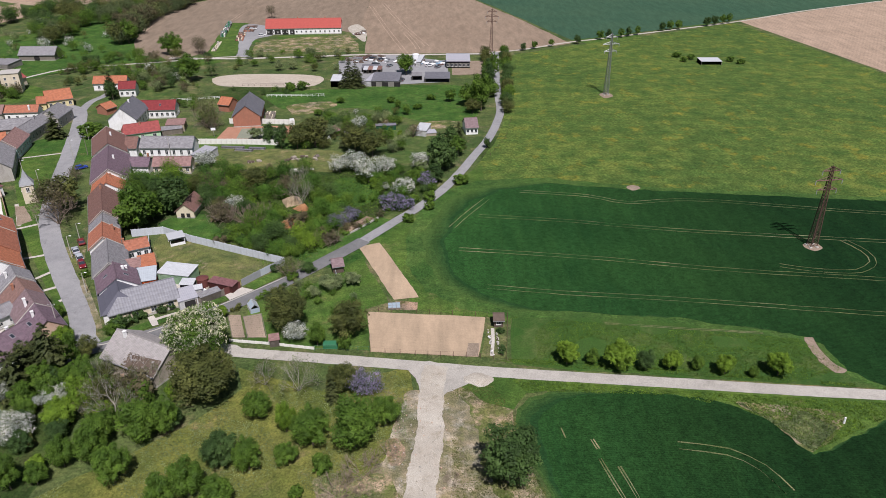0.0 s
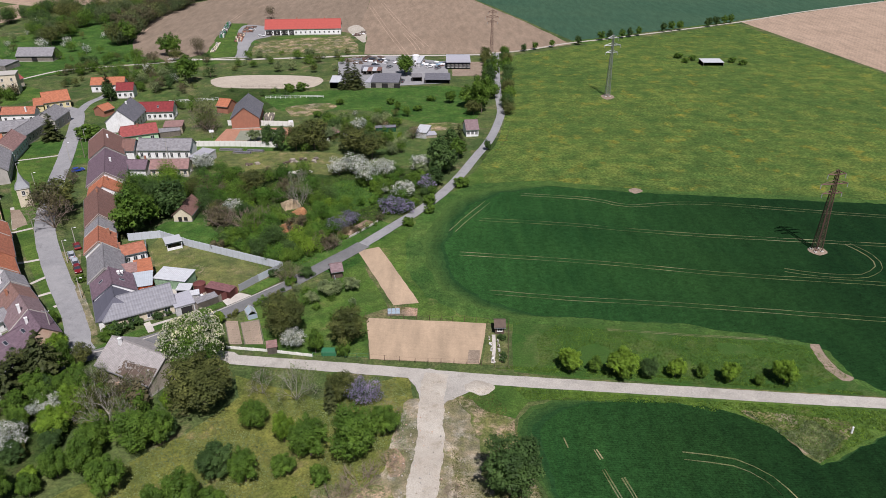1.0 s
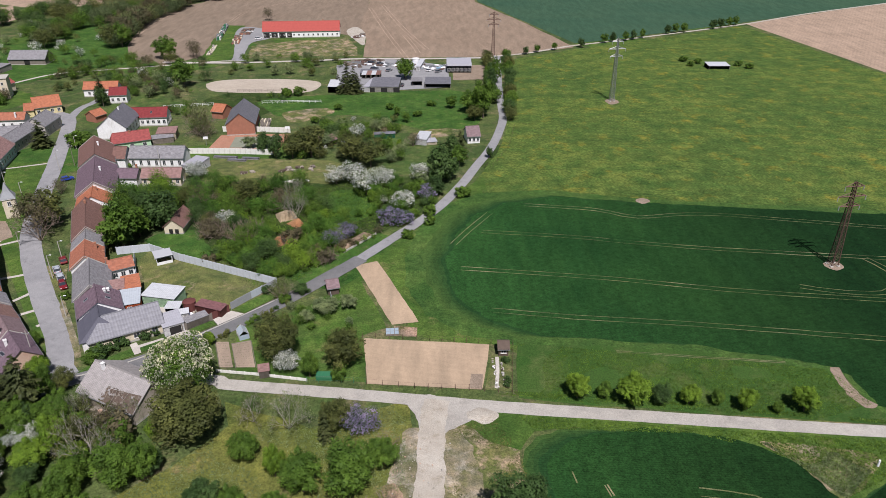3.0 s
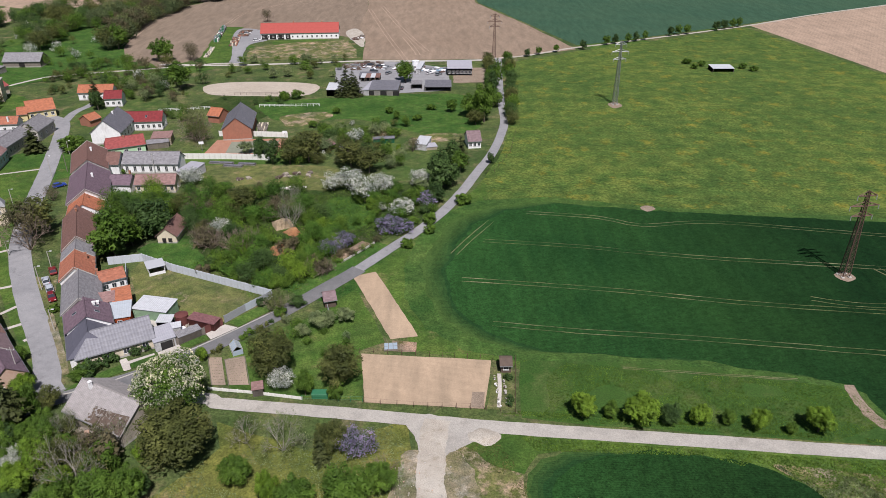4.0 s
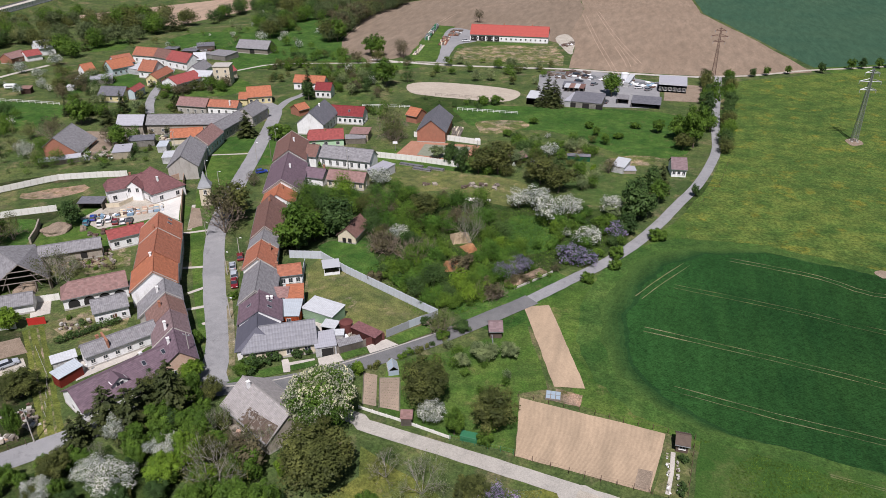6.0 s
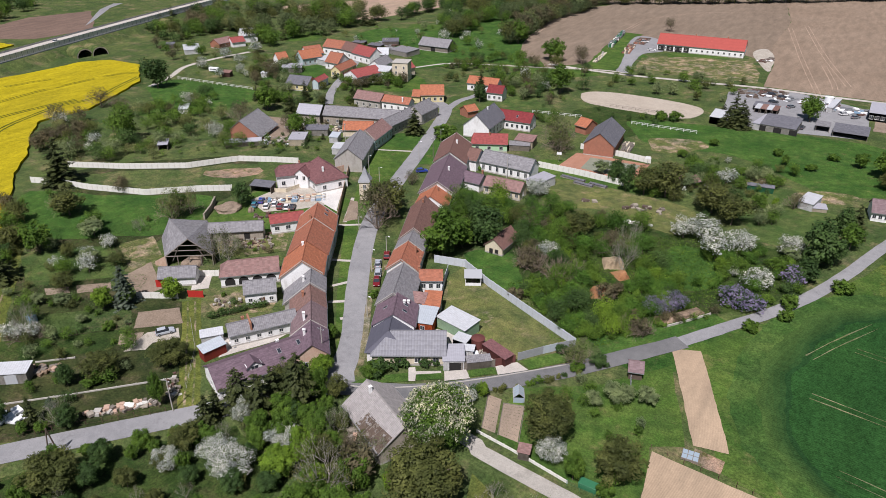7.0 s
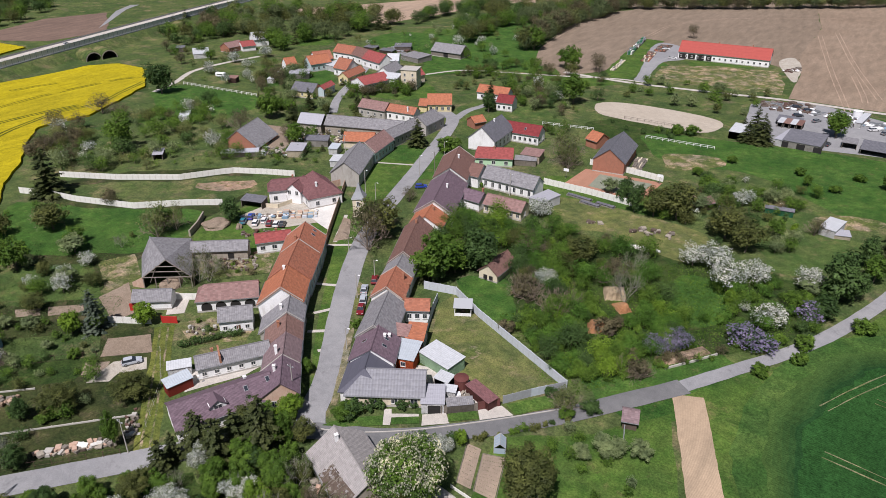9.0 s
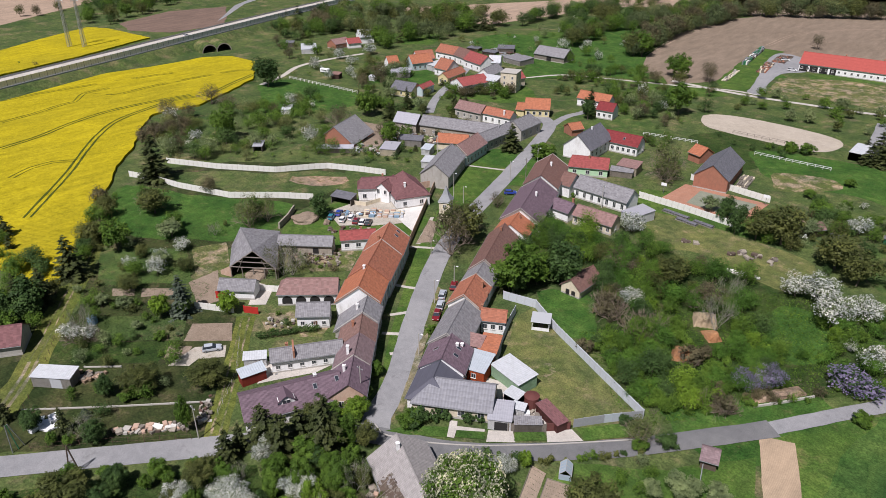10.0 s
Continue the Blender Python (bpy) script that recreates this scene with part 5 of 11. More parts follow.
house(-174.1, 314.9, 32.8, 10.5, 8.8, 3.8, 7.2, YELLOW, ROOF_ORANGE, "pale yellow house with orange roof", wins=(("r", 4, 1.2, 1.1, 1.3), ("b", 2, 1.2, 1.0, 1.3)))
house(-179.0, 309.8, 18.0, 3.6, 5.0, 3.2, 5.4, YELLOW, ROOF_ORANGE, "low yellow annex with orange roof")
house(-222.4, 325.6, 75.8, 15.7, 11.0, 4.4, 7.0, WHITE, ROOF_RED, "white village house with red roof", wins=(("r", 4, 1.5, 1.0, 1.3),))
house(-216.5, 335.8, 8.4, 9.7, 10.0, 5.0, 6.6, WHITE, ROOF_WHITE, "white house with pale metal roof")
house(-274.1, 368.2, 0.0, 13.3, 8.8, 4.6, 8.0, WHITE, ROOF_OLD_ORANGE, "white terrace house with orange roof", wins=(("r", 3, 1.4, 1.0, 1.3),))
house(-261.5, 366.9, -16.2, 11.6, 8.9, 4.6, 8.1, WHITE, ROOF_BROWN, "white terrace house with brown roof", wins=(("r", 2, 1.4, 1.0, 1.3),))
house(-247.0, 362.1, -15.4, 16.0, 9.5, 4.6, 8.3, WHITE, ROOF_RED, "white terrace house with red roof", wins=(("r", 3, 1.4, 1.0, 1.3),))
house(-239.3, 366.6, 30.4, 6.1, 7.4, 4.8, 7.7, WHITE, ROOF_WHITE, "white house with bright metal roof")
house(-229.8, 350.5, 101.9, 15.4, 7.8, 3.4, 6.4, WHITE, ROOF_GREY, "white gabled house with grey roof", wins=(("a", 2, 1.2, 1.0, 1.2),))
house(-272.1, 341.0, 69.0, 11.9, 8.9, 4.2, 7.7, BLUE_WALL, ROOF_ORANGE, "blue-grey house with orange roof", wins=(("r", 4, 1.2, 1.0, 1.3),))
house(-284.6, 332.2, 67.7, 6.0, 7.0, 3.2, 6.4, WHITE, ROOF_ORANGE, "small house with orange roof")
house(-275.4, 347.8, 65.8, 10.1, 9.0, 4.6, 8.2, WHITE, ROOF_OLD_ORANGE, "house with orange roof and roof windows")
house(-251.6, 341.2, -1.8, 8.9, 10.0, 4.0, 8.2, WHITE, ROOF_OLD_ORANGE, "gabled house with orange roof and white wall", wins=(("r", 2, 1.4, 1.0, 1.3),))
house(-240.9, 333.0, 98.5, 16.9, 5.7, 3.6, 5.8, YELLOW, ROOF_OLD_ORANGE, "low orange-roofed house with yellow gable", wins=(("r", 3, 1.2, 1.0, 1.3), ("a", 2, 1.2, 1.0, 1.3)))
house(-240.1, 298.9, 11.7, 11.8, 9.0, 3.4, 6.2, YELLOW, ROOF_DARK, "low yellow house with dark roof", wins=(("r", 3, 1.2, 0.9, 1.2),))
house(-234.0, 305.5, 102.5, 10.5, 3.7, 4.0, 5.4, BLUE_WALL, ROOF_RED, "house with red roof by the lane", wins=(("r", 3, 1.2, 1.0, 1.3),))
house(-211.4, 235.6, -70.0, 17.0, 9.0, 4.3, 7.7, BRICK, ROOF_GREY, "red brick barn with a long low grey slate roof", doors=(("l", -2.0, 3.4, 1.9, DARK), ("l", 3.5, 2.6, 1.9, DARK)), name="barn", category="barn", wide=3.4)
house(-229.5, 408.5, 2.0, 20.0, 10.6, 3.2, 6.8, OLD_WOOD, ROOF_GREY, "weathered field barn with grey roof", name="barn", category="barn", doors=(("r", 0.0, 3.0, 2.6, DARK),))
# ---------------------------------------------------------------- houses east of the street
house(-122.9, 247.9, 114.0, 20.4, 11.0, 4.8, 8.6, WHITE, ROOF_BROWN, "large street house with brown tile roof", wins=(("r", 4, 1.4, 1.0, 1.5), ("l", 4, 1.4, 1.0, 1.5)), chimneys=((1.0, -1.2, 1.4, WHITE),), parapet="b")
house(-112.8, 224.8, 112.3, 25.0, 11.6, 4.6, 8.6, WHITE, ROOF_PURPLE, "street house with dark plum tile roof", wins=(("r", 5, 1.4, 1.0, 1.5), ("l", 5, 1.4, 1.0, 1.5)), chimneys=((0.5, -1.6, 1.4, WHITE),), parapet="ab")
house(-107.0, 209.3, 110.0, 9.0, 9.6, 4.2, 7.4, WHITE, ROOF_ORANGE, "narrow street house with orange tile roof", wins=(("r", 2, 1.4, 0.9, 1.3), ("l", 3, 1.4, 0.9, 1.3)), chimneys=((1.5, -1.0, 1.3),))
house(-102.2, 194.2, 114.5, 22.0, 8.0, 4.0, 7.4, GREY_WALL, ROOF_BROWN, "long street house with dark brown mossy roof", wins=(("l", 5, 1.3, 0.9, 1.4),), chimneys=((6.5, 0.0, 1.0),), parapet="a")
house(-96.3, 180.6, 112.5, 8.0, 7.4, 3.9, 6.6, WHITE, ROOF_GREY, "narrow street house with grey roof", wins=(("l", 2, 1.3, 0.9, 1.4),), parapet="b")
house(-93.0, 173.0, 113.5, 10.4, 7.6, 4.0, 6.9, WHITE, ROOF_OLD_ORANGE, "street house with reddish orange tile roof", wins=(("l", 3, 1.3, 0.9, 1.4), ("r", 2, 1.3, 0.9, 1.2)), chimneys=((2.5, -2.4, 1.8), (1.0, -4.0, 1.0)), parapet="ab")
house(-86.2, 160.4, 114.5, 14.6, 8.1, 3.8, 7.0, GREY_WALL, ROOF_GREY, "street house with worn grey slate roof", wins=(("l", 5, 1.3, 0.9, 1.4),), parapet="ab")
house(-83.3, 170.4, 30.8, 5.5, 4.2, 3.6, 5.2, WHITE, ROOF_OLD_ORANGE, "white annex with orange tile roof", wins=(("r", 3, 1.2, 0.9, 1.2),), chimneys=((-3.0, 0.5, 1.2),))
house(-80.4, 150.7, 117.8, 8.6, 9.2, 3.8, 6.8, WHITE, ROOF_PURPLE, "corner house with plum tile roof and roof windows", wins=(("l", 3, 1.1, 1.0, 1.3), ("r", 2, 1.2, 1.0, 1.2)), lights=((-1.0, -2.2), (1.6, -2.2), (0.4, 2.4)), chimneys=((2.0, -1.8, 0.9, WHITE), (3.0, -2.6, 0.8, WHITE)))
house(-76.9, 143.5, 117.8, 10.6, 8.8, 2.9, 6.05, WHITE, ROOF_SMOOTH, "front part of the corner house under dark blue-grey sheet", hip=(3.6, 0.0), wins=(("l", 3, 0.9, 1.0, 1.2),))
house(-72.3, 144.2, 30.7, 15.6, 8.4, 2.9, 6.0, CREAM, ROOF_RIBBED, "front wing with pale corrugated roof", hip=(4.2, 0.0), wins=(("r", 4, 0.9, 1.2, 1.2),), doors=(("r", -1.0, 1.0, 2.0, BROWN_FRAME),))
shed(-75.0, 154.9, 18.0, 4.6, 6.2, 3.0, 3.6, ORANGE_WALL, ROOF_BLUE, "orange annex with pale bluish sheet roof", wins=(("r", 1, 1.2, 0.9, 1.0),))
shed(-81.5, 159.1, 19.5, 6.6, 3.4, 3.4, 4.2, GREY_WALL, ROOF_PINK, "old annex with grey-pink roof")
shed(-77.0, 161.0, 25.0, 4.0, 5.4, 3.2, 4.2, WHITE, ROOF_ORANGE, "annex with orange tile roof")
shed(-68.1, 157.9, -11.4, 8.6, 5.1, 2.8, 3.2, GREEN_WALL, ROOF_WHITE, "pale green garden shed with white roof")
shed(-63.8, 152.4, -0.0, 3.2, 2.6, 2.4, 2.6, WHITE, ROOF_WHITE, "small white flat-roofed shed")
shed(-57.3, 148.1, 41.0, 5.2, 2.0, 1.9, 2.2, OLD_WOOD, ROOF_GREY, "low grey lean-to behind the board fence", over=0.1)
shed(-61.0, 150.3, 20.0, 2.4, 1.8, 2.0, 2.2, WHITE, ROOF_WHITE, "small white flat-roofed store")
shed(-62.4, 146.3, 31.9, 4.4, 5.2, 2.5, 3.0, WHITE, ROOF_SHEET, "white garage with pale sheet roof and dark door", doors=(("r", 0.3, 2.5, 2.0, DARK),))
shed(-55.2, 153.0, -20.0, 7.0, 2.4, 2.1, 2.3, BROWN_METAL, ROOF_MAROON, "long shed with brown metal roof")
house(-78.2, 199.6, 89.4, 9.8, 5.4, 2.4, 4.6, CREAM, ROOF_BROWN, "old plastered hut with a mossy brown roof", doors=(("a", -0.9, 1.1, 1.6, DARK), ("a", 0.8, 1.1, 1.6, DARK)), name="hut", category="hut")
house(-131.2, 287.3, 95.2, 18.1, 11.0, 4.8, 9.5, WHITE, ROOF_DARK, "white gabled house with dark slate roof", wins=(("r", 5, 1.3, 1.0, 1.3), ("r", 5, 3.2, 1.0, 1.0)), chimneys=((1.0, -0.6, 1.2, WHITE),))
house(-123.0, 298.7, 5.1, 15.3, 7.3, 4.0, 6.9, WHITE, ROOF_DEEP_RED, "white house with deep red tile roof", wins=(("r", 7, 1.2, 1.0, 1.3), ("b", 2, 1.2, 1.0, 1.3)), lights=((1.5, -2.0),))
house(-119.7, 269.6, 26.6, 13.6, 6.8, 3.4, 6.1, GREEN_WALL, ROOF_RED, "low house with bright red roof and green wall", hip=(1.02, 0.0), wins=(("r", 3, 1.0, 1.2, 1.2),), chimneys=((0.0, -0.5, 1.0),))
shed(-109.4, 280.1, 9.6, 7.2, 6.3, 3.0, 3.6, CREAM, ROOF_PINK, "flat cream outbuilding with pinkish roof")
house(-102.2, 251.6, -0.3, 19.2, 7.4, 3.8, 6.7, WHITE, ROOF_GREY, "long white house with grey slate roof", wins=(("r", 7, 1.0, 0.9, 1.7),))
house(-94.6, 233.6, 2.6, 12.8, 5.6, 3.2, 5.4, CREAM, ROOF_PINK, "low house with faded pink tile roof", wins=(("r", 6, 1.0, 0.9, 1.2), ("b", 1, 1.0, 0.9, 1.0)), chimneys=((-8.5, 0.5, 1.6),))
house(-105.6, 232.8, -2.3, 6.8, 5.4, 3.4, 5.5, WHITE, ROOF_PURPLE, "linking wing with plum tiles")
house(-114.7, 249.9, 1.2, 4.1, 7.3, 4.2, 7.1, WHITE, ROOF_BROWN, "linking wing with brown tiles")
shed(-87.7, 246.5, -19.1, 5.5, 8.4, 2.6, 3.2, WHITE, ROOF_SHEET, "low annex with grey sheet roof")
house(-82.8, 294.1, 98.4, 21.4, 11.0, 4.6, 8.9, BRICK, ROOF_DARK, "red brick barn with dark slate roof", name="barn", category="barn")
house(-95.8, 308.6, -17.5, 5.4, 7.0, 3.2, 5.5, BRICK, ROOF_ORANGE, "low brick shed with orange roof")
house(-161.6, 342.8, 5.4, 15.4, 6.6, 3.8, 6.4, WHITE, ROOF_ORANGE, "white house with orange roof", wins=(("r", 3, 1.2, 1.0, 1.2),))
house(-149.1, 331.9, 8.6, 7.4, 6.6, 4.0, 6.6, WHITE, ROOF_DEEP_RED, "white gabled house with dark red roof", wins=(("r", 3, 1.2, 1.0, 1.2),))
house(-147.7, 303.2, 64.7, 5.5, 6.0, 2.8, 4.6, BRICK, ROOF_ORANGE, "small garden shed with orange roof")
house(-92.2, 484.6, 5.0, 48.9, 12.5, 4.2, 9.1, WHITE, ROOF_BARN, "long white farm building with bright red roof", wins=(("r", 16, 1.4, 0.9, 1.0),), doors=(("r", -22.0, 4.0, 3.2, DARK), ("r", -17.0, 4.0, 3.2, DARK), ("r", -12.0, 4.0, 3.2, DARK), ("r", -7.5, 3.0, 3.2, DARK)), chimneys=((-4.0, 0.5, 1.4), (14.0, 0.5, 1.4)), name="farm_building", category="farm building")
house(11.1, 277.8, 8.4, 4.9, 8.0, 3.0, 5.6, WHITE, ROOF_FADED, "white cottage with faded brown roof beside the lane", wins=(("r", 3, 1.0, 0.9, 1.1), ("b", 2, 1.0, 0.9, 1.1)), name="cottage", category="cottage")
# ---------------------------------------------------------------- plants
GREEN_LEAF = leaf_mat("green_leaves", (0.056, 0.114, 0.015), (0.120, 0.194, 0.034))
LUSH_LEAF = leaf_mat("lush_leaves", (0.046, 0.110, 0.016), (0.100, 0.188, 0.034))
BRIGHT_LEAF = leaf_mat("fresh_leaves", (0.098, 0.178, 0.018), (0.165, 0.25, 0.034))
DEEP_LEAF = leaf_mat("deep_green_leaves", (0.036, 0.074, 0.022), (0.080, 0.132, 0.042))
OLIVE_LEAF = leaf_mat("olive_leaves", (0.062, 0.076, 0.022), (0.132, 0.142, 0.048))
RUSSET_LEAF = leaf_mat("russet_buds", (0.088, 0.078, 0.046), (0.150, 0.128, 0.078))
WHITE_FLOWER = leaf_mat("white_blossom", (0.42, 0.43, 0.44), (0.61, 0.62, 0.64), (0.10, 0.13, 0.06), 0.40, 0.2)
PALE_LEAF = leaf_mat("silvery_leaves", (0.12, 0.16, 0.07), (0.21, 0.25, 0.13))
LILAC_FLOWER = leaf_mat("lilac_blossom", (0.16, 0.13, 0.24), (0.30, 0.25, 0.42), (0.04, 0.085, 0.02), 0.35, 0.2)
CANDLE = leaf_mat("chestnut_candles", (0.44, 0.43, 0.33), (0.58, 0.57, 0.46), None, 0.0, 0.2)
NEEDLE = leaf_mat("dark_needles", (0.026, 0.038, 0.013), (0.072, 0.082, 0.030), None, 0.0, 0.1)
BLUE_NEEDLE = leaf_mat("bluish_needles", (0.045, 0.062, 0.05), (0.085, 0.105, 0.082), None, 0.0, 0.1)
AIRY_LEAF = leaf_mat("pale_young_leaves", (0.115, 0.130, 0.050), (0.185, 0.200, 0.085))
# leaf tint paled and greyed to imitate distance haze on far trees
HAZED_LEAF = leaf_mat("hazed_hedgerow_leaves", (0.082, 0.112, 0.050), (0.134, 0.162, 0.078))
TWIG = plain_mat("dry_twigs", (0.24, 0.19, 0.15), (0.18, 0.14, 0.11), 2.0)
GREY_TWIG = plain_mat("grey_twigs", (0.30, 0.28, 0.245), (0.22, 0.2, 0.175), 2.0)


def raw_mesh(name, v, loops, sizes):
    """A mesh from flat arrays of corners and face sizes."""
    me = bpy.data.meshes.new(name)
    me.vertices.add(len(v)), me.loops.add(len(loops)), me.polygons.add(len(sizes))
    me.vertices.foreach_set("co", np.ascontiguousarray(v, dtype=np.float32).ravel())
    me.loops.foreach_set("vertex_index", np.asarray(loops, dtype=np.int32))
    me.polygons.foreach_set("loop_start", np.r_[0, np.cumsum(sizes)[:-1]].astype(np.int32))
    me.update(calc_edges=True)
    return me


def cards(name, pos, nrm, length, width, mat, rng, turn=None):
    """One mesh of many small bent leaves at places pos, facing nrm."""
    n = len(pos)
    nrm = nrm / np.linalg.norm(nrm, axis=1, keepdims=True)
    t = rng.normal(size=(n, 3)) if turn is None else turn
    t = t - nrm * (t * nrm).sum(1, keepdims=True)
    t /= np.linalg.norm(t, axis=1, keepdims=True) + 1e-9
    b = np.cross(nrm, t)
    ln, wd = (np.asarray(v) * np.ones(n) for v in (length, width))
    ln, wd = ln[:, None] / 2, wd[:, None] / 2
    v = np.stack([pos - t * ln, pos + t * ln * 0.7 + b * wd, pos + t * ln * 0.7 - b * wd], 1).reshape(-1, 3)
    me = raw_mesh(name, v, np.arange(3 * n), np.full(n, 3))
    me.materials.append(mat)
    return me


def unit(rng, n):
    d = rng.normal(size=(n, 3))
    return d / np.linalg.norm(d, axis=1, keepdims=True)


def crown(rng, W, H, z0, lobes, n, size, mat, name="crown", lobe=0.2):
    """A crown of leafy lobes with an uneven outline and gaps between."""
    pool = unit(rng, lobes * 4) * (rng.random((lobes * 4, 1)) ** 0.45) * (0.72 + 0.45 * rng.random((lobes * 4, 1)))
    keep = [0]
    for _ in range(lobes - 1):
        gap = np.linalg.norm(pool[:, None] - pool[keep][None], axis=2).min(1) * (0.6 + 0.4 * rng.random(len(pool)))
        keep.append(int(gap.argmax()))
    c = pool[keep]
    mid, half = (z0 + H) / 2, (H - z0) / 2
    r = W * lobe * (0.5 + 0.95 * rng.random(lobes) ** 1.5)
    c = c * [W / 2 - W * lobe * 0.8, W / 2 - W * lobe * 0.8, max(half - W * lobe * 0.7, 0.2)] + [0, 0, mid]
    pick = rng.choice(lobes, n, p=r**2 / (r**2).sum())
    d = unit(rng, n)
    d[:, 2] = np.where(d[:, 2] < -0.7, -d[:, 2], d[:, 2])
    pos = c[pick] + d * (r[pick] * (0.5 + 0.65 * rng.random(n)))[:, None] * [1, 1, 1.1]
    pos[:, 2] = np.maximum(pos[:, 2], 0.15)
    out = pos - [0, 0, z0 + (H - z0) * 0.3]
    out /= np.linalg.norm(out, axis=1, keepdims=True) + 1e-6
    nrm = d * 0.85 + out * 0.35 + unit(rng, n) * 0.4 + [0, 0, 0.25]
    turn = rng.normal(size=(n, 3))
    shoot = rng.random(n) < 0.3
    turn[shoot] = out[shoot] + d[shoot] * 0.4 + unit(rng, int(shoot.sum())) * 0.35 + [0, 0, 0.25]
    nrm[shoot] = unit(rng, int(shoot.sum())) * 0.6 + d[shoot] * 0.6 + [0, 0, 0.4]
    s = size * (0.7 + 0.6 * rng.random(n))
    return cards(name, pos, nrm, s * np.where(shoot, 1.8, 1.2), s * np.where(shoot, 0.65, 1.0), mat, rng, turn), c, r


def trunk(rng, H, r, tips, mat):
    bm = bmesh.new()
    lean = Vector((rng.normal() * 0.03 * H, rng.normal() * 0.03 * H, H * 0.55))
    add_bar(bm, (0, 0, -0.2), lean * 0.55, r, 7, r * 0.75)
    add_bar(bm, lean * 0.54, lean, r * 0.75, 6, r * 0.4)
    for p in tips:
        s = lean * float(rng.uniform(0.45, 0.9))
        add_bar(bm, s, Vector(p) * 0.5 + s * 0.5 + Vector((0, 0, 0.05 * H)), r * 0.38, 5, r * 0.25)
        add_bar(bm, Vector(p) * 0.5 + s * 0.5 + Vector((0, 0, 0.05 * H)), p, r * 0.25, 4, r * 0.08)
    me = bpy.data.meshes.new("trunk")
    bm.to_mesh(me), bm.free()
    me.materials.append(mat)
    return me


def twigs(rng, H, W, mat, count=5, depth=4, up=0.75):
    """Bare branches that fork again and again."""
    bm = bmesh.new()
    ends = []

    def grow(a, d, length, r, left):
        b = a + d * length
        add_bar(bm, a, b, r, 3, r * 0.6)
        if left == 0:
            ends.append(b)
            return
        for _ in range(3 if left > 1 else 4):
            e = (d + Vector(rng.normal(size=3) * 0.45) + Vector((0, 0, 0.12))).normalized()
            grow(b, e, length * float(rng.uniform(0.6, 0.85)), r * 0.6, left - 1)

    for k in range(count):
        a = 2 * math.pi * (k + float(rng.random())) / count
        d = Vector((math.cos(a) * W / H, math.sin(a) * W / H, up * 1.3)).normalized()
        grow(Vector((0, 0, -0.1)), d, H * 0.3, H * 0.012, depth - 1)
    me = bpy.data.meshes.new("branches")
    bm.to_mesh(me), bm.free()
    me.materials.append(mat)
    return me, np.array([tuple(e) for e in ends])


def conifer(rng, W, H, mat, tiers=26, broad=False):
    pos, nrm, tn, ln = [], [], [], []
    for k in range(tiers):
        f = k / tiers
        z, reach = H * (0.06 + 0.92 * f), W / 2 * (1 - f) ** 0.7 * (0.85 + 0.3 * rng.random()) + 0.12
        if broad:
            z, reach = H * (0.16 + 0.82 * f), W / 2 * (1 - f ** 1.8) ** 0.75 * (0.62 + 0.46 * rng.random()) + 0.15
        for j in range(max(4, int(11 * (1 - f * 0.6)))):
            a = rng.random() * 6.283
            out = np.array([math.cos(a), math.sin(a), 0.0])
            r1 = reach * rng.uniform(0.55, 1.15)
            for s in np.arange(0.25, 1.01, 0.15):
                droop = -0.28 * s * r1 + 0.1 * r1 * s * s
                for side in (-1, 1):
                    o = np.cross(out, [0, 0, 1]) * side
                    pos.append(out * s * r1 + [0, 0, z + droop] + o * 0.12 * r1 * (1.2 - s))
                    nrm.append([*(out[:2] * 0.35 + rng.normal(size=2) * 0.3), 0.9])
                    tn.append(out * 0.7 + o * 0.6 + [0, 0, -0.25])
                    ln.append(0.26 * r1 + 0.3)
    return cards("needles", np.array(pos), np.array(nrm), np.array(ln), np.array(ln) * 0.42, mat, rng, np.array(tn))


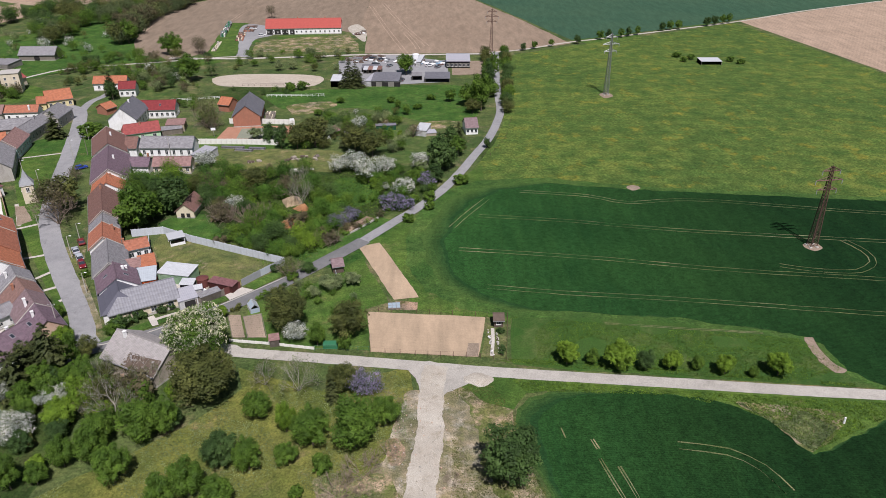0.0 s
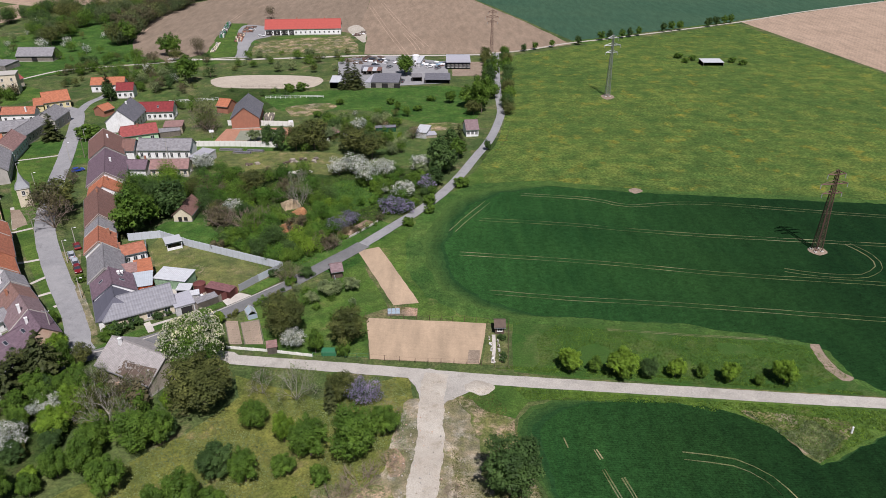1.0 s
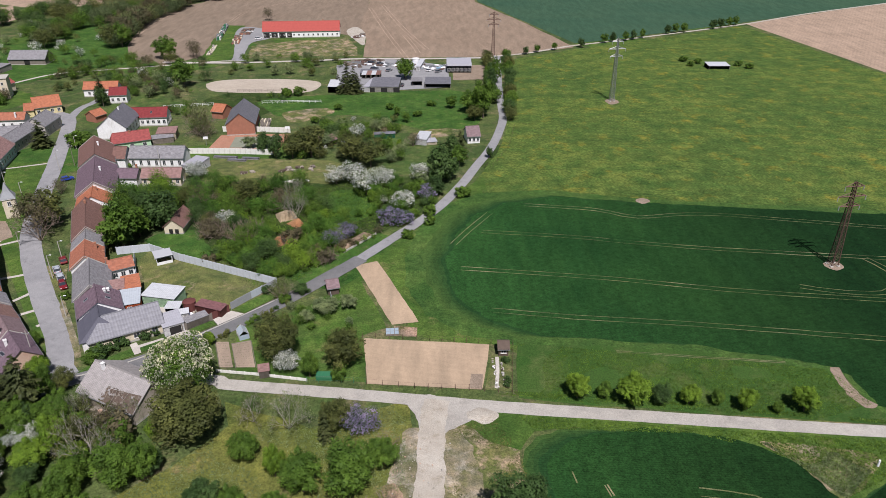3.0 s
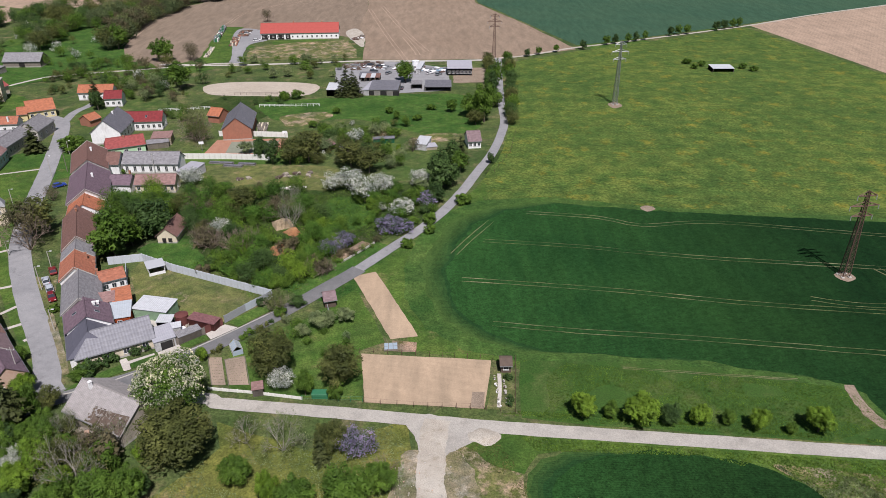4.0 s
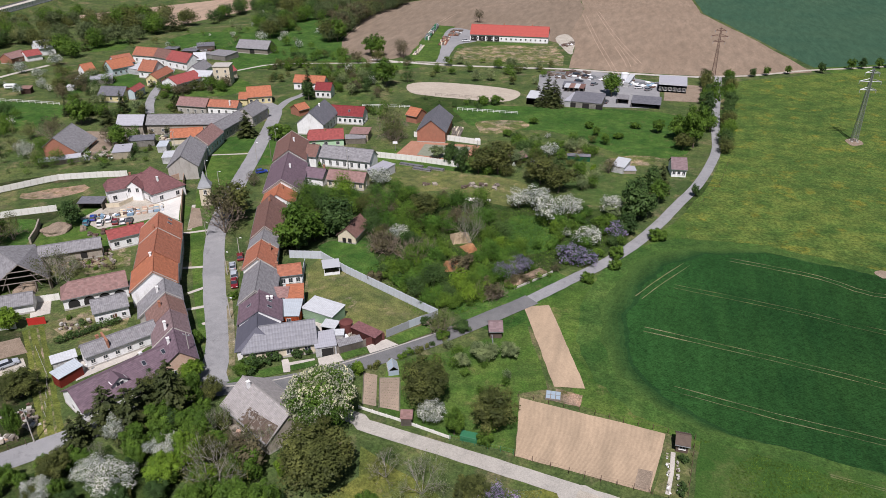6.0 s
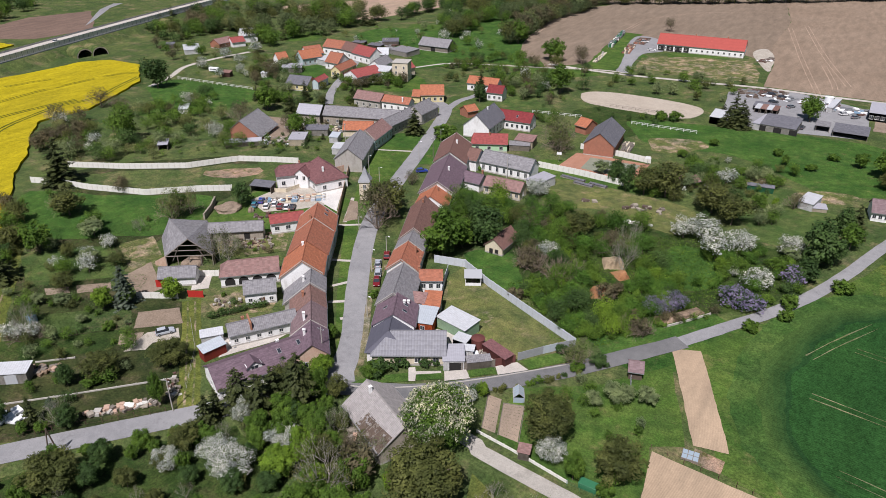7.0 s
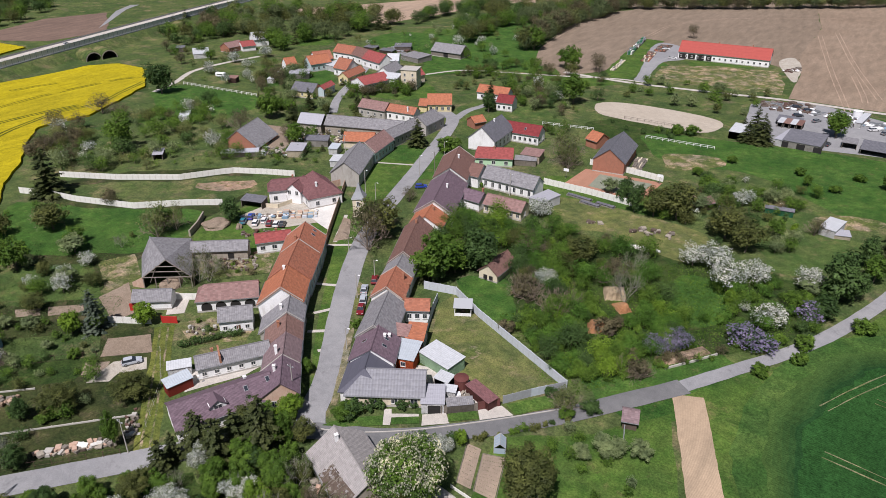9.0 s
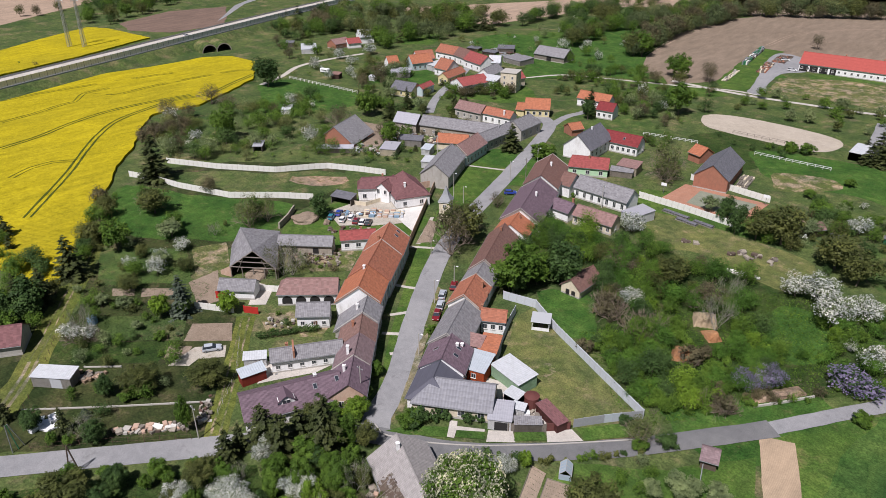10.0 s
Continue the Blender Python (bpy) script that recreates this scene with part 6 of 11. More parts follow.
# kind: height, width, crown base, lobes, leaves, leaf size, leaves, bark, name, category, label
KINDS = {
    "leafy": (8.0, 6.5, 1.2, 30, 2106, 0.42, GREEN_LEAF, BARK, "tree", "tree", "green broadleaf tree in full spring leaf"),
    "lush": (6.0, 5.6, 0.5, 30, 2000, 0.40, LUSH_LEAF, BARK, "tree", "tree", "dense tree in bright spring green leaf"),
    "bright": (6.0, 5.4, 1.0, 26, 1782, 0.40, BRIGHT_LEAF, BARK, "tree", "tree", "small tree with fresh yellow-green leaves"),
    "deep": (8.0, 6.5, 0.8, 34, 2430, 0.42, DEEP_LEAF, BARK, "tree", "tree", "dense deep green broadleaf tree"),
    "olive": (9.0, 7.5, 1.4, 34, 2106, 0.42, OLIVE_LEAF, BARK, "tree", "tree", "tree with young olive-green leaves"),
    "airy": (9.0, 8.0, 1.0, 40, 1500, 0.30, AIRY_LEAF, PALE_BARK, "tree", "tree", "airy tree with thin pale young leaves"),
    "hedgerow": (9.0, 8.0, 0.3, 26, 1500, 0.5, HAZED_LEAF, BARK, "tree", "tree", "far hedgerow tree, distance haze painted into its leaf colour"),
    "russet": (9.0, 8.0, 1.6, 40, 1300, 0.28, RUSSET_LEAF, BARK, "tree", "tree", "tree just budding with russet-brown twigs"),
    "blossom": (5.0, 5.0, 0.9, 30, 2300, 0.20, WHITE_FLOWER, BARK, "fruit_tree", "tree", "fruit tree covered in white blossom"),
    "pale": (4.2, 4.0, 0.9, 20, 1215, 0.30, PALE_LEAF, BARK, "fruit_tree", "tree", "small silvery green fruit tree"),
    "lilac": (3.6, 4.4, 0.2, 26, 1300, 0.24, LILAC_FLOWER, BARK, "lilac_bush", "bush", "lilac bush in pale violet flower"),
    "bush": (2.6, 3.2, 0.1, 16, 1053, 0.28, GREEN_LEAF, BARK, "bush", "bush", "rounded green leafy bush"),
    "scrub": (3.6, 4.4, 0.1, 20, 1296, 0.34, DEEP_LEAF, BARK, "bush", "bush", "tangled deep green bush"),
    "brown_bush": (2.6, 3.4, 0.1, 16, 891, 0.26, RUSSET_LEAF, BARK, "bush", "bush", "brownish thorny bush barely in leaf"),
    "hedge_bush": (1.2, 1.6, 0.0, 10, 567, 0.16, DEEP_LEAF, BARK, "shrub", "shrub", "clipped dark green garden shrub"),
}
PROTO = {}
SPAN = {}


def proto(kind, variant, fine):
    """A plant of one kind at the origin, built once; all later ones share its meshes."""
    rng = np.random.default_rng(sum(map(ord, kind)) * 31 + variant * 7 + (1000 if fine else 0))
    if kind in KINDS:
        H, W, z0, lobes, n, size, mat, bark, name, cat, label = KINDS[kind]
        if fine:
            n, size, lobes = int(n * 4.0), size * 0.58, int(lobes * 2.0)
        root = thing(name, 0, 0, 0, 0, label, cat)
        me, c, r = crown(rng, W, H, z0, lobes, n, size, mat, lobe=0.118 if fine else 0.15)
        if kind in ("russet", "airy"):
            part("limb", twigs(rng, H * 0.86, W * 0.8, TWIG, 6, 5)[0], None, root)
        part("trunk", trunk(rng, H, H * 0.022, c[: 7 if H > 4 else 4], bark), None, root)
        part("crown", me, None, root)
    elif kind == "chestnut":
        H, W = 13.0, 13.0
        root = thing("chestnut_tree", 0, 0, 0, 0, "large chestnut tree covered in cream flower candles", "tree")
        me, c, r = crown(rng, W, H, 1.0, 90, 15000, 0.36, GREEN_LEAF, lobe=0.13)
        part("trunk", trunk(rng, H, 0.32, c[:9], BARK), None, root)
        part("crown", me, None, root)
        pick = rng.choice(len(c), 9000)
        d = unit(rng, 9000)
        d[:, 2] = np.abs(d[:, 2]) * 0.9 + 0.1
        p = c[pick] + d * (r[pick] * 1.06)[:, None]
        up = np.tile([0.0, 0.0, 1.0], (9000, 1)) + rng.normal(size=(9000, 3)) * 0.15
        part("blossom", cards("blossom", p + [0, 0, 0.12], rng.normal(size=(9000, 3)) * [1, 1, 0.3], 0.46, 0.28, CANDLE, rng, up), None, root, "upright cream flower candles")
    elif kind == "pine":
        H, W = 11.0, 7.0
        root = thing("pine", 0, 0, 0, 0, "broad dark olive pine with layered limbs", "tree")
        part("trunk", bar((0, 0, -0.2), (0, 0, H * 0.96), 0.24, 7, 0.04), BARK, root)
        part("needles", conifer(rng, W, H, NEEDLE, 22, True), None, root)
    elif kind in ("spruce", "blue_spruce"):
        H, W = 12.0, 5.4
        root = thing("spruce", 0, 0, 0, 0, "dark pointed spruce tree" if kind == "spruce" else "bluish pointed garden spruce", "tree")
        part("trunk", bar((0, 0, -0.2), (0, 0, H * 0.97), 0.2, 7, 0.03), BARK, root)
        part("needles", conifer(rng, W, H, NEEDLE if kind == "spruce" else BLUE_NEEDLE), None, root)
    elif kind == "bare":
        H, W = 9.0, 7.0
        root = thing("bare_tree", 0, 0, 0, 0, "pale branching tree with only sparse leaves", "tree")
        me, ends = twigs(rng, H * 0.95, W, GREY_TWIG, 6, 5)
        part("limb", me, None, root)
        top = ends.max(0)
        k = rng.choice(len(ends), 1300)
        part("leaves", cards("leaves", ends[k] + rng.normal(size=(1300, 3)) * 0.45, unit(rng, 1300), 0.3, 0.2, PALE_LEAF if variant % 2 else OLIVE_LEAF, rng), None, root)
        H, W = float(top[2]), float(np.ptp(ends[:, 0]))
    else:
        H, W = 1.8, 2.8
        root = thing("dry_bush", 0, 0, 0, 0, "dry leafless bush of grey-brown twigs", "bush")
        me, ends = twigs(rng, H, W, TWIG, 9, 4, 0.6)
        part("limb", me, None, root)
        H, W = float(ends[:, 2].max()), float(np.ptp(ends[:, 0]))
    co = np.concatenate([np.array([v.co[:] for v in o.data.vertices]) for o in root.children])
    SPAN[kind, variant, fine] = float(co[:, 2].max()) * 0.97, float(np.ptp(co[:, :2], axis=0).mean()) * 0.95
    return root


PLACED = [0]


def tree(kind, x, y, h, w, fine=False, group=""):
    """A plant h metres high and w wide; repeats share meshes and differ in turn and stretch."""
    PLACED[0] += 1
    k = PLACED[0]
    variant = (k * 7 + 3) % (2 if fine or kind in ("bare", "spruce", "blue_spruce", "pine") else 3)
    if kind == "chestnut":
        variant = 0
    key = (kind, variant, fine)
    first = key not in PROTO
    if first:
        PROTO[key] = proto(*key)
    H, W = SPAN[key]
    turn = (k * 137.5) % 360
    m = pose(x, y, 0, 0, 0, turn) @ Matrix.Diagonal((w / W, w / W * (1 + 0.12 * math.sin(k)), h / H, 1))
    if first:
        ob = PROTO[key]
        ob.matrix_basis = m
    else:
        s = PROTO[key].scale
        ob = copy_thing(PROTO[key], m @ Matrix.Diagonal((1 / s.x, 1 / s.y, 1 / s.z, 1)))
    return tagged(ob, group=group)


def inside(x, y, poly):
    hit, n = False, len(poly)
    for i in range(n):
        (x1, y1), (x2, y2) = poly[i], poly[(i + 1) % n]
        if (y1 > y) != (y2 > y) and x < (x2 - x1) * (y - y1) / (y2 - y1) + x1:
            hit = not hit
    return hit


class Grove:
    """Plants too many to count, gathered into one spread of leaves and stems."""

    def __init__(self, seed):
        self.rng, self.mats, self.v, self.f, self.mi, self.n, self.size = np.random.default_rng(seed), [], [], [], [], 0, []

    def add(self, me, x, y, z=0.0):
        co, lo, tot = np.empty(len(me.vertices) * 3), np.empty(len(me.loops), dtype=np.int32), np.empty(len(me.polygons), dtype=np.int32)
        me.vertices.foreach_get("co", co), me.loops.foreach_get("vertex_index", lo), me.polygons.foreach_get("loop_total", tot)
        self.v.append(co.reshape(-1, 3) + [x, y, z]), self.f.append(lo + self.n), self.size.append(tot)
        self.n += len(me.vertices)
        mat = me.materials[0]
        if mat not in self.mats:
            self.mats.append(mat)
        self.mi.append(np.full(len(tot), self.mats.index(mat), dtype=np.int32))
        bpy.data.meshes.remove(me)

    def plant(self, kind, x, y, h, w, dense):
        rng = self.rng
        if kind in ("spruce", "blue_spruce"):
            self.add(conifer(rng, w, h * 1.3, NEEDLE, 12), x, y)
            return
        if kind in ("bare", "dry"):
            self.add(twigs(rng, h, w, GREY_TWIG if kind == "bare" else TWIG, 5, 4)[0], x, y)
            return
        mat = KINDS[kind][6]
        low = 0.06 * h if h < 4 else 0.1 * h
        n = int(min(2000, max(220 if h > 0.4 else 24, 2.2 * dense * w * h)))
        size = max(0.22 if h > 0.4 else 0.08, 0.105 * w ** 0.7 * (26 / dense) ** 0.45) * (0.68 if dense < 13 else 1.0)
        me, c, r = crown(rng, w * 1.25, h * 1.08, low, 14 + int(w * 2), n, size, mat, lobe=0.19)
        self.add(me, x, y)
        if h > 3.5:
            self.add(trunk(rng, h, h * 0.02, c[:2], BARK), x, y)

    def done(self, name, label, category="trees"):
        me = raw_mesh(name, np.concatenate(self.v), np.concatenate(self.f), np.concatenate(self.size))
        for m in self.mats:
            me.materials.append(m)
        me.polygons.foreach_set("material_index", np.concatenate(self.mi))
        return tagged(new(name, me), label, category, kind="stuff")


CLEAR = []          # spots kept free of plants: place and radius


def thicket(poly, count, mix, low, high, seed, gap=1.0, spread=1.0, fine=False, group="", stuff="", dense=26):
    """Plants of mixed kinds spread over a piece of ground, none closer than gap times their mean width."""
    rng = random.Random(seed)
    xs, ys = [p[0] for p in poly], [p[1] for p in poly]
    done, grove = [], Grove(seed)
    for _ in range(count * 40):
        if len(done) >= count:
            break
        x, y, h = rng.uniform(min(xs), max(xs)), rng.uniform(min(ys), max(ys)), low + (high - low) * rng.random() ** 1.5
        w = h * rng.uniform(0.8, 1.15) * spread
        if inside(x, y, poly) and all(math.hypot(x - a, y - b) > c + w * 0.4 for a, b, c in CLEAR) and all(math.hypot(x - a, y - b) > gap * (w + c) / 2 for a, b, c in done):
            done.append((x, y, w))
            kind = rng.choice(mix)
            if stuff:
                grove.plant(kind, x, y, h, w, dense)
            else:
                tree(kind, x, y, h * (1.4 if "spruce" in kind else 1.0), w * (0.75 if "spruce" in kind else 1.0), fine, group)
    if stuff and done:
        grove.done("grove", stuff)


def row(points, step, mix, low, high, seed, spread=1.0, jitter=1.0, stuff="", dense=10):
    """Plants along a line."""
    rng = random.Random(seed)
    line = smooth_line([(x, y, 0) for x, y in points], min(0.5, step * 0.4))
    run, due, grove = 0.0, 0.0, Grove(seed)
    for a, b in zip(line, line[1:]):
        run += (b - a).length
        if run >= due:
            h = rng.uniform(low, high)
            grove.plant(rng.choice(mix), b.x + rng.uniform(-jitter, jitter), b.y + rng.uniform(-jitter, jitter), h, h * rng.uniform(0.8, 1.1) * spread, dense)
            due = run + step * rng.uniform(0.7, 1.3)
    if grove.v:
        grove.done("hedgerow", stuff)


def tufts(name, poly, count, size, mat, seed, label):
    """Weeds and grass tufts as one spread of many small blades."""
    rng = np.random.default_rng(seed)
    p = np.array(poly)
    q = rng.uniform(p.min(0), p.max(0), (count * 3, 2))
    q = np.array([v for v in q if inside(v[0], v[1], poly) and noise.noise(Vector((v[0] * 0.09, v[1] * 0.09, seed))) > -0.18])[:count]
    n = len(q)
    pos = np.c_[q, size * 0.3 * np.ones(n)]
    me = cards(name, pos, rng.normal(size=(n, 3)) * [1, 1, 0.6] + [0, 0, 0.5], size * rng.uniform(0.5, 1.4, n), size * rng.uniform(0.5, 1.2, n), mat, rng)
    return tagged(part(name, me, None), label, "grass", kind="stuff")


# ---------------------------------------------------------------- vehicles, poles, walls


def car(x, y, angle, colour, label, L=4.2, group="parked cars"):
    """A parked car: body, cabin glass, roof, wheels with rims, lamps."""
    root = thing("car", x, y, angle, 0.12, label, "car", group)
    k, mt = L / 4.2, CAR_PAINT[colour]
    prof = [(-2.1, 0.3), (-2.12, 0.62), (-1.98, 0.86), (0.9, 0.92), (1.6, 0.84), (2.05, 0.7), (2.1, 0.45), (2.05, 0.28)]
    bm = bmesh.new()
    a = [bm.verts.new((px * k, -0.85, pz)) for px, pz in prof]
    b = [bm.verts.new((px * k, 0.85, pz)) for px, pz in prof]
    for i in range(len(prof)):
        bm.faces.new((a[i], a[(i + 1) % len(prof)], b[(i + 1) % len(prof)], b[i]))
    bm.faces.new(a[::-1]), bm.faces.new(b)
    bmesh.ops.bevel(bm, geom=bm.edges[:], offset=0.05, segments=2, affect="EDGES")
    part("body", bm, mt, root)
    bm = bmesh.new()
    lo = [bm.verts.new(p) for p in ((-1.95 * k, -0.78, 0.88), (0.95 * k, -0.78, 0.9), (0.95 * k, 0.78, 0.9), (-1.95 * k, 0.78, 0.88))]
    up = [bm.verts.new(p) for p in ((-1.55 * k, -0.6, 1.4), (0.2 * k, -0.6, 1.42), (0.2 * k, 0.6, 1.42), (-1.55 * k, 0.6, 1.4))]
    for i in range(4):
        bm.faces.new((lo[i], lo[(i + 1) % 4], up[(i + 1) % 4], up[i]))
    bm.faces.new(up)
    part("window_glass", bm, GLASS, root, "dark car windows")
    part("roof", box(-1.57 * k, 0.22 * k, -0.62, 0.62, 1.4, 1.46, 0.02), mt, root)
    for wx in (-1.3, 1.3):
        for wy in (-0.82, 0.82):
            s = 1 if wy > 0 else -1
            w = part("wheel", bar((wx * k, wy - 0.1, 0.31), (wx * k, wy + 0.1, 0.31), 0.31, 12), TYRE, root)
            part("rim", bar((wx * k, wy + s * 0.1, 0.31), (wx * k, wy + s * 0.115, 0.31), 0.19, 8), STEEL, w)
    for wy in (-0.6, 0.6):
        part("headlight", box(2.03 * k, 2.1 * k, wy - 0.18, wy + 0.18, 0.56, 0.68, 0.02), WHITE_PLASTIC, root)
        part("tail_light", box(-2.13 * k, -2.06 * k, wy - 0.15, wy + 0.15, 0.62, 0.78, 0.02), RED_METAL, root)
    return root


def pylon(x, y, angle, H, material, label):
    """A lattice mast with three pairs of arms on a concrete foot."""
    root = thing("power_pylon", x, y, angle, 0, label, "power pylon", "power line")
    half = lambda z: 0.72 * (1 - z / H) ** 1.1 + 0.26
    for sx in (-1, 1):
        for sy in (-1, 1):
            bm = bmesh.new()
            below = None
            for i in range(9):
                z0 = H * 0.97 * i / 8
                ring = [bm.verts.new((sx * half(z0) + a * 0.08, sy * half(z0) + b * 0.08, z0)) for a, b in ((-1, -1), (1, -1), (1, 1), (-1, 1))]
                for k in range(4 if below else 0):
                    bm.faces.new((below[k], below[(k + 1) % 4], ring[(k + 1) % 4], ring[k]))
                below = ring
            part("leg", bm, material, root)
            part("footing", box(sx * 0.98 - 0.4, sx * 0.98 + 0.4, sy * 0.98 - 0.4, sy * 0.98 + 0.4, -0.2, 0.35, 0.05), CONCRETE_POST, root)
    z, bays = 0.4, []
    while z < H * 0.95:
        step = max(1.0, half(z) * 1.25)
        bays.append((z, min(z + step, H * 0.97)))
        z += step
    for side in range(4):
        bm = bmesh.new()
        for z0, z1 in bays:
            a, b = half(z0), half(z1)
            c0, c1 = [(-a, -a), (a, -a), (a, a), (-a, a)], [(-b, -b), (b, -b), (b, b), (-b, b)]
            i, j = side, (side + 1) % 4
            add_bar(bm, (*c0[i], z0), (*c1[j], z1), 0.04, 3)
            add_bar(bm, (*c0[j], z0), (*c1[i], z1), 0.04, 3)
            add_bar(bm, (*c1[i], z1), (*c1[j], z1), 0.035, 3)
        part("bracing", bm, material, root)
    for f, reach in ((0.70, 2.9), (0.81, 3.9), (0.92, 2.6)):
        for s in (-1, 1):
            bm = bmesh.new()
            for sy in (-1, 1):
                add_bar(bm, (0.25 * s, sy * 0.28, H * f), (s * reach, 0, H * f), 0.13)
            add_bar(bm, (0.25 * s, 0, H * f + 1.1), (s * reach, 0, H * f), 0.11)
            for q in (0.35, 0.65):
                add_bar(bm, (s * reach * q, 0, H * f), (s * reach * q, 0, H * f + 1.1 * (1 - q)), 0.05, 3)
            arm = part("cross_arm", bm, material, root)
            part("insulator", bar((s * reach, 0, H * f - 1.2), (s * reach, 0, H * f), 0.1), GREY_BOARD, arm)
    part("spike", bar((0, 0, H * 0.96), (0, 0, H), 0.12, 4, 0.03), material, root)
    return root


def wall_run(points, h, label, material, panel=2.0, thick=0.1, name="garden_wall", category="wall", post=None, group="", z=0.0):
    """A wall of panels between posts along straight stretches."""
    root = thing(name, *points[0], 0, z, label, category, group)
    inv = Matrix.Translation((-points[0][0], -points[0][1], 0))
    mesh = {}
    for p, q in zip(points, points[1:]):
        d = Vector((q[0] - p[0], q[1] - p[1]))
        n = max(1, round(d.length / panel))
        step, ang = d.length / n, math.degrees(math.atan2(d.y, d.x))
        key = round(step, 2)
        if key not in mesh:
            me = bpy.data.meshes.new("panel")
            bm = box(0.06, step - 0.06, -thick / 2, thick / 2, -0.1, h, 0.015)
            for k in (0.33, 0.66):
                add_box(bm, 0.06, step - 0.06, -thick / 2 - 0.012, thick / 2 + 0.012, h * k - 0.02, h * k + 0.02)
            bm.to_mesh(me), bm.free()
            me.materials.append(material)
            pm = bpy.data.meshes.new("post")
            bm = box(-0.09, 0.09, -thick / 2 - 0.04, thick / 2 + 0.04, -0.2, h + 0.08, 0.01)
            bm.to_mesh(pm), bm.free()
            pm.materials.append(post or material)
            mesh[key] = me, pm
        for i in range(n):
            m = inv @ pose(p[0] + d.x * i / n, p[1] + d.y * i / n, 0, 0, 0, ang)
            part("panel", mesh[key][0], None, root).matrix_basis = m
            part("post", mesh[key][1], None, root).matrix_basis = m
    part("post", mesh[key][1], None, root).matrix_basis = inv @ pose(*points[-1], 0, 0, 0, ang)
    return root


def fence(points, h, label, material, step=2.5, rails=(0.9,), r=0.05, rail_r=0.02, name="fence", wire=None):
    """Posts with rails or wires between."""
    root = thing(name, *points[0], 0, 0, label, "fence")
    me = bpy.data.meshes.new("post")
    bm = bar((0, 0, -0.2), (0, 0, h), r, 5)
    bm.to_mesh(me), bm.free()
    me.materials.append(material)
    x0, y0 = points[0]
    for p, q in zip(points, points[1:]):
        d = Vector((q[0] - p[0], q[1] - p[1]))
        n = max(1, round(d.length / step))
        for i in range(n + 1):
            part("post", me, None, root).matrix_basis = pose(p[0] + d.x * i / n - x0, p[1] + d.y * i / n - y0, 0)
        for f in rails:
            part("rail", bar((p[0] - x0, p[1] - y0, h * f), (q[0] - x0, q[1] - y0, h * f), rail_r, 4), wire or material, root)
    return root


def pole(x, y, h, label, lamp=False, material=None, name="street_lamp", angle=0.0):
    """A utility pole with a cross bar, or a street lamp with an arm and a head."""
    root = thing(name if lamp else "utility_pole", x, y, angle, 0, label, "street lamp" if lamp else "utility pole")
    part("pole", bar((0, 0, -0.3), (0, 0, h), 0.13, 8, 0.08), material or CONCRETE_POST, root)
    if lamp:
        part("arm", bar((0, 0, h - 0.1), (0.9, 0, h + 0.1), 0.04, 5), STEEL, root)
        part("lamp_head", box(0.7, 1.3, -0.14, 0.14, h + 0.05, h + 0.18, 0.03), WHITE_PLASTIC, root)
    else:
        part("cross_bar", box(-0.8, 0.8, -0.06, 0.06, h - 0.7, h - 0.58), STEEL, root)
        for k in (-0.7, 0.0, 0.7):
            part("insulator", bar((k, 0, h - 0.58), (k, 0, h - 0.36), 0.06, 6), WHITE_PLASTIC, root)
    return root


def heap(name, x, y, w, h, mat, label, seed=1, category="heap"):
    """An uneven mound."""
    bm = bmesh.new()
    bmesh.ops.create_icosphere(bm, subdivisions=3, radius=1.0)
    for v in bm.verts:
        k = 1 + 0.35 * noise.noise(v.co * 1.7 + Vector((seed * 3.1, 0, 0)))
        v.co = Vector((v.co.x * w / 2 * k, v.co.y * w / 2.6 * k, max(-0.1, v.co.z * h * k)))
    ob = part(name, bm, mat)
    ob.location = (x, y, 0)
    ob.rotation_euler = (0, 0, seed)
    return tagged(ob, label, category)


def bluff(x, y, angle, L, h, mat, label, seed):
    """A cut earth bank: a steep uneven face, its back sloping into the ground."""
    bm = bmesh.new()
    grid = []
    for i in range(15):
        u = i / 14
        rise = h * (math.sin(math.pi * u) ** 0.6) * (0.8 + 0.4 * noise.noise(Vector((u * 4, seed, 0)))) + 0.02
        col = []
        for back, z in ((0.0, -0.1), (0.18, 0.35), (0.3, 0.7), (0.5, 0.93), (0.8, 1.0), (1.9, 0.7), (3.4, -0.05)):
            d = 0.3 * noise.noise(Vector((u * 9, back * 4, seed * 3)))
            col.append(bm.verts.new(((u - 0.5) * L + d * 0.5, back * h * 0.6 + d, z * rise + (0.1 * d if z > 0 else 0))))
        grid.append(col)
    for a, b in zip(grid, grid[1:]):
        for k in range(6):
            bm.faces.new((a[k], b[k], b[k + 1], a[k + 1]))
    ob = part("earth_bank", bm, mat)
    ob.matrix_basis = pose(x, y, 0, 0, 0, angle)
    return tagged(ob, label, "earth bank")


def rubble(name, x, y, angle, L, W, count, mats, label, seed, size=(0.4, 1.4), category="rubble"):
    """Stacked leftovers: many odd blocks lying about, each a part."""
    rng = random.Random(seed)
    root = thing(name, x, y, angle, 0, label, category)
    for _ in range(count):
        a, b, c = (rng.uniform(*size) for _ in range(3))
        c = min(c, 0.6) * rng.uniform(0.4, 1.2)
        ob = part("block", box(-a / 2, a / 2, -b / 2, b / 2, 0, c, 0.03), rng.choice(mats), root)
        ob.matrix_basis = pose(rng.uniform(-L / 2, L / 2), rng.uniform(-W / 2, W / 2), rng.choice((0, 0, 0.3)) + 0.02, 0, 0, rng.uniform(0, 180))
    return root


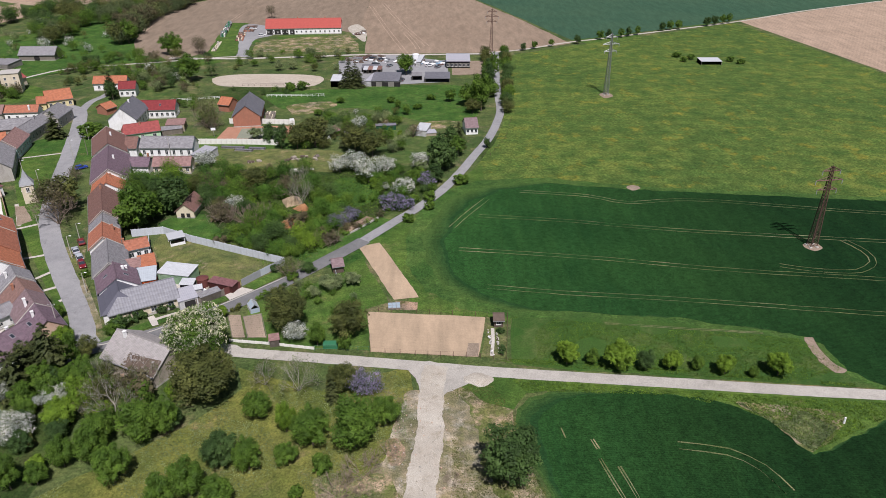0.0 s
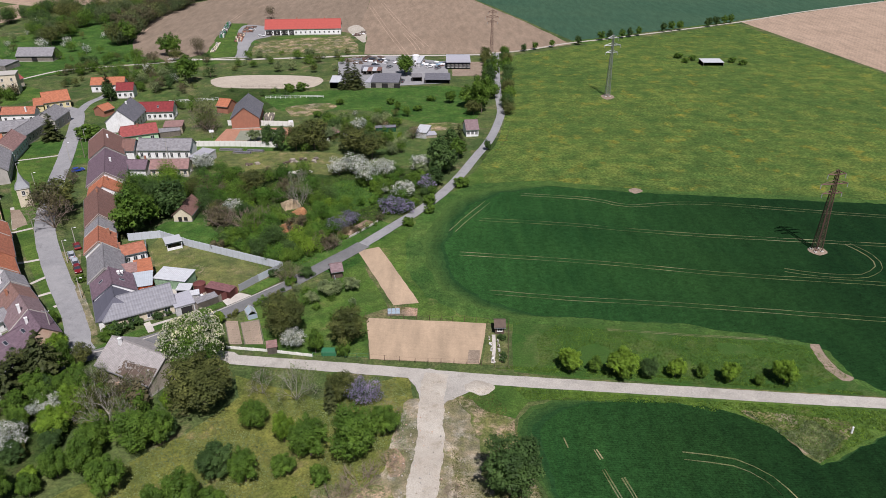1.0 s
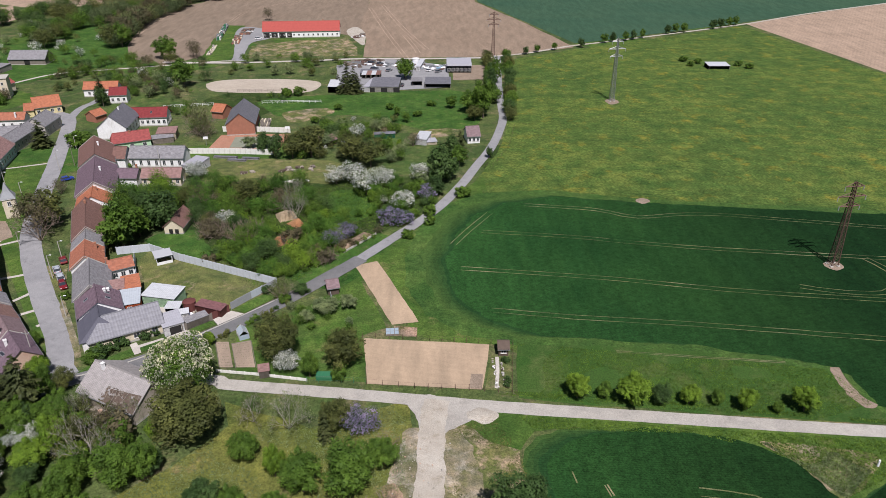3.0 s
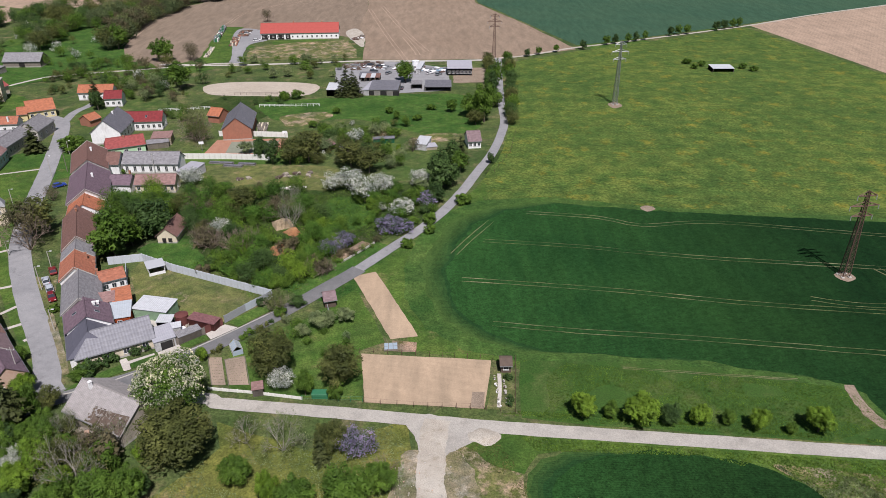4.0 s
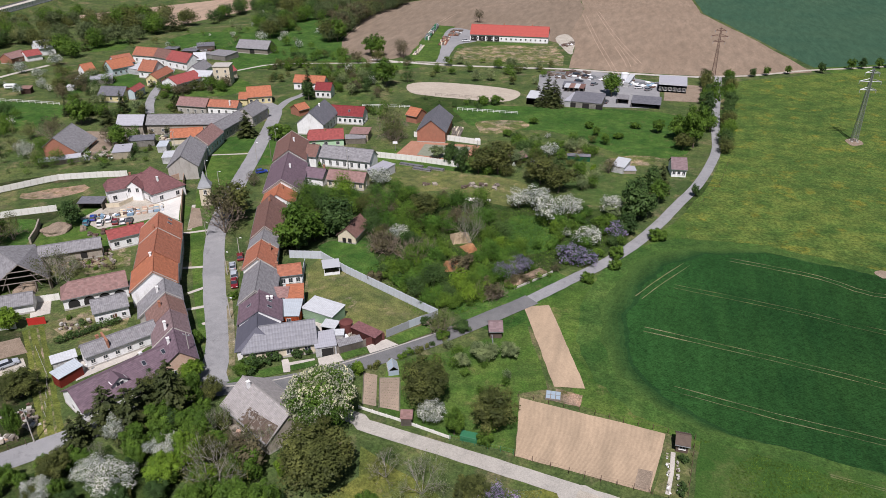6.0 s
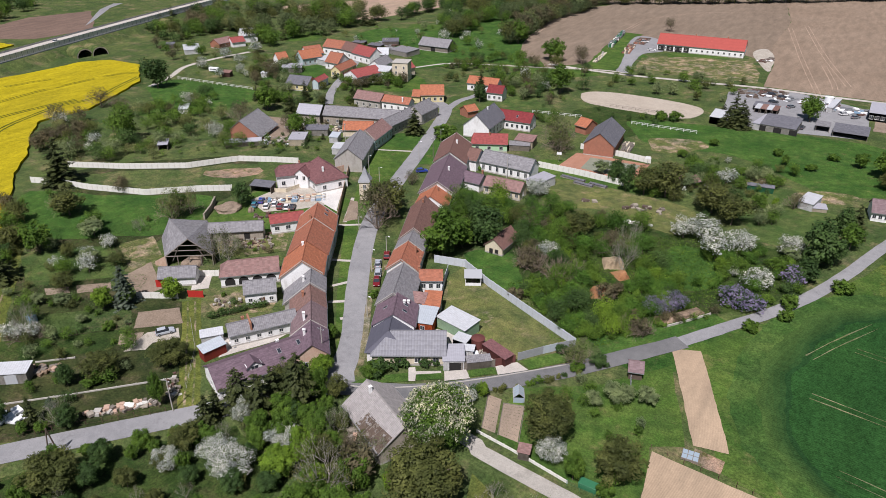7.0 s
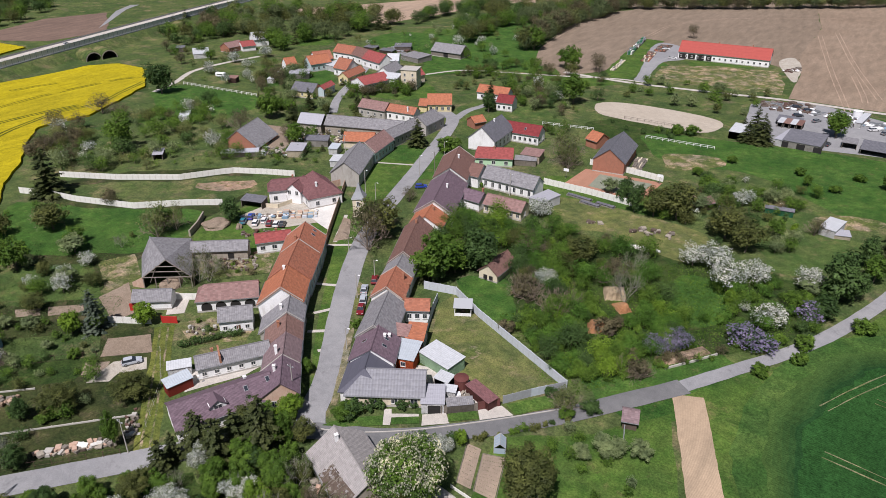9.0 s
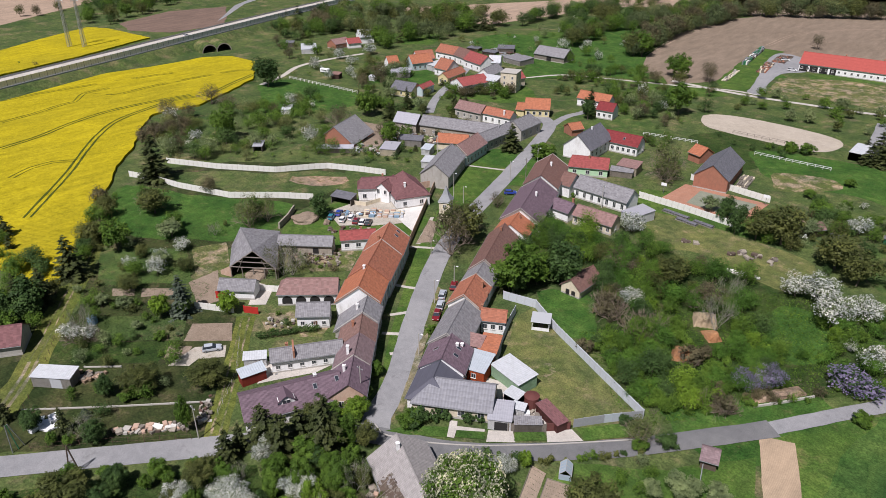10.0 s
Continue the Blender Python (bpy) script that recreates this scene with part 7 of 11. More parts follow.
def stack(name, x, y, angle, L, W, h, mats, label, seed, length=(2.0, 5.0), thick=(0.15, 0.35), category="stack"):
    """Boards or bales laid in rows along the stack, layer on layer, each a part."""
    rng = random.Random(seed)
    root = thing(name, x, y, angle, 0, label, category)
    a = -L / 2
    while a < L / 2:
        run = min(rng.uniform(*length), L / 2 - a + 0.5)
        top = h * rng.uniform(0.45, 1.1)
        b = -W / 2
        while b < W / 2:
            w, z = rng.uniform(0.35, 0.9), 0.0
            lean, mat = rng.uniform(-3, 3), rng.choice(mats)
            t = min(top, rng.uniform(*thick) * 3) if length[0] < 1.9 else top * rng.uniform(0.7, 1.0)
            ob = part("board" if length[0] > 1.9 else "block", box(-run / 2, run / 2, -w / 2, w / 2, -0.03, t, 0.02), mat, root)
            ob.matrix_basis = pose(a + run / 2 + rng.uniform(-0.2, 0.2), b + w / 2, 0.0, 0, 0, lean)
            b += w + rng.uniform(0.0, 0.25)
        a += run + rng.uniform(0.1, 0.8)
    return root


def kerb(points, label, h=0.14, w=0.2, name="kerb"):
    """A raised kerb along a line, as one swept bar."""
    line = smooth_line([(x, y, 0) for x, y in points], 1.5)
    bm = bmesh.new()
    prev = None
    for i, p in enumerate(line):
        d = (line[min(i + 1, len(line) - 1)] - line[max(i - 1, 0)]).normalized()
        s = Vector((-d.y, d.x, 0)) * w / 2
        r = [bm.verts.new(p + v) for v in (-s + Vector((0, 0, -0.05)), -s + Vector((0, 0, h + 0.16)), s + Vector((0, 0, h + 0.16)), s + Vector((0, 0, -0.05)))]
        if prev:
            for k in range(3):
                bm.faces.new((prev[k], prev[k + 1], r[k + 1], r[k]))
        prev = r
    return tagged(part(name, bm, CONCRETE_POST), label, "kerb", kind="structure")


def portal(x, y, angle, r, label, z=0.0):
    """A round concrete culvert mouth, its bore coloured near-black as shade."""
    root = thing("culvert", x, y, angle, z, label, "culvert", kind="structure")
    bm = bmesh.new()
    ring = lambda rad, yy: [bm.verts.new((rad * math.cos(math.pi * k / 14), yy, rad * math.sin(math.pi * k / 14))) for k in range(15)]
    a, b = ring(r, 0), ring(r * 1.14, 0)
    for k in range(14):
        bm.faces.new((a[k], a[k + 1], b[k + 1], b[k]))
    part("rim", bm, STONE, root)
    bm = bmesh.new()
    b, c, e = ring(r * 1.14, 0.02), ring(r * 1.24, 4.0), ring(r * 1.24, 14.0)
    for k in range(14):
        bm.faces.new((b[k], b[k + 1], c[k + 1], c[k])), bm.faces.new((c[k], c[k + 1], e[k + 1], e[k]))
    part("earth_cover", bm, GRASS, root, "grassy earth mound over the culvert")
    bm = bmesh.new()
    a, b = ring(r, 0), ring(r, 9.0)
    for k in range(14):
        bm.faces.new((a[k], b[k], b[k + 1], a[k + 1]))
    bm.faces.new(b)
    part("bore", bm, DARK, root)
    return root


def bank(points, w, h, material, label, name="embankment"):
    """A raised bank with sloping sides along a line."""
    line = smooth_line([(x, y, 0) for x, y in points], 12)
    bm = bmesh.new()
    prev = None
    for i, p in enumerate(line):
        d = (line[min(i + 1, len(line) - 1)] - line[max(i - 1, 0)]).normalized()
        s = Vector((-d.y, d.x, 0))
        r = [bm.verts.new(p + s * a + Vector((0, 0, b))) for a, b in ((-w / 2 - h * 1.8, -0.1), (-w / 2, h), (w / 2, h), (w / 2 + h * 1.8, -0.1))]
        if prev:
            for k in range(3):
                bm.faces.new((prev[k], prev[k + 1], r[k + 1], r[k]))
        prev = r
    return tagged(part(name, bm, material), label, "embankment", kind="structure")


def tramlines(points, name, gauge=1.8, w=0.2, material=None, z=0.1, label="pale wheel marks through the crop", gaps=-0.7):
    """Two parallel wheel marks."""
    root = thing(name, 0, 0, 0, 0, label, "wheel marks", kind="structure")
    line = smooth_line([(x, y, 0) for x, y in points], 4)
    for s in (-1, 1):
        pts = []
        for i, p in enumerate(line):
            d = (line[min(i + 1, len(line) - 1)] - line[max(i - 1, 0)]).normalized()
            q = p + Vector((-d.y, d.x, 0)) * s * gauge / 2
            pts.append((q.x, q.y))
        ribbon("wheel_mark", pts, w, material or TRACK_LINE, z, ragged=0.22, parent=root, broken=gaps + s * 0.06)
    return root


def chapel(x, y, angle, label):
    root = thing("chapel", x, y, angle, 0, label, "chapel")
    part("wall", box(-1.3, 1.3, -1.3, 1.3, -0.2, 4.6, 0.04), CREAM, root)
    part("cornice", box(-1.5, 1.5, -1.5, 1.5, 4.6, 4.85, 0.05), WHITE, root)
    bm = bmesh.new()
    v = [bm.verts.new((a * 1.55, b * 1.55, 4.85)) for a, b in ((-1, -1), (1, -1), (1, 1), (-1, 1))]
    u = [bm.verts.new((a * 0.75, b * 0.75, 6.3)) for a, b in ((-1, -1), (1, -1), (1, 1), (-1, 1))]
    t = bm.verts.new((0, 0, 8.6))
    bm.faces.new(v[::-1])
    for i in range(4):
        bm.faces.new((v[i], v[(i + 1) % 4], u[(i + 1) % 4], u[i])), bm.faces.new((u[i], u[(i + 1) % 4], t))
    part("spire", bm, GREY_BOARD, root)
    for k in range(4):
        window(root, pose(0, 0, 0, 0, 0, 90 * k) @ pose(0, 1.3, 3.1), 0.6, 1.0)
    door(root, pose(0, 1.3, 0, 0, 0, 0), 0.9, 2.0, BROWN_FRAME)
    return root


def tower(x, y, angle, w, h, label):
    root = thing("tower_house", x, y, angle, 0, label, "house")
    part("wall", box(-w / 2, w / 2, -w / 2, w / 2, -0.2, h), CREAM, root)
    part("roof", box(-w / 2 - 0.3, w / 2 + 0.3, -w / 2 - 0.3, w / 2 + 0.3, h, h + 0.35, 0.05), CONCRETE_POST, root)
    for s in range(4):
        for k in (-w / 4, w / 4):
            for z in (1.2, h * 0.42, h * 0.7):
                window(root, pose(0, 0, 0, 0, 0, 90 * s) @ pose(k, w / 2, z), 0.8, 1.2)
    return root


def gazebo(x, y, angle, w, h, label):
    root = thing("gazebo", x, y, angle, 0, label, "gazebo")
    for a in (-1, 1):
        for b in (-1, 1):
            part("post", box(a * w * 0.42 - 0.07, a * w * 0.42 + 0.07, b * w * 0.42 - 0.07, b * w * 0.42 + 0.07, -0.1, h), WHITE, root)
        part("rail", box(-w * 0.42, w * 0.42, a * w * 0.42 - 0.04, a * w * 0.42 + 0.04, 0.1, 0.9), WHITE, root)
    part("roof", box(-w / 2, w / 2, -w / 2, w / 2, h, h + 0.16, 0.04), ROOF_WHITE, root)
    part("table", box(-0.6, 0.6, -0.4, 0.4, 0.0, 0.75, 0.03), DARK_WOOD, root)
    return root


def greenhouse(x, y, angle, L, W, he, hr, label):
    """A glazed gable house of thin bars and panes."""
    root = thing("greenhouse", x, y, angle, 0, label, "greenhouse")
    bays = 4
    for k in range(bays + 1):
        u = -L / 2 + L * k / bays
        for s in (-1, 1):
            part("post", bar((u, s * W / 2, -0.1), (u, s * W / 2, he), 0.035, 4), CONCRETE_POST, root)
            part("rafter", bar((u, s * W / 2, he), (u, 0, hr), 0.035, 4), CONCRETE_POST, root)
    for v, z in ((-W / 2, he), (W / 2, he), (0, hr)):
        part("rail", bar((-L / 2, v, z), (L / 2, v, z), 0.04, 4), CONCRETE_POST, root)
    for k in range(bays):
        u0, u1 = -L / 2 + L * k / bays + 0.04, -L / 2 + L * (k + 1) / bays - 0.04
        for s in (-1, 1):
            part("pane", slab_between(((u0, s * (W / 2 - 0.03), he), (u1, s * (W / 2 - 0.03), he), (u1, s * 0.03, hr - 0.02), (u0, s * 0.03, hr - 0.02)), 0.012), PALE_GLASS, root)
            part("pane", box(u0, u1, s * W / 2 - 0.006, s * W / 2 + 0.006, 0.05, he - 0.04), PALE_GLASS, root)
    for s in (-1, 1):
        part("end_wall", box(s * L / 2 - 0.01, s * L / 2 + 0.01, -W / 2 + 0.04, W / 2 - 0.04, 0.0, he), PALE_GLASS, root)
    return root


def drum(x, y, r, h, label, mat, name="water_tank"):
    root = thing(name, x, y, 0, 0, label, "tank")
    part("body", bar((0, 0, -0.1), (0, 0, h), r, 16), mat, root)
    part("lid", bar((0, 0, h), (0, 0, h + 0.35), r * 1.05, 16, r * 0.25), mat, root)
    return root
# ---------------------------------------------------------------- pylons and field marks
pylon(103.7, 176.3, 189, 24.7, RUST, "rust-brown lattice power pylon in the wheat")
pylon(77.6, 332.4, 189, 29.3, STEEL, "grey lattice power pylon in the meadow")
pylon(28.5, 425.8, 179, 25.1, RUST, "brown lattice power pylon behind the farm")
pylon(-467.2, 233.8, 20, 40.0, STEEL, "tall grey lattice mast in the rape field")
pylon(-460.5, 240.0, 20, 40.0, STEEL, "tall grey lattice mast beside its twin in the rape")
for marks in ([(4.5, 174.4), (41.0, 169.3), (75.6, 162.7), (114.4, 157.7), (190.0, 147.0)], [(11.0, 196.4), (36.9, 192.9), (53.2, 189.4), (72.3, 186.0), (92.0, 183.4), (120.0, 180.0), (190.0, 171.0)], [(11.2, 154.0), (30.5, 151.0), (57.8, 148.0), (86.6, 143.9), (150.0, 135.0)], [(25.4, 215.4), (47.1, 211.7), (58.8, 206.3), (79.3, 208.5), (109.7, 203.2), (136.8, 198.1), (210.0, 188.0)]):
    tramlines(marks, "wheat_tramlines", z=0.115, w=0.19, gaps=-0.85)
tramlines([(2.7, 188.2), (8.0, 198.6), (14.2, 209.4)], "wheat_tramlines", z=0.115)
tramlines([(28.1, 94.2), (29.3, 89.1), (30.4, 84.8)], "wheat_tramlines", gauge=0.5, gaps=-0.3, z=0.115)
tramlines([(31.1, 92.3), (32.7, 85.1)], "wheat_tramlines", gauge=0.5, gaps=-0.3, z=0.115)
tramlines([(22.0, 104.8), (23.0, 99.5)], "wheat_tramlines", gauge=0.5, gaps=-0.3, z=0.115)
tramlines([(43.0, 97.5), (51.6, 95.8), (56.3, 92.0), (58.6, 86.4)], "wheat_tramlines", gauge=1.9, w=0.14, z=0.115)
tramlines([(26.0, 104.1), (28.3, 96.6)], "wheat_tramlines", gauge=0.5, gaps=-0.3, z=0.115)
tramlines([(90.1, 165.2), (98.0, 162.7), (109.7, 162.1), (115.9, 166.7), (117.0, 173.2), (114.2, 180.1)], "wheat_tramlines", z=0.115)
tramlines([(37.6, 137.3), (54.2, 135.5), (72.9, 133.4)], "strip_tramlines", gauge=0.5, z=0.115)
patch("bare_spot", [(81.8, 131.9), (83.6, 131.6), (83.2, 122.8), (85.3, 119.9), (82.4, 118.9), (80.7, 122.8)], SOIL, 0.1, "bare pale soil at the field corner", "bare soil", round_off=True, ragged=0.6, step=1)
patch("bare_spot", [(101.1, 177.0), (105.1, 178.0), (106.2, 174.9), (102.4, 173.6)], SOIL, 0.1, "bare stones at the pylon foot", "bare soil", round_off=True, ragged=0.5, step=1)
patch("bare_spot", [(74.4, 332.4), (78.4, 336.4), (80.7, 330.4), (76.4, 326.5)], SOIL, 0.1, "pale bare ground under the meadow pylon", "bare soil", round_off=True, ragged=0.5, step=1)
patch("bare_spot", [(61.3, 218.8), (64.4, 220.7), (66.1, 218.3), (62.9, 215.9)], SOIL, 0.1, "small pale stone heap ground at the field edge", "bare soil", round_off=True, ragged=0.5, step=1)
patch("rough_corner", [(57.7, 109.6), (70.4, 107.9), (77.7, 104.9), (67.0, 95.9), (63.8, 100.3), (61.6, 105.3)], SCRUB, 0.075, "dry trampled grass in the field corner", "ground", round_off=True, ragged=0.8, step=2)
tramlines([(-226.0, 120.0), (-250.7, 141.2), (-262.3, 150.3), (-275.4, 160.1), (-289.3, 171.7), (-300.3, 183.8), (-306.9, 199.4), (-311.0, 216.3), (-309.0, 233.0), (-318.1, 253.1), (-325.1, 269.3)], "rape_tramlines", gauge=2.0, w=0.75, material=TRACK_DARK, z=0.96, gaps=-2, label="dark wheel tracks through the rape")
tramlines([(-299.3, 137.2), (-303.8, 153.9), (-311.2, 168.9), (-316.6, 187.8), (-316.4, 208.3), (-313.8, 226.3)], "rape_tramlines", gauge=2.0, w=0.75, material=TRACK_DARK, z=0.96, gaps=-2, label="dark wheel tracks through the rape")
tramlines([(-334.5, 149.2), (-337.4, 163.4), (-342.7, 178.4), (-343.0, 184.1), (-353.8, 193.2), (-354.8, 205.7)], "rape_tramlines", gauge=2.0, w=0.45, material=TRACK_DARK, z=0.96, gaps=-2, label="dark wheel tracks through the rape")
tramlines([(-264.3, 128.9), (-269.0, 136.9), (-269.4, 144.6), (-264.5, 151.3)], "rape_tramlines", gauge=2.0, w=0.45, material=TRACK_DARK, z=0.96, gaps=-2, label="dark wheel tracks through the rape")
tramlines([(-370.2, 161.2), (-369.5, 185.5), (-365.6, 213.5), (-359.7, 243.4)], "rape_tramlines", gauge=2.0, w=0.45, material=TRACK_DARK, z=0.96, gaps=-0.35, label="dark wheel tracks through the rape")
tramlines([(-351.9, 194.9), (-340.8, 201.8), (-342.3, 221.9), (-341.8, 242.6), (-339.2, 266.9), (-332.1, 275.0)], "rape_tramlines", gauge=2.0, w=0.45, material=TRACK_DARK, z=0.96, gaps=-0.35, label="dark wheel tracks through the rape")
bollard = thing("marker_post", 76.2, 103.4, 0, 0, "white marker post in rough grass", "post")
part("post", bar((0, 0, -0.2), (0, 0, 1.5), 0.2, 8, 0.17), WHITE_PLASTIC, bollard)
# ---------------------------------------------------------------- highway
BARRIER = [(-352.0, 66.0), (-378.2, 164.6), (-389.2, 202.2), (-398.9, 236.1), (-410.9, 275.9), (-424.2, 322.6), (-441.9, 384.6), (-452.0, 424.0), (-476.0, 524.0)]
MIDDLE = [(x - 10.6, y + 2.8) for x, y in BARRIER]
bank(MIDDLE, 23, 4.1, GRASS, "grassy highway embankment")
ribbon("highway", MIDDLE, 19, PAVED, 4.3, "grey four-lane highway on a bank", ragged=0)
wall_run([(x - 10.6, y + 2.8) for x, y in BARRIER], 0.9, "steel guard rail between the highway lanes", STEEL, panel=8.0, name="guard_rail", category="guard rail", z=4.25)
wall_run([(x + 0.5, y) for x, y in BARRIER], 2.4, "dark concrete plinth under the noise barrier", GREY_BOARD, panel=6.0, name="barrier_plinth", category="noise barrier", z=2.3, thick=0.5)
wall_run(BARRIER, 3.4, "pale grey noise barrier along the highway", WHITE_PANEL, panel=4.2, name="noise_barrier", category="noise barrier", post=DARK_POST, z=4.2, thick=0.25)
wall_run([(x - 20.6, y + 5.4) for x, y in BARRIER], 1.0, "low steel guard rail along the highway", STEEL, panel=8.0, name="guard_rail", category="guard rail", z=4.25)
portal(-392.3, 285.0, 80, 4.2, "round concrete culvert under the highway")
portal(-390.2, 293.4, 80, 4.2, "round concrete culvert under the highway")
portal(-419.5, 371.5, 78, 4.4, "round concrete underpass under the highway")
patch("slip_road", [(-492.6, 359.7), (-532.8, 402.5), (-545.3, 423.9), (-550.7, 419.0), (-533.6, 393.9), (-480.7, 345.1)], STREET, 0.09, "grey slip road beyond the highway", "road", ragged=0.2)
tramlines([(-99.5, 106.6), (-101.6, 108.5), (-106.5, 113.1), (-114.0, 119.8), (-121.8, 126.7), (-130.0, 134.0)], "grass_track", 1.7, 0.42, SCRUB, 0.07, "two worn wheel ruts along the gardens", -2)
ribbon("track_verge", [(-132.0, 77.0), (-138.5, 83.6), (-146.2, 90.6), (-157.4, 98.8), (-164.2, 103.8), (-179.6, 115.4), (-205.3, 133.5)], 6.4, DRY, 0.05, "yellowish grass of the field track", "road", ragged=0.7)
tramlines([(-133.0, 78.0), (-138.5, 83.6), (-142.3, 87.2), (-146.2, 90.6), (-149.5, 92.9)], "field_track", 1.6, 0.75, STONY, 0.075, "two pale worn ruts at the field edge", -2)
tramlines([(-149.5, 92.9), (-157.4, 98.8), (-164.2, 103.8), (-179.6, 115.4), (-205.3, 133.5)], "field_track", 1.6, 0.42, SCRUB, 0.075, "two faint ruts beside the rape field", -2)
# ---------------------------------------------------------------- walls and fences
wall_run([(-89.7, 182.2), (-81.3, 184.2), (-71.3, 178.6), (-42.4, 165.5)], 2.3, "pale panelled concrete garden wall", PALE_PANEL, thick=0.14)
wall_run([(-51.0, 154.4), (-47.4, 159.4)], 2.0, "grey sheet metal fence", GREY_BOARD, name="metal_fence", category="fence")
wall_run([(-47.4, 159.4), (-45.3, 162.1)], 2.0, "pale metal double gate", ROOF_BLUE, name="gate", category="gate", panel=2.2)
wall_run([(-45.3, 162.1), (-42.4, 165.5)], 2.0, "dark grey metal fence", GREY_BOARD, name="metal_fence", category="fence")
wall_run([(-59.6, 145.0), (-54.2, 149.7)], 2.0, "weathered grey board fence", OLD_WOOD, name="board_fence", category="fence")
wall_run([(-54.2, 149.9), (-51.2, 153.3)], 2.0, "dark brown garage gate wall", BROWN_METAL, name="gate", category="gate")
wall_run([(-75.2, 160.5), (-81.8, 174.7), (-83.4, 178.8)], 2.4, "pale blue-grey side wall of the garden", PALE_PANEL)
wall_run([(-239.7, 173.8), (-220.7, 183.2), (-202.5, 195.3), (-194.5, 206.9), (-191.7, 210.2), (-180.6, 216.0), (-171.8, 219.8)], 2.1, "long white panel wall across the gardens", WHITE_PANEL, name="white_wall")
wall_run([(-237.3, 158.2), (-227.1, 162.1), (-214.9, 164.6), (-194.8, 171.5), (-182.7, 182.5), (-173.5, 189.0)], 2.1, "white panel wall below the orchard", WHITE_PANEL, name="white_wall")
wall_run([(-142.7, 128.1), (-134.1, 133.3)], 1.8, "white garden wall by the track", WHITE_PANEL)
wall_run([(-138.0, 143.7), (-133.8, 146.5)], 1.8, "white gate wall with pillars", WHITE_PANEL, panel=3.0)
wall_run([(-132.3, 135.1), (-129.1, 136.9)], 1.9, "red metal yard gate", RED_METAL, name="gate", category="gate")
wall_run([(-95.6, 262.1), (-79.5, 262.1), (-63.7, 260.9)], 2.2, "white wall beside the clay court", WHITE_PANEL, name="white_wall")
wall_run([(-63.7, 260.9), (-63.9, 267.9)], 2.2, "brick end wall of the court", BRICK)
wall_run([(-89.8, 288.1), (-76.3, 287.9), (-62.2, 286.5)], 2.2, "white rendered wall behind the clay court", WHITE_PANEL, name="white_wall")
wall_run([(-154.0, 218.5), (-151.7, 223.9), (-126.4, 185.4)], 2.4, "high old brick wall along the street yard", OLD_BRICK)
wall_run([(-155.5, 206.3), (-156.9, 197.1), (-160.6, 195.5)], 1.4, "low cream yard wall", CREAM)
wall_run([(-47.7, 130.2), (-38.6, 129.0), (-28.3, 127.2)], 0.7, "low white garden wall by the road", WHITE_PANEL, panel=3.0)
wall_run([(-29.7, 165.5), (-26.9, 156.9)], 1.2, "grey garden fence beside the brown hut", GREY_BOARD)
wall_run([(-134.2, 85.2), (-122.0, 97.7), (-109.2, 111.4)], 0.35, "low pale concrete garden edging", CONCRETE_POST, panel=4.0, thick=0.24, name="edging")
wall_run([(-139.0, 99.5), (-133.4, 104.9)], 0.35, "pale concrete garden path edging", CONCRETE_POST, panel=4.0, thick=0.24, name="edging")
fence([(-15.9, 126.1), (-6.0, 124.8), (7.8, 124.2)], 1.5, "wire fence with dark posts round the plot", RUST, step=3.0, rails=(0.3, 0.95), rail_r=0.012)
fence([(-18.4, 142.7), (-3.2, 141.4), (10.4, 140.2)], 1.4, "wire fence behind the bare plot", RUST, step=3.0, rails=(0.95,), rail_r=0.012)
fence([(15.2, 140.0), (13.7, 123.4), (8.1, 124.0)], 1.4, "wire fence round the narrow garden", RUST, step=2.5, rails=(0.5, 0.95), rail_r=0.012)
fence([(-28.2, 126.8), (-16.2, 126.5)], 1.4, "wire fence along the road garden", GREEN_METAL, step=2.5, rails=(0.4, 0.95), rail_r=0.015)
fence([(-121.8, 82.1), (-112.1, 93.0), (-102.1, 103.4)], 1.4, "wire fence along the road", RUST, step=3.0, rails=(0.3, 0.95), rail_r=0.015)
fence([(-154.1, 99.1), (-143.6, 108.9), (-133.1, 118.7)], 1.3, "thin wire garden fence", RUST, step=3.0, rails=(0.95,), rail_r=0.012)
fence([(-134.4, 85.6), (-147.4, 94.9), (-156.9, 101.2), (-171.8, 111.4)], 1.3, "thin wire fence along the field track", RUST, step=3.0, rails=(0.95,), rail_r=0.012)
fence([(-104.6, 110.6), (-112.6, 120.0), (-122.9, 127.6)], 1.4, "wire fence with pale posts along the green track", CONCRETE_POST, step=3.0, rails=(0.4, 0.95), rail_r=0.012)
fence([(-99.5, 347.9), (-79.0, 348.5)], 1.3, "old wooden rail fence beside the arena", OLD_WOOD, step=3.0, rails=(0.5, 0.95), rail_r=0.06, r=0.08)
fence([(-83.0, 328.2), (-69.4, 328.8), (-56.3, 329.7)], 1.3, "white wooden paddock fence", WHITE, step=2.4, rails=(0.5, 0.95), rail_r=0.06, r=0.08)
fence([(-125.6, 320.9), (-104.4, 325.4)], 1.3, "white wooden paddock fence by the house", WHITE, step=2.4, rails=(0.5, 0.95), rail_r=0.06, r=0.08)
fence([(-306.8, 279.2), (-284.1, 281.5), (-258.9, 283.9)], 1.4, "pale picket fence of the pasture", WHITE, step=3.0, rails=(0.5, 0.95), rail_r=0.06, r=0.1)
fence([(-33.6, 174.8), (-30.1, 179.4)], 0.8, "old fallen rail fence along the bank", CREAM, step=4.0, rails=(0.7,), rail_r=0.07, r=0.07)
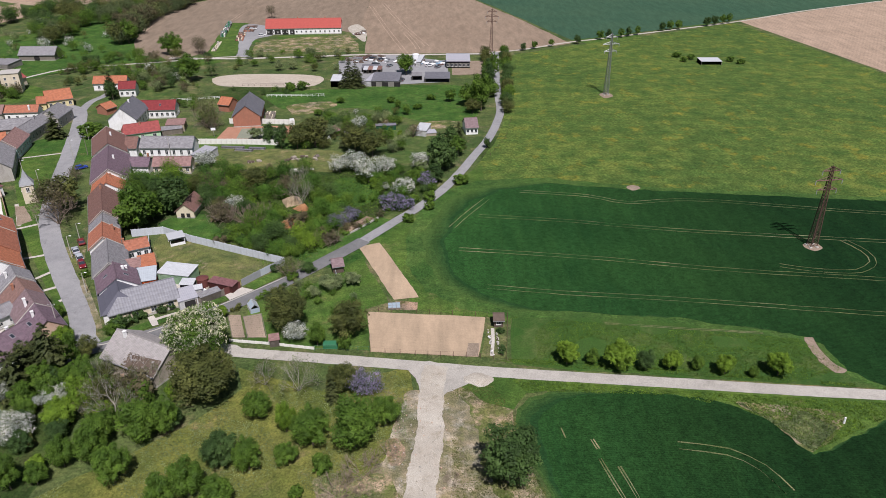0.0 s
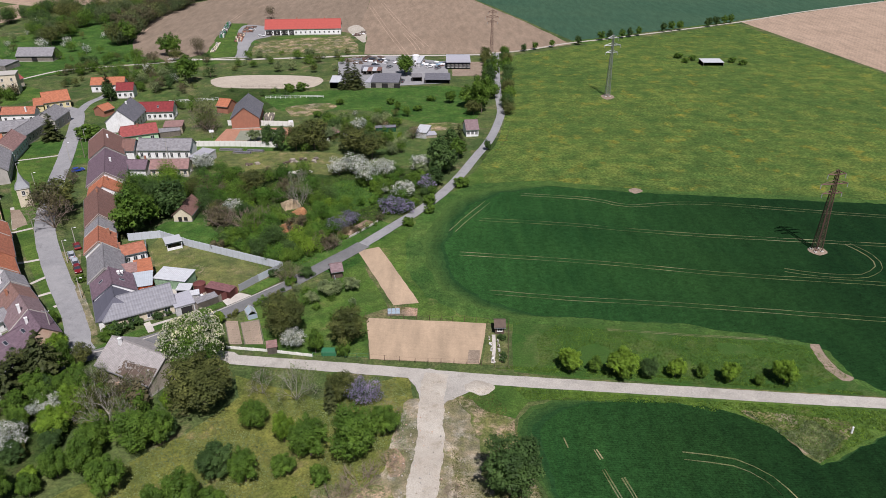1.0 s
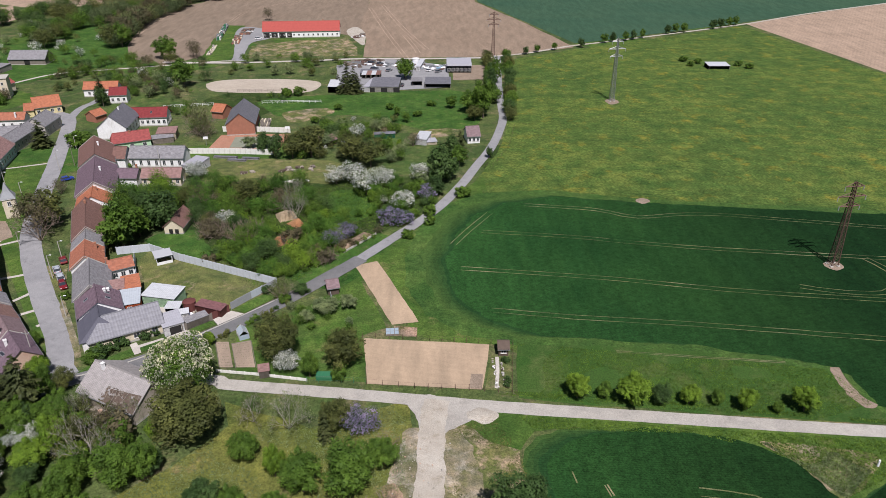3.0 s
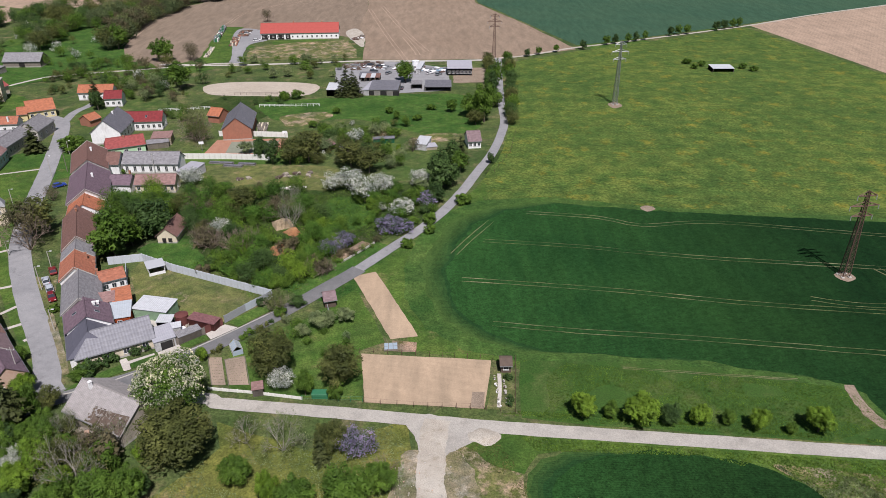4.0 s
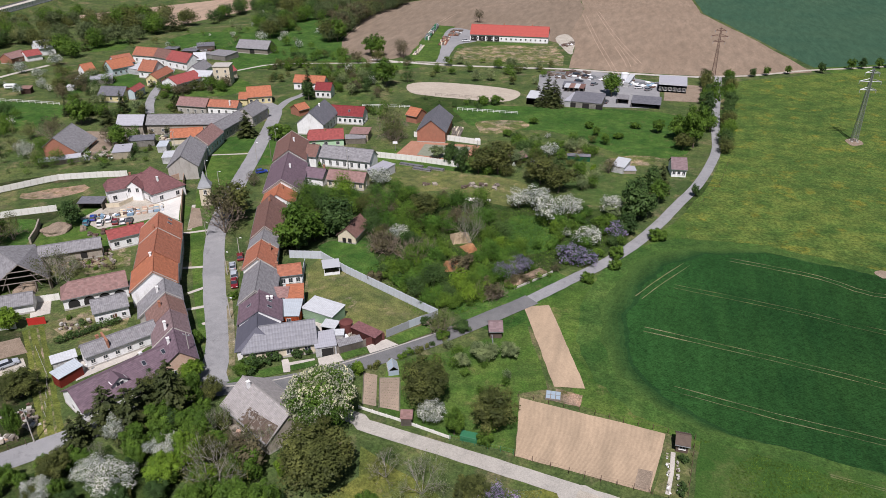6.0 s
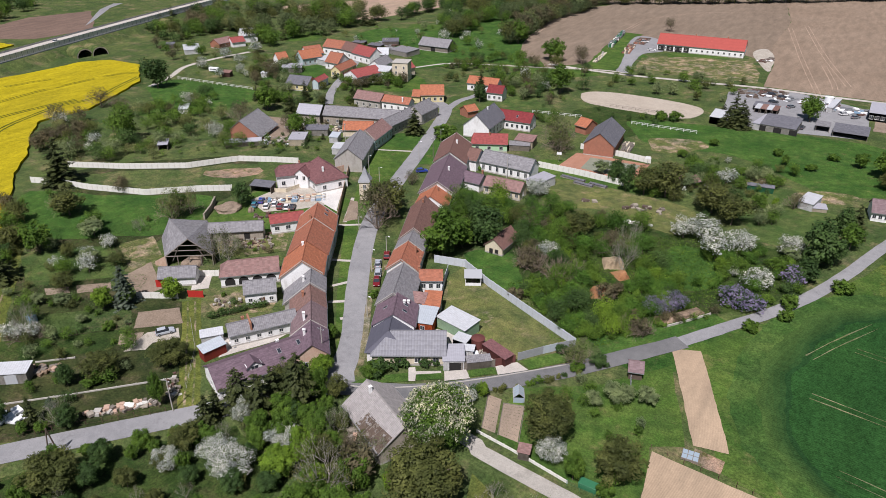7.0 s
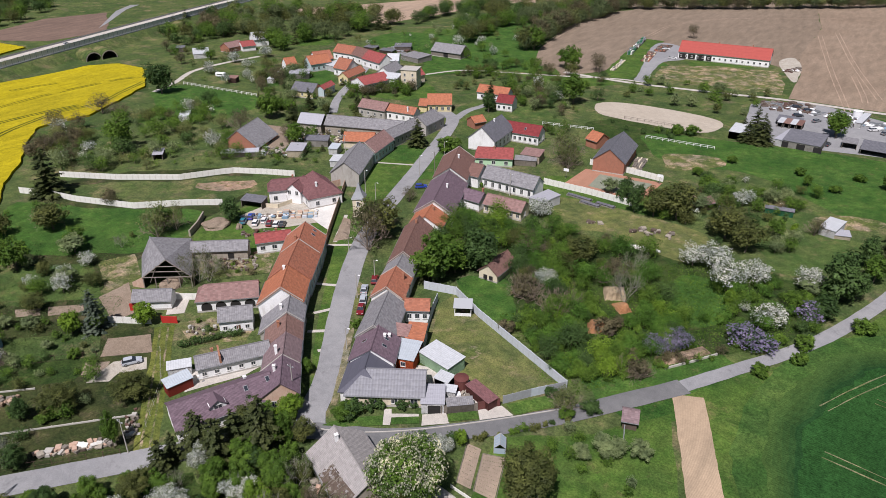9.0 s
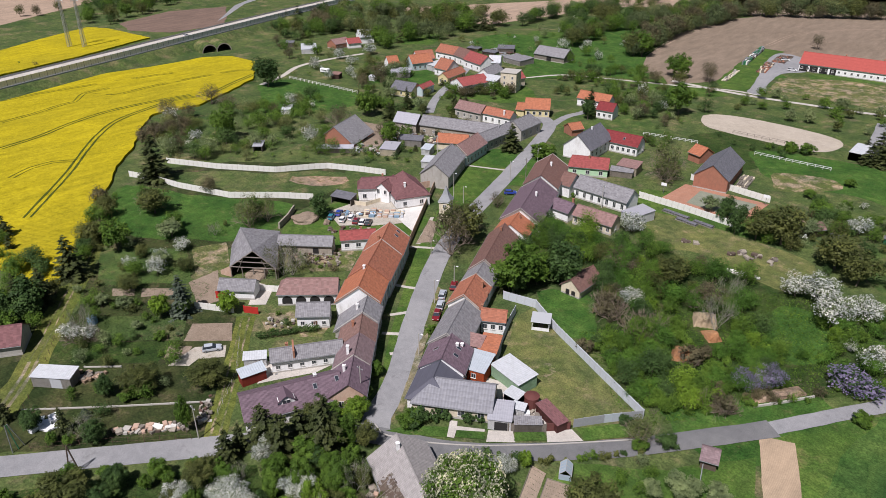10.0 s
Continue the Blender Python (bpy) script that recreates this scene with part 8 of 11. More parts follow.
wall_run([(-27.6, 183.4), (-23.4, 189.2), (-19.8, 194.6)], 0.5, "low pale foundation wall below the lilacs", CONCRETE_POST, panel=3.0, thick=0.3, name="foundation_wall")
fence([(17.7, 249.7), (24.9, 269.0), (29.4, 295.0)], 1.0, "thin wire fence beside the lane", RUST, step=5.0, rails=(0.9,), rail_r=0.012)
kerb([(-79.7, 129.3), (-76.9, 128.4), (-73.7, 129.7), (-68.5, 132.6), (-61.0, 138.4), (-52.6, 146.4), (-45.2, 154.1), (-38.6, 161.2)], "pale concrete kerb of the asphalt road")
patch("house_verge", [(-76.9, 129.4), (-74.8, 133.1), (-68.2, 138.7), (-66.5, 136.4), (-73.1, 131.3)], VERGE, 0.17, "mown grass verge in front of the house", "ground", ragged=0.1, step=1)
patch("house_verge", [(-67.2, 138.9), (-62.8, 142.0), (-61.5, 140.1), (-65.9, 137.0)], VERGE, 0.17, "small mown grass verge by the drive", "ground", ragged=0.1, step=1)
patch("house_verge", [(-58.4, 145.7), (-54.4, 149.3), (-52.6, 147.8), (-57.1, 143.7)], VERGE, 0.17, "grass verge before the board fence", "ground", ragged=0.1, step=1)
patch("house_verge", [(-50.3, 154.3), (-42.5, 164.1), (-39.0, 162.0), (-47.4, 152.6)], VERGE, 0.17, "dry grass verge before the metal fence", "ground", ragged=0.1, step=1)
patch("drive", [(-62.5, 142.6), (-58.9, 145.6), (-56.7, 143.5), (-60.8, 139.9)], PAVED, 0.165, "pale concrete garage drive", "drive", ragged=0.05, step=1)
patch("drive", [(-54.1, 149.8), (-50.8, 153.6), (-47.5, 152.3), (-52.3, 147.5)], PAVED, 0.165, "pale concrete gate drive", "drive", ragged=0.05, step=1)
patch("drive", [(-69.7, 139.8), (-68.5, 140.6), (-67.6, 139.5), (-63.1, 142.4), (-62.7, 141.8), (-67.0, 138.6), (-65.9, 136.7), (-67.1, 136.0)], PAVED, 0.176, "pale stepped garden path", "path", ragged=0.05, step=1)
patch("pavement", [(-78.4, 135.4), (-80.6, 139.5), (-91.8, 156.9), (-93.4, 158.6), (-92.7, 155.4), (-84.6, 143.2), (-79.4, 134.6)], STONY, 0.109, "worn stony pavement along the house row", "pavement", ragged=0.2, step=1)
patch("street_verge", [(-79.6, 134.0), (-84.6, 143.2), (-92.7, 155.4), (-99.2, 164.8), (-106.0, 175.5), (-100.2, 175.5), (-93.6, 160.0), (-92.7, 156.0), (-84.2, 142.4)], SCRUB, 0.088, "trodden grass verge between street and houses", "ground", ragged=0.2, step=1)
patch("villa_terrace", [(-148.1, 205.6), (-144.0, 210.8), (-133.1, 194.0), (-146.6, 198.6)], PALE_SLAB, 0.1, "bright concrete terrace below the villa", "yard", ragged=0.2, step=1)
patch("chapel_path", [(-126.8, 189.0), (-135.0, 203.3), (-132.1, 203.5), (-124.1, 192.7)], SOIL, 0.09, "bare earth path beside the chapel", "path", ragged=0.3, step=1)
patch("back_yard", [(-129.0, 137.0), (-122.0, 147.0), (-113.0, 146.0), (-110.5, 141.0), (-119.5, 132.5)], SCRUB, 0.06, "weedy back yard of the street houses", "yard", ragged=0.4)
ribbon("garden_lane", [(-307.0, 262.0), (-314.2, 280.3), (-324.9, 299.2), (-326.0, 320.5), (-322.0, 345.0)], 3.0, PAVED, 0.09, "pale narrow lane beside the pasture", "road")
wall_run([(-163.9, 168.5), (-167.0, 174.0), (-170.9, 179.3)], 2.0, "crumbling stone yard wall", STONE, thick=0.45)
ribbon("footpath", [(-101.2, 151.4), (-97.4, 154.2)], 1.1, PAVED, 0.085, "pale footpath across the green", "path")
ribbon("footpath", [(-105.3, 157.9), (-103.0, 161.7)], 1.1, PAVED, 0.085, "pale footpath across the green", "path")
ribbon("footpath", [(-114.4, 168.7), (-108.5, 171.4)], 1.1, PAVED, 0.085, "pale footpath across the green", "path")
ribbon("footpath", [(-127.2, 186.1), (-120.1, 191.1)], 1.1, PAVED, 0.085, "pale footpath across the green", "path")
ribbon("footpath", [(-126.2, 189.3), (-135.4, 205.1)], 1.1, PAVED, 0.085, "pale footpath across the green", "path")
ribbon("footpath", [(-161.7, 243.9), (-141.0, 252.7)], 1.1, PAVED, 0.085, "pale footpath across the green", "path")
ribbon("footpath", [(-94.0, 147.0), (-92.6, 148.8)], 1.1, PAVED, 0.085, "pale footpath across the green", "path")
patch("street_green", [(-85.7, 135.5), (-93.0, 144.3), (-99.8, 152.6), (-110.1, 166.9), (-122.5, 184.3), (-136.2, 207.2), (-150.8, 231.6), (-157.4, 251.7), (-142.0, 254.0), (-135.9, 235.0), (-125.6, 203.3), (-113.0, 180.0), (-100.4, 161.7), (-92.7, 150.2), (-85.1, 138.5)], LUSH_GRASS, 0.045, "bright mown grass along the street", "ground", ragged=0.2)
patch("yard", [(-162.7, 186.0), (-161.3, 199.1), (-146.8, 209.3), (-138.4, 197.0), (-144.6, 188.7), (-152.2, 181.8)], GRAVEL, 0.08, "pale dusty farmyard", "yard", ragged=0.4)
patch("yard", [(-156.3, 158.2), (-140.9, 172.2), (-138.8, 178.9), (-128.7, 165.8), (-140.5, 154.2)], SCRUB, 0.07, "weedy trampled farmyard with bare spots", "yard", ragged=0.4)
patch("yard", [(-142.1, 145.5), (-136.5, 146.8), (-131.3, 140.5), (-134.4, 137.7)], PAVED, 0.08, "pale concrete yard before the garage", "yard", ragged=0.2)
patch("yard", [(-112.1, 126.9), (-100.2, 137.7), (-100.8, 131.9), (-106.9, 121.2)], PAVED, 0.08, "concrete yard behind the white wing", "yard", ragged=0.2)
patch("yard", [(-76.3, 154.1), (-68.2, 156.4), (-53.2, 154.8), (-54.9, 149.7), (-60.9, 147.8), (-67.1, 151.3)], PAVED, 0.08, "paved corner yard with clutter", "yard", ragged=0.2)
patch("yard", [(-224.3, 255.7), (-209.7, 258.5), (-192.6, 245.1), (-199.1, 233.0), (-205.6, 227.1)], SOIL, 0.06, "sandy yard by the brick barn", "yard", ragged=0.3)
patch("garden_bed", [(-137.0, 123.9), (-130.4, 130.6), (-124.2, 126.3), (-132.2, 118.9)], SOIL, 0.08, "brown dug vegetable plot", "garden plot", ragged=0.2, step=1)
patch("garden_bed", [(-166.8, 118.8), (-162.2, 122.6), (-159.3, 120.8), (-163.5, 117.0)], SOIL, 0.08, "narrow dug garden strip", "garden plot", ragged=0.2, step=1)
patch("garden_bed", [(-161.2, 123.9), (-155.0, 129.5), (-151.9, 127.5), (-157.5, 121.7)], SOIL, 0.08, "narrow dug garden strip by a spruce", "garden plot", ragged=0.2, step=1)
patch("garden_bed", [(-133.0, 115.9), (-128.8, 119.1), (-126.3, 116.2), (-129.6, 112.7)], SOIL, 0.08, "small bare plot beside the parked car", "garden plot", ragged=0.2, step=1)
patch("drive", [(-128.2, 119.4), (-123.6, 124.4), (-120.1, 121.9), (-123.7, 117.5), (-122.9, 114.9), (-126.5, 111.7)], GRAVEL, 0.085, "pale gravel drive with a parked car", "drive", ragged=0.2, step=1)
patch("garden_bed", [(-155.2, 133.6), (-155.5, 142.2), (-141.3, 134.9), (-142.5, 128.6)], SOIL, 0.07, "bare ground by the stone garden", "garden plot", ragged=0.3, step=1)
patch("garden_bed", [(-50.9, 140.9), (-48.0, 140.9), (-44.7, 131.7), (-47.4, 131.7)], BED, 0.085, "raked vegetable bed", "garden plot", ragged=0.1, step=1)
patch("garden_bed", [(-47.1, 140.0), (-43.3, 141.3), (-39.9, 131.7), (-43.9, 131.7)], BED, 0.085, "raked vegetable bed with seed rows", "garden plot", ragged=0.1, step=1)
patch("garden_bed", [(-11.6, 147.2), (-6.1, 146.7), (-6.2, 142.9), (-11.4, 143.2)], RED_SOIL, 0.085, "small reddish bed behind the plot", "garden plot", ragged=0.2, step=1)
patch("garden_bed", [(5.5, 129.5), (8.1, 129.5), (7.6, 124.6), (5.2, 124.8)], SOIL, 0.1, "grey-green corner bed of the plot", "garden plot", ragged=0.1, step=1)
patch("narrow_garden", [(10.2, 136.2), (14.9, 136.2), (13.7, 123.8), (8.3, 124.4)], LAWN, 0.06, "narrow mown garden behind the shed", "ground", ragged=0.1, step=1)
patch("riding_arena", [(-117.4, 358.0), (-117.3, 366.4), (-105.3, 371.9), (-77.5, 371.7), (-63.5, 366.9), (-61.1, 356.2), (-67.2, 346.6), (-85.7, 346.0), (-109.1, 348.0)], ARENA, 0.08, "pale sandy riding arena", "arena", round_off=True, ragged=0.3)
patch("clay_court", [(-90.0, 265.1), (-89.3, 283.2), (-61.8, 285.3), (-62.8, 265.3)], CLAY, 0.08, "red clay ball court", "court", ragged=0.1)
patch("court_floor", [(-83.0, 281.0), (-64.5, 282.4), (-64.9, 267.6), (-82.1, 268.7)], COURT, 0.1, "grey-green court surface", "court", ragged=0.1)
patch("farm_yard", [(-58.7, 402.5), (-41.0, 418.3), (-27.7, 416.8), (1.9, 402.5), (3.2, 356.5), (-23.7, 351.0), (-52.0, 351.0)], STREET, 0.08, "grey gravel yard of the works", "yard", ragged=0.5)
patch("yard_bed", [(5.1, 402.5), (23.0, 402.5), (20.2, 371.6), (4.7, 370.4)], SOIL, 0.08, "beige bare plot by the works", "garden plot", ragged=0.3)
patch("barn_yard", [(-119.5, 414.0), (-111.0, 414.0), (-116.0, 430.0), (-118.5, 442.9), (-119.5, 463.2), (-112.0, 474.2), (-116.0, 492.0), (-123.8, 508.9), (-138.8, 512.9), (-136.4, 483.7), (-125.8, 443.7), (-121.7, 425.2)], STREET, 0.085, "grey gravel yard before the red barn", "yard", round_off=True, ragged=0.4)
patch("farm_grass", [(-132.0, 413.0), (-121.0, 414.0), (-123.0, 440.0), (-134.0, 484.0), (-138.0, 520.0), (-154.0, 520.0), (-149.0, 490.0), (-143.0, 450.0), (-140.0, 425.0)], LUSH_GRASS, 0.075, "green strip along the farm stacks", "ground", ragged=1.0)
patch("barn_ground", [(-117.4, 452.3), (-91.5, 469.4), (-61.4, 475.4), (-52.3, 446.9), (-50.3, 425.8), (-93.8, 424.2), (-113.7, 427.0)], SCRUB, 0.08, "pale dug ground before the barn", "ground", ragged=0.6)
ribbon("farm_path", [(-156.9, 409.5), (-117.6, 408.1), (-73.3, 413.9), (-44.3, 418.3), (-7.9, 418.3), (27.9, 421.2)], 3.0, PAVED, 0.09, "pale lane to the barn yard", "road")
ribbon("pasture_path", [(-216.5, 363.6), (-204.4, 382.6), (-182.3, 391.5), (-155.2, 400.8), (-127.5, 411.5), (-114.0, 412.7)], 2.0, PAVED, 0.08, "thin pale path through the pasture", "road")
chapel(-131.8, 207.4, 28.700000000000003, "small cream chapel with a grey spire").scale = (1.35, 1.35, 1.3)
tower(-207.5, 338.8, 20, 8.0, 9.3, "cream three-storey tower house with flat roof")
gazebo(-75.6, 178.4, 30, 4.6, 2.4, "white garden gazebo with a flat roof")
drum(-60.6, 153.9, 1.5, 2.7, "round dark red garden tank", BROWN_METAL)
# ---------------------------------------------------------------- sheds and small buildings
house(-156.4, 206.4, 105.6, 7.6, 5.2, 4.4, 6.6, WHITE, ROOF_MAROON, "white gabled bay with a yellow window", wins=(("a", 2, 3.0, 0.9, 1.3),), plinth=False)
ruin = \
house(-62.6, 121.9, -27.0, 15.0, 10.4, 3.0, 6.6, STONE, ROOF_PALE, "half ruined stone house with grey slate roof", chimneys=((-4.5, -0.8, 1.6, WHITE),))
wreck = random.Random(5)          # collapsed eaves: bare rafters, boards and fallen slates
# dark slab laid on the slope stands in for a hole's shade
part("broken_roof", slab_between(((-0.8, -3.3, 4.50), (7.4, -2.5, 5.06), (7.7, -5.5, 2.98), (-1.6, -5.5, 2.98)), 0.02), DARK_WOOD, ruin)
for k in range(9):
    u = -0.6 + k * 0.95 + wreck.uniform(-0.2, 0.2)
    part("rafter", bar((u, -2.9, 4.84), (u + wreck.uniform(-0.7, 0.7), -5.6 - wreck.uniform(0, 0.7), 2.9 - wreck.uniform(0, 0.5)), 0.08, 4), OLD_WOOD, ruin)
for k in range(60):
    u, v = wreck.uniform(-1.2, 7.4), wreck.uniform(-5.5, -2.9)
    part("slate", box(-0.3, 0.3, -0.2, 0.2, 0, 0.05), wreck.choice((ROOF_PALE, OLD_WOOD, DARK_WOOD, BARK)), ruin).matrix_basis = pose(u, v, 6.86 + v * 0.692 + 0.02, 35 + wreck.uniform(-14, 14), wreck.uniform(-14, 14), wreck.uniform(0, 180))
house(12.8, 137.2, 0.0, 2.1, 2.9, 2.1, 2.9, DARK_WOOD, DARK_WOOD, "small dark board garden hut", wins=(("r", 1, 0.9, 1.0, 0.8),), name="hut", category="hut", plinth=False)
house(-27.9, 162.8, 17.9, 2.7, 3.6, 2.2, 3.4, DARK_WOOD, ROOF_FADED, "small brown garden hut by the lane", name="hut", category="hut", plinth=False)
shed(-138.1, 93.5, 37.3, 8.4, 3.5, 2.6, 3.0, GREY_WALL, ROOF_WHITE, "grey block garage with pale metal roof", doors=(("r", 1.0, 2.4, 2.2, ROOF_WHITE),))
house(-159.3, 91.2, 57.2, 8.1, 8.0, 2.8, 5.5, GREY_WALL, ROOF_MAROON, "dark red roofed house at the track")
shed(-164.3, 194.2, 17.2, 7.4, 3.7, 2.4, 3.0, OLD_WOOD, ROOF_DARK, "dark open farmyard shed", open_side="r")
shed(-202.9, 223.0, 42.4, 13.9, 1.8, 1.8, 2.6, OLD_WOOD, ROOF_SHEET, "low glass lean-to by the brick barn")
shed(-187.0, 237.0, 30.3, 6.1, 7.8, 2.6, 3.0, CREAM, ROOF_SHEET, "small cream shed with pale roof")
shed(-187.3, 248.5, 29.4, 9.2, 3.8, 2.6, 3.4, GREY_WALL, ROOF_DARK, "low shed with dark roof")
shed(-175.8, 245.8, 20.6, 3.4, 4.6, 2.4, 3.0, WHITE, ROOF_BLUE, "low shed with pale blue roof")
house(-172.8, 257.2, 29.3, 11.7, 7.0, 3.2, 5.5, CREAM, ROOF_ORANGE, "low orange-roofed wing behind the street")
shed(-166.9, 236.8, 24.4, 3.6, 5.8, 2.4, 2.8, WHITE, ROOF_WHITE, "small white summer house")
house(-44.0, 273.2, 55.8, 2.8, 4.0, 2.3, 3.6, DARK_WOOD, ROOF_PINK, "small dark garden shed")
shed(-8.0, 275.4, -13.1, 4.4, 7.8, 2.4, 3.0, WHITE, ROOF_WHITE, "white roofed garden cabin")
shed(-5.1, 273.7, 16.7, 4.2, 3.5, 1.2, 1.5, CREAM, ROOF_SHEET, "low cream cold frame")
shed(-49.0, 272.3, 8.3, 4.1, 2.3, 2.2, 2.8, DARK_WOOD, ROOF_PINK, "small brown garden shed among trees")
shed(-37.5, 270.7, 7.9, 3.6, 2.9, 2.0, 2.4, OLD_WOOD, ROOF_DARK, "small dark garden shed among fruit trees")
shed(-23.4, 279.8, 8.5, 8.1, 1.2, 2.0, 2.4, GREEN_METAL, ROOF_DARK, "long low green garden shed")
shed(148.1, 396.2, 0.0, 11.2, 7.6, 2.0, 2.4, OLD_WOOD, ROOF_WHITE, "open field shelter with white roof", open_side="r")
shed(-28.3, 353.7, -3.4, 13.6, 12.6, 2.7, 4.0, GREY_WALL, ROOF_DARK, "grey works hall with dark panel roof", doors=(("r", -6.0, 3.0, 2.2, DARK), ("r", 0.0, 3.0, 2.2, DARK), ("r", 6.0, 3.0, 2.2, DARK)))
shed(-35.6, 354.4, -12.1, 2.9, 13.8, 2.6, 3.2, WHITE, ROOF_SHEET, "pale lean-to at the works hall")
shed(-40.8, 375.4, -2.9, 2.0, 5.8, 2.2, 2.8, OLD_WOOD, ROOF_WHITE, "small open stall with white roof", open_side="r")
shed(-38.3, 375.5, -2.7, 2.1, 5.8, 2.2, 2.8, OLD_WOOD, ROOF_RUST, "small open stall with rusty roof", open_side="r")
shed(-35.9, 375.6, -2.9, 2.0, 5.7, 2.2, 2.8, OLD_WOOD, ROOF_WHITE, "small open stall with white roof", open_side="r")
shed(-33.5, 375.7, -2.9, 2.0, 5.7, 2.2, 2.8, OLD_WOOD, ROOF_BROWN, "small open stall with brown roof", open_side="r")
shed(-50.3, 353.0, -18.4, 3.8, 11.6, 2.6, 3.0, WHITE, ROOF_SHEET, "white flat cabin at the works yard")
shed(-13.3, 361.8, 2.2, 5.1, 6.1, 2.4, 2.8, OLD_WOOD, ROOF_GREY, "low open car port with grey roof", open_side="r")
shed(-12.7, 397.6, -7.1, 2.4, 16.5, 2.4, 2.6, WHITE, ROOF_WHITE, "white container box in the works yard")
tree("spruce", -47.9, 345.6, 8.5, 7.7)
tree("spruce", -43.0, 346.1, 12.4, 9.0)
tree("spruce", -41.4, 346.7, 9.3, 8.1)
tree("leafy", -19.2, 370.2, 11.1, 9.0)
shed(8.2, 393.3, 0.0, 12.9, 15.2, 3.6, 4.4, WHITE, ROOF_SHEET, "white works building with grey sheet roof", wins=(("r", 6, 1.0, 1.4, 1.4),))
shed(-2.8, 359.6, 0.0, 12.5, 10.2, 2.2, 3.0, OLD_WOOD, ROOF_DARK, "long dark open store", open_side="r")
shed(-53.0, 351.8, 0.0, 4.8, 10.8, 3.0, 3.6, WHITE, ROOF_WHITE, "small white works cabin")
shed(-38.4, 379.8, 0.0, 9.6, 6.0, 2.0, 2.6, OLD_WOOD, ROOF_DARK, "dark flat machine shelter")
drum(-15.4, 405.3, 1.9, 3.2, "tall white silo in the works yard", WHITE_PLASTIC, "silo")
shed(-109.6, 275.2, 21.9, 7.8, 3.6, 2.2, 2.6, STONE, ROOF_GREY, "low grey stone outhouse")
stack("plank_stack", -74.6, 297.0, 98, 13.0, 4.0, 1.0, (CREAM, OLD_WOOD, OLD_WOOD), "pale planks stacked beside the brick barn", 117)
house(-345.5, 367.5, 65.6, 9.1, 9.0, 4.5, 8.0, WHITE, ROOF_WHITE, "white gabled house beyond the trees")
house(-346.6, 346.7, 88.6, 11.4, 8.0, 3.2, 5.5, BRICK, ROOF_PINK, "brick house with faded roof")
house(-340.8, 353.2, 66.4, 8.1, 8.0, 3.2, 5.5, WHITE, ROOF_RED, "low house with red roof")
shed(-351.9, 327.6, 52.7, 8.9, 15.5, 2.6, 3.0, WHITE, ROOF_WHITE, "white garage by the wood")
shed(-258.4, 241.9, 43.0, 4.0, 7.2, 2.2, 2.6, WHITE, ROOF_WHITE, "white trailer in the orchard")
shed(-227.2, 205.3, 43.8, 3.5, 5.9, 2.2, 2.6, OLD_WOOD, ROOF_SHEET, "open timber orchard shed", open_side="r")
shed(-240.1, 388.8, -10.2, 14.1, 11.0, 2.6, 3.2, GREY_WALL, ROOF_GREY, "long low shed with grey roof")
shed(-263.0, 407.2, 33.2, 10.0, 8.1, 2.4, 3.0, OLD_WOOD, ROOF_DARK, "dark low farm store shed")
house(-212.8, 347.5, 77.0, 9.7, 8.0, 4.0, 7.0, CREAM, ROOF_RED, "house with red roof behind the tower")
shed(-268.1, 323.1, 35.7, 10.5, 8.4, 2.6, 3.2, GREY_WALL, ROOF_SHEET, "grey shed with pale roof")
shed(-261.7, 346.1, -8.6, 10.0, 10.1, 3.0, 4.2, WHITE, ROOF_WHITE, "white annex with sheet roof")
# ---------------------------------------------------------------- vehicles and clutter
car(-101.7, 172.8, 123, "silver", "silver hatchback parked on the street")
car(-98.8, 168.8, 123, "silver", "pale grey car parked on the verge")
car(-96.3, 164.8, 303, "red", "dark red car parked by the hedge")
car(-128.6, 235.8, 41.8, "blue", "bright blue car parked on the green")
car(-124.3, 121.4, 57.8, "silver", "silver hatchback on a gravel drive")
car(-102.5, 178.0, 123, "red", "red car half hidden by trees")
car(-157.9, 183.6, 123, "teal", "old teal car kept in the farmyard", 4.0, "farmyard cars")
car(-154.0, 184.9, 123, "white", "old white car kept in the farmyard", 4.0, "farmyard cars")
car(-153.0, 187.5, 123, "white", "old white car kept in the farmyard", 4.0, "farmyard cars")
car(-150.1, 186.9, 123, "red", "old red car kept in the farmyard", 4.0, "farmyard cars")
car(-148.1, 187.7, 123, "white", "old white car kept in the farmyard", 4.0, "farmyard cars")
car(-146.5, 188.6, 123, "dark", "old dark car kept in the farmyard", 4.0, "farmyard cars")
car(-158.4, 187.1, 123, "blue", "old blue car kept in the farmyard", 4.0, "farmyard cars")
car(-118.0, 472.9, 20, "white", "white van-like car in the barn yard", 4.8, "barn yard cars")
car(-129.2, 495.1, 20, "white", "white van-like car in the barn yard", 4.8, "barn yard cars")
car(-20.7, 358.8, 82, "dark", "dark vehicle standing in the works yard", 4.6, "works yard cars")
car(-37.2, 393.0, 35, "dark", "dark vehicle standing in the works yard", 4.6, "works yard cars")
car(-29.1, 389.1, 60, "grey", "grey vehicle standing in the works yard", 4.6, "works yard cars")
car(-7.4, 389.1, 40, "white", "white vehicle standing in the works yard", 4.6, "works yard cars")
car(-2.8, 386.5, 55, "grey", "grey vehicle standing in the works yard", 4.6, "works yard cars")
car(-39.9, 406.7, 30, "dark", "dark vehicle standing in the works yard", 4.6, "works yard cars")
car(-34.9, 403.9, 45, "dark", "dark vehicle standing in the works yard", 4.6, "works yard cars")
car(-427.0, 290.0, 106, "white", "white car on the highway", 4.4, "highway cars").location.z = 4.35
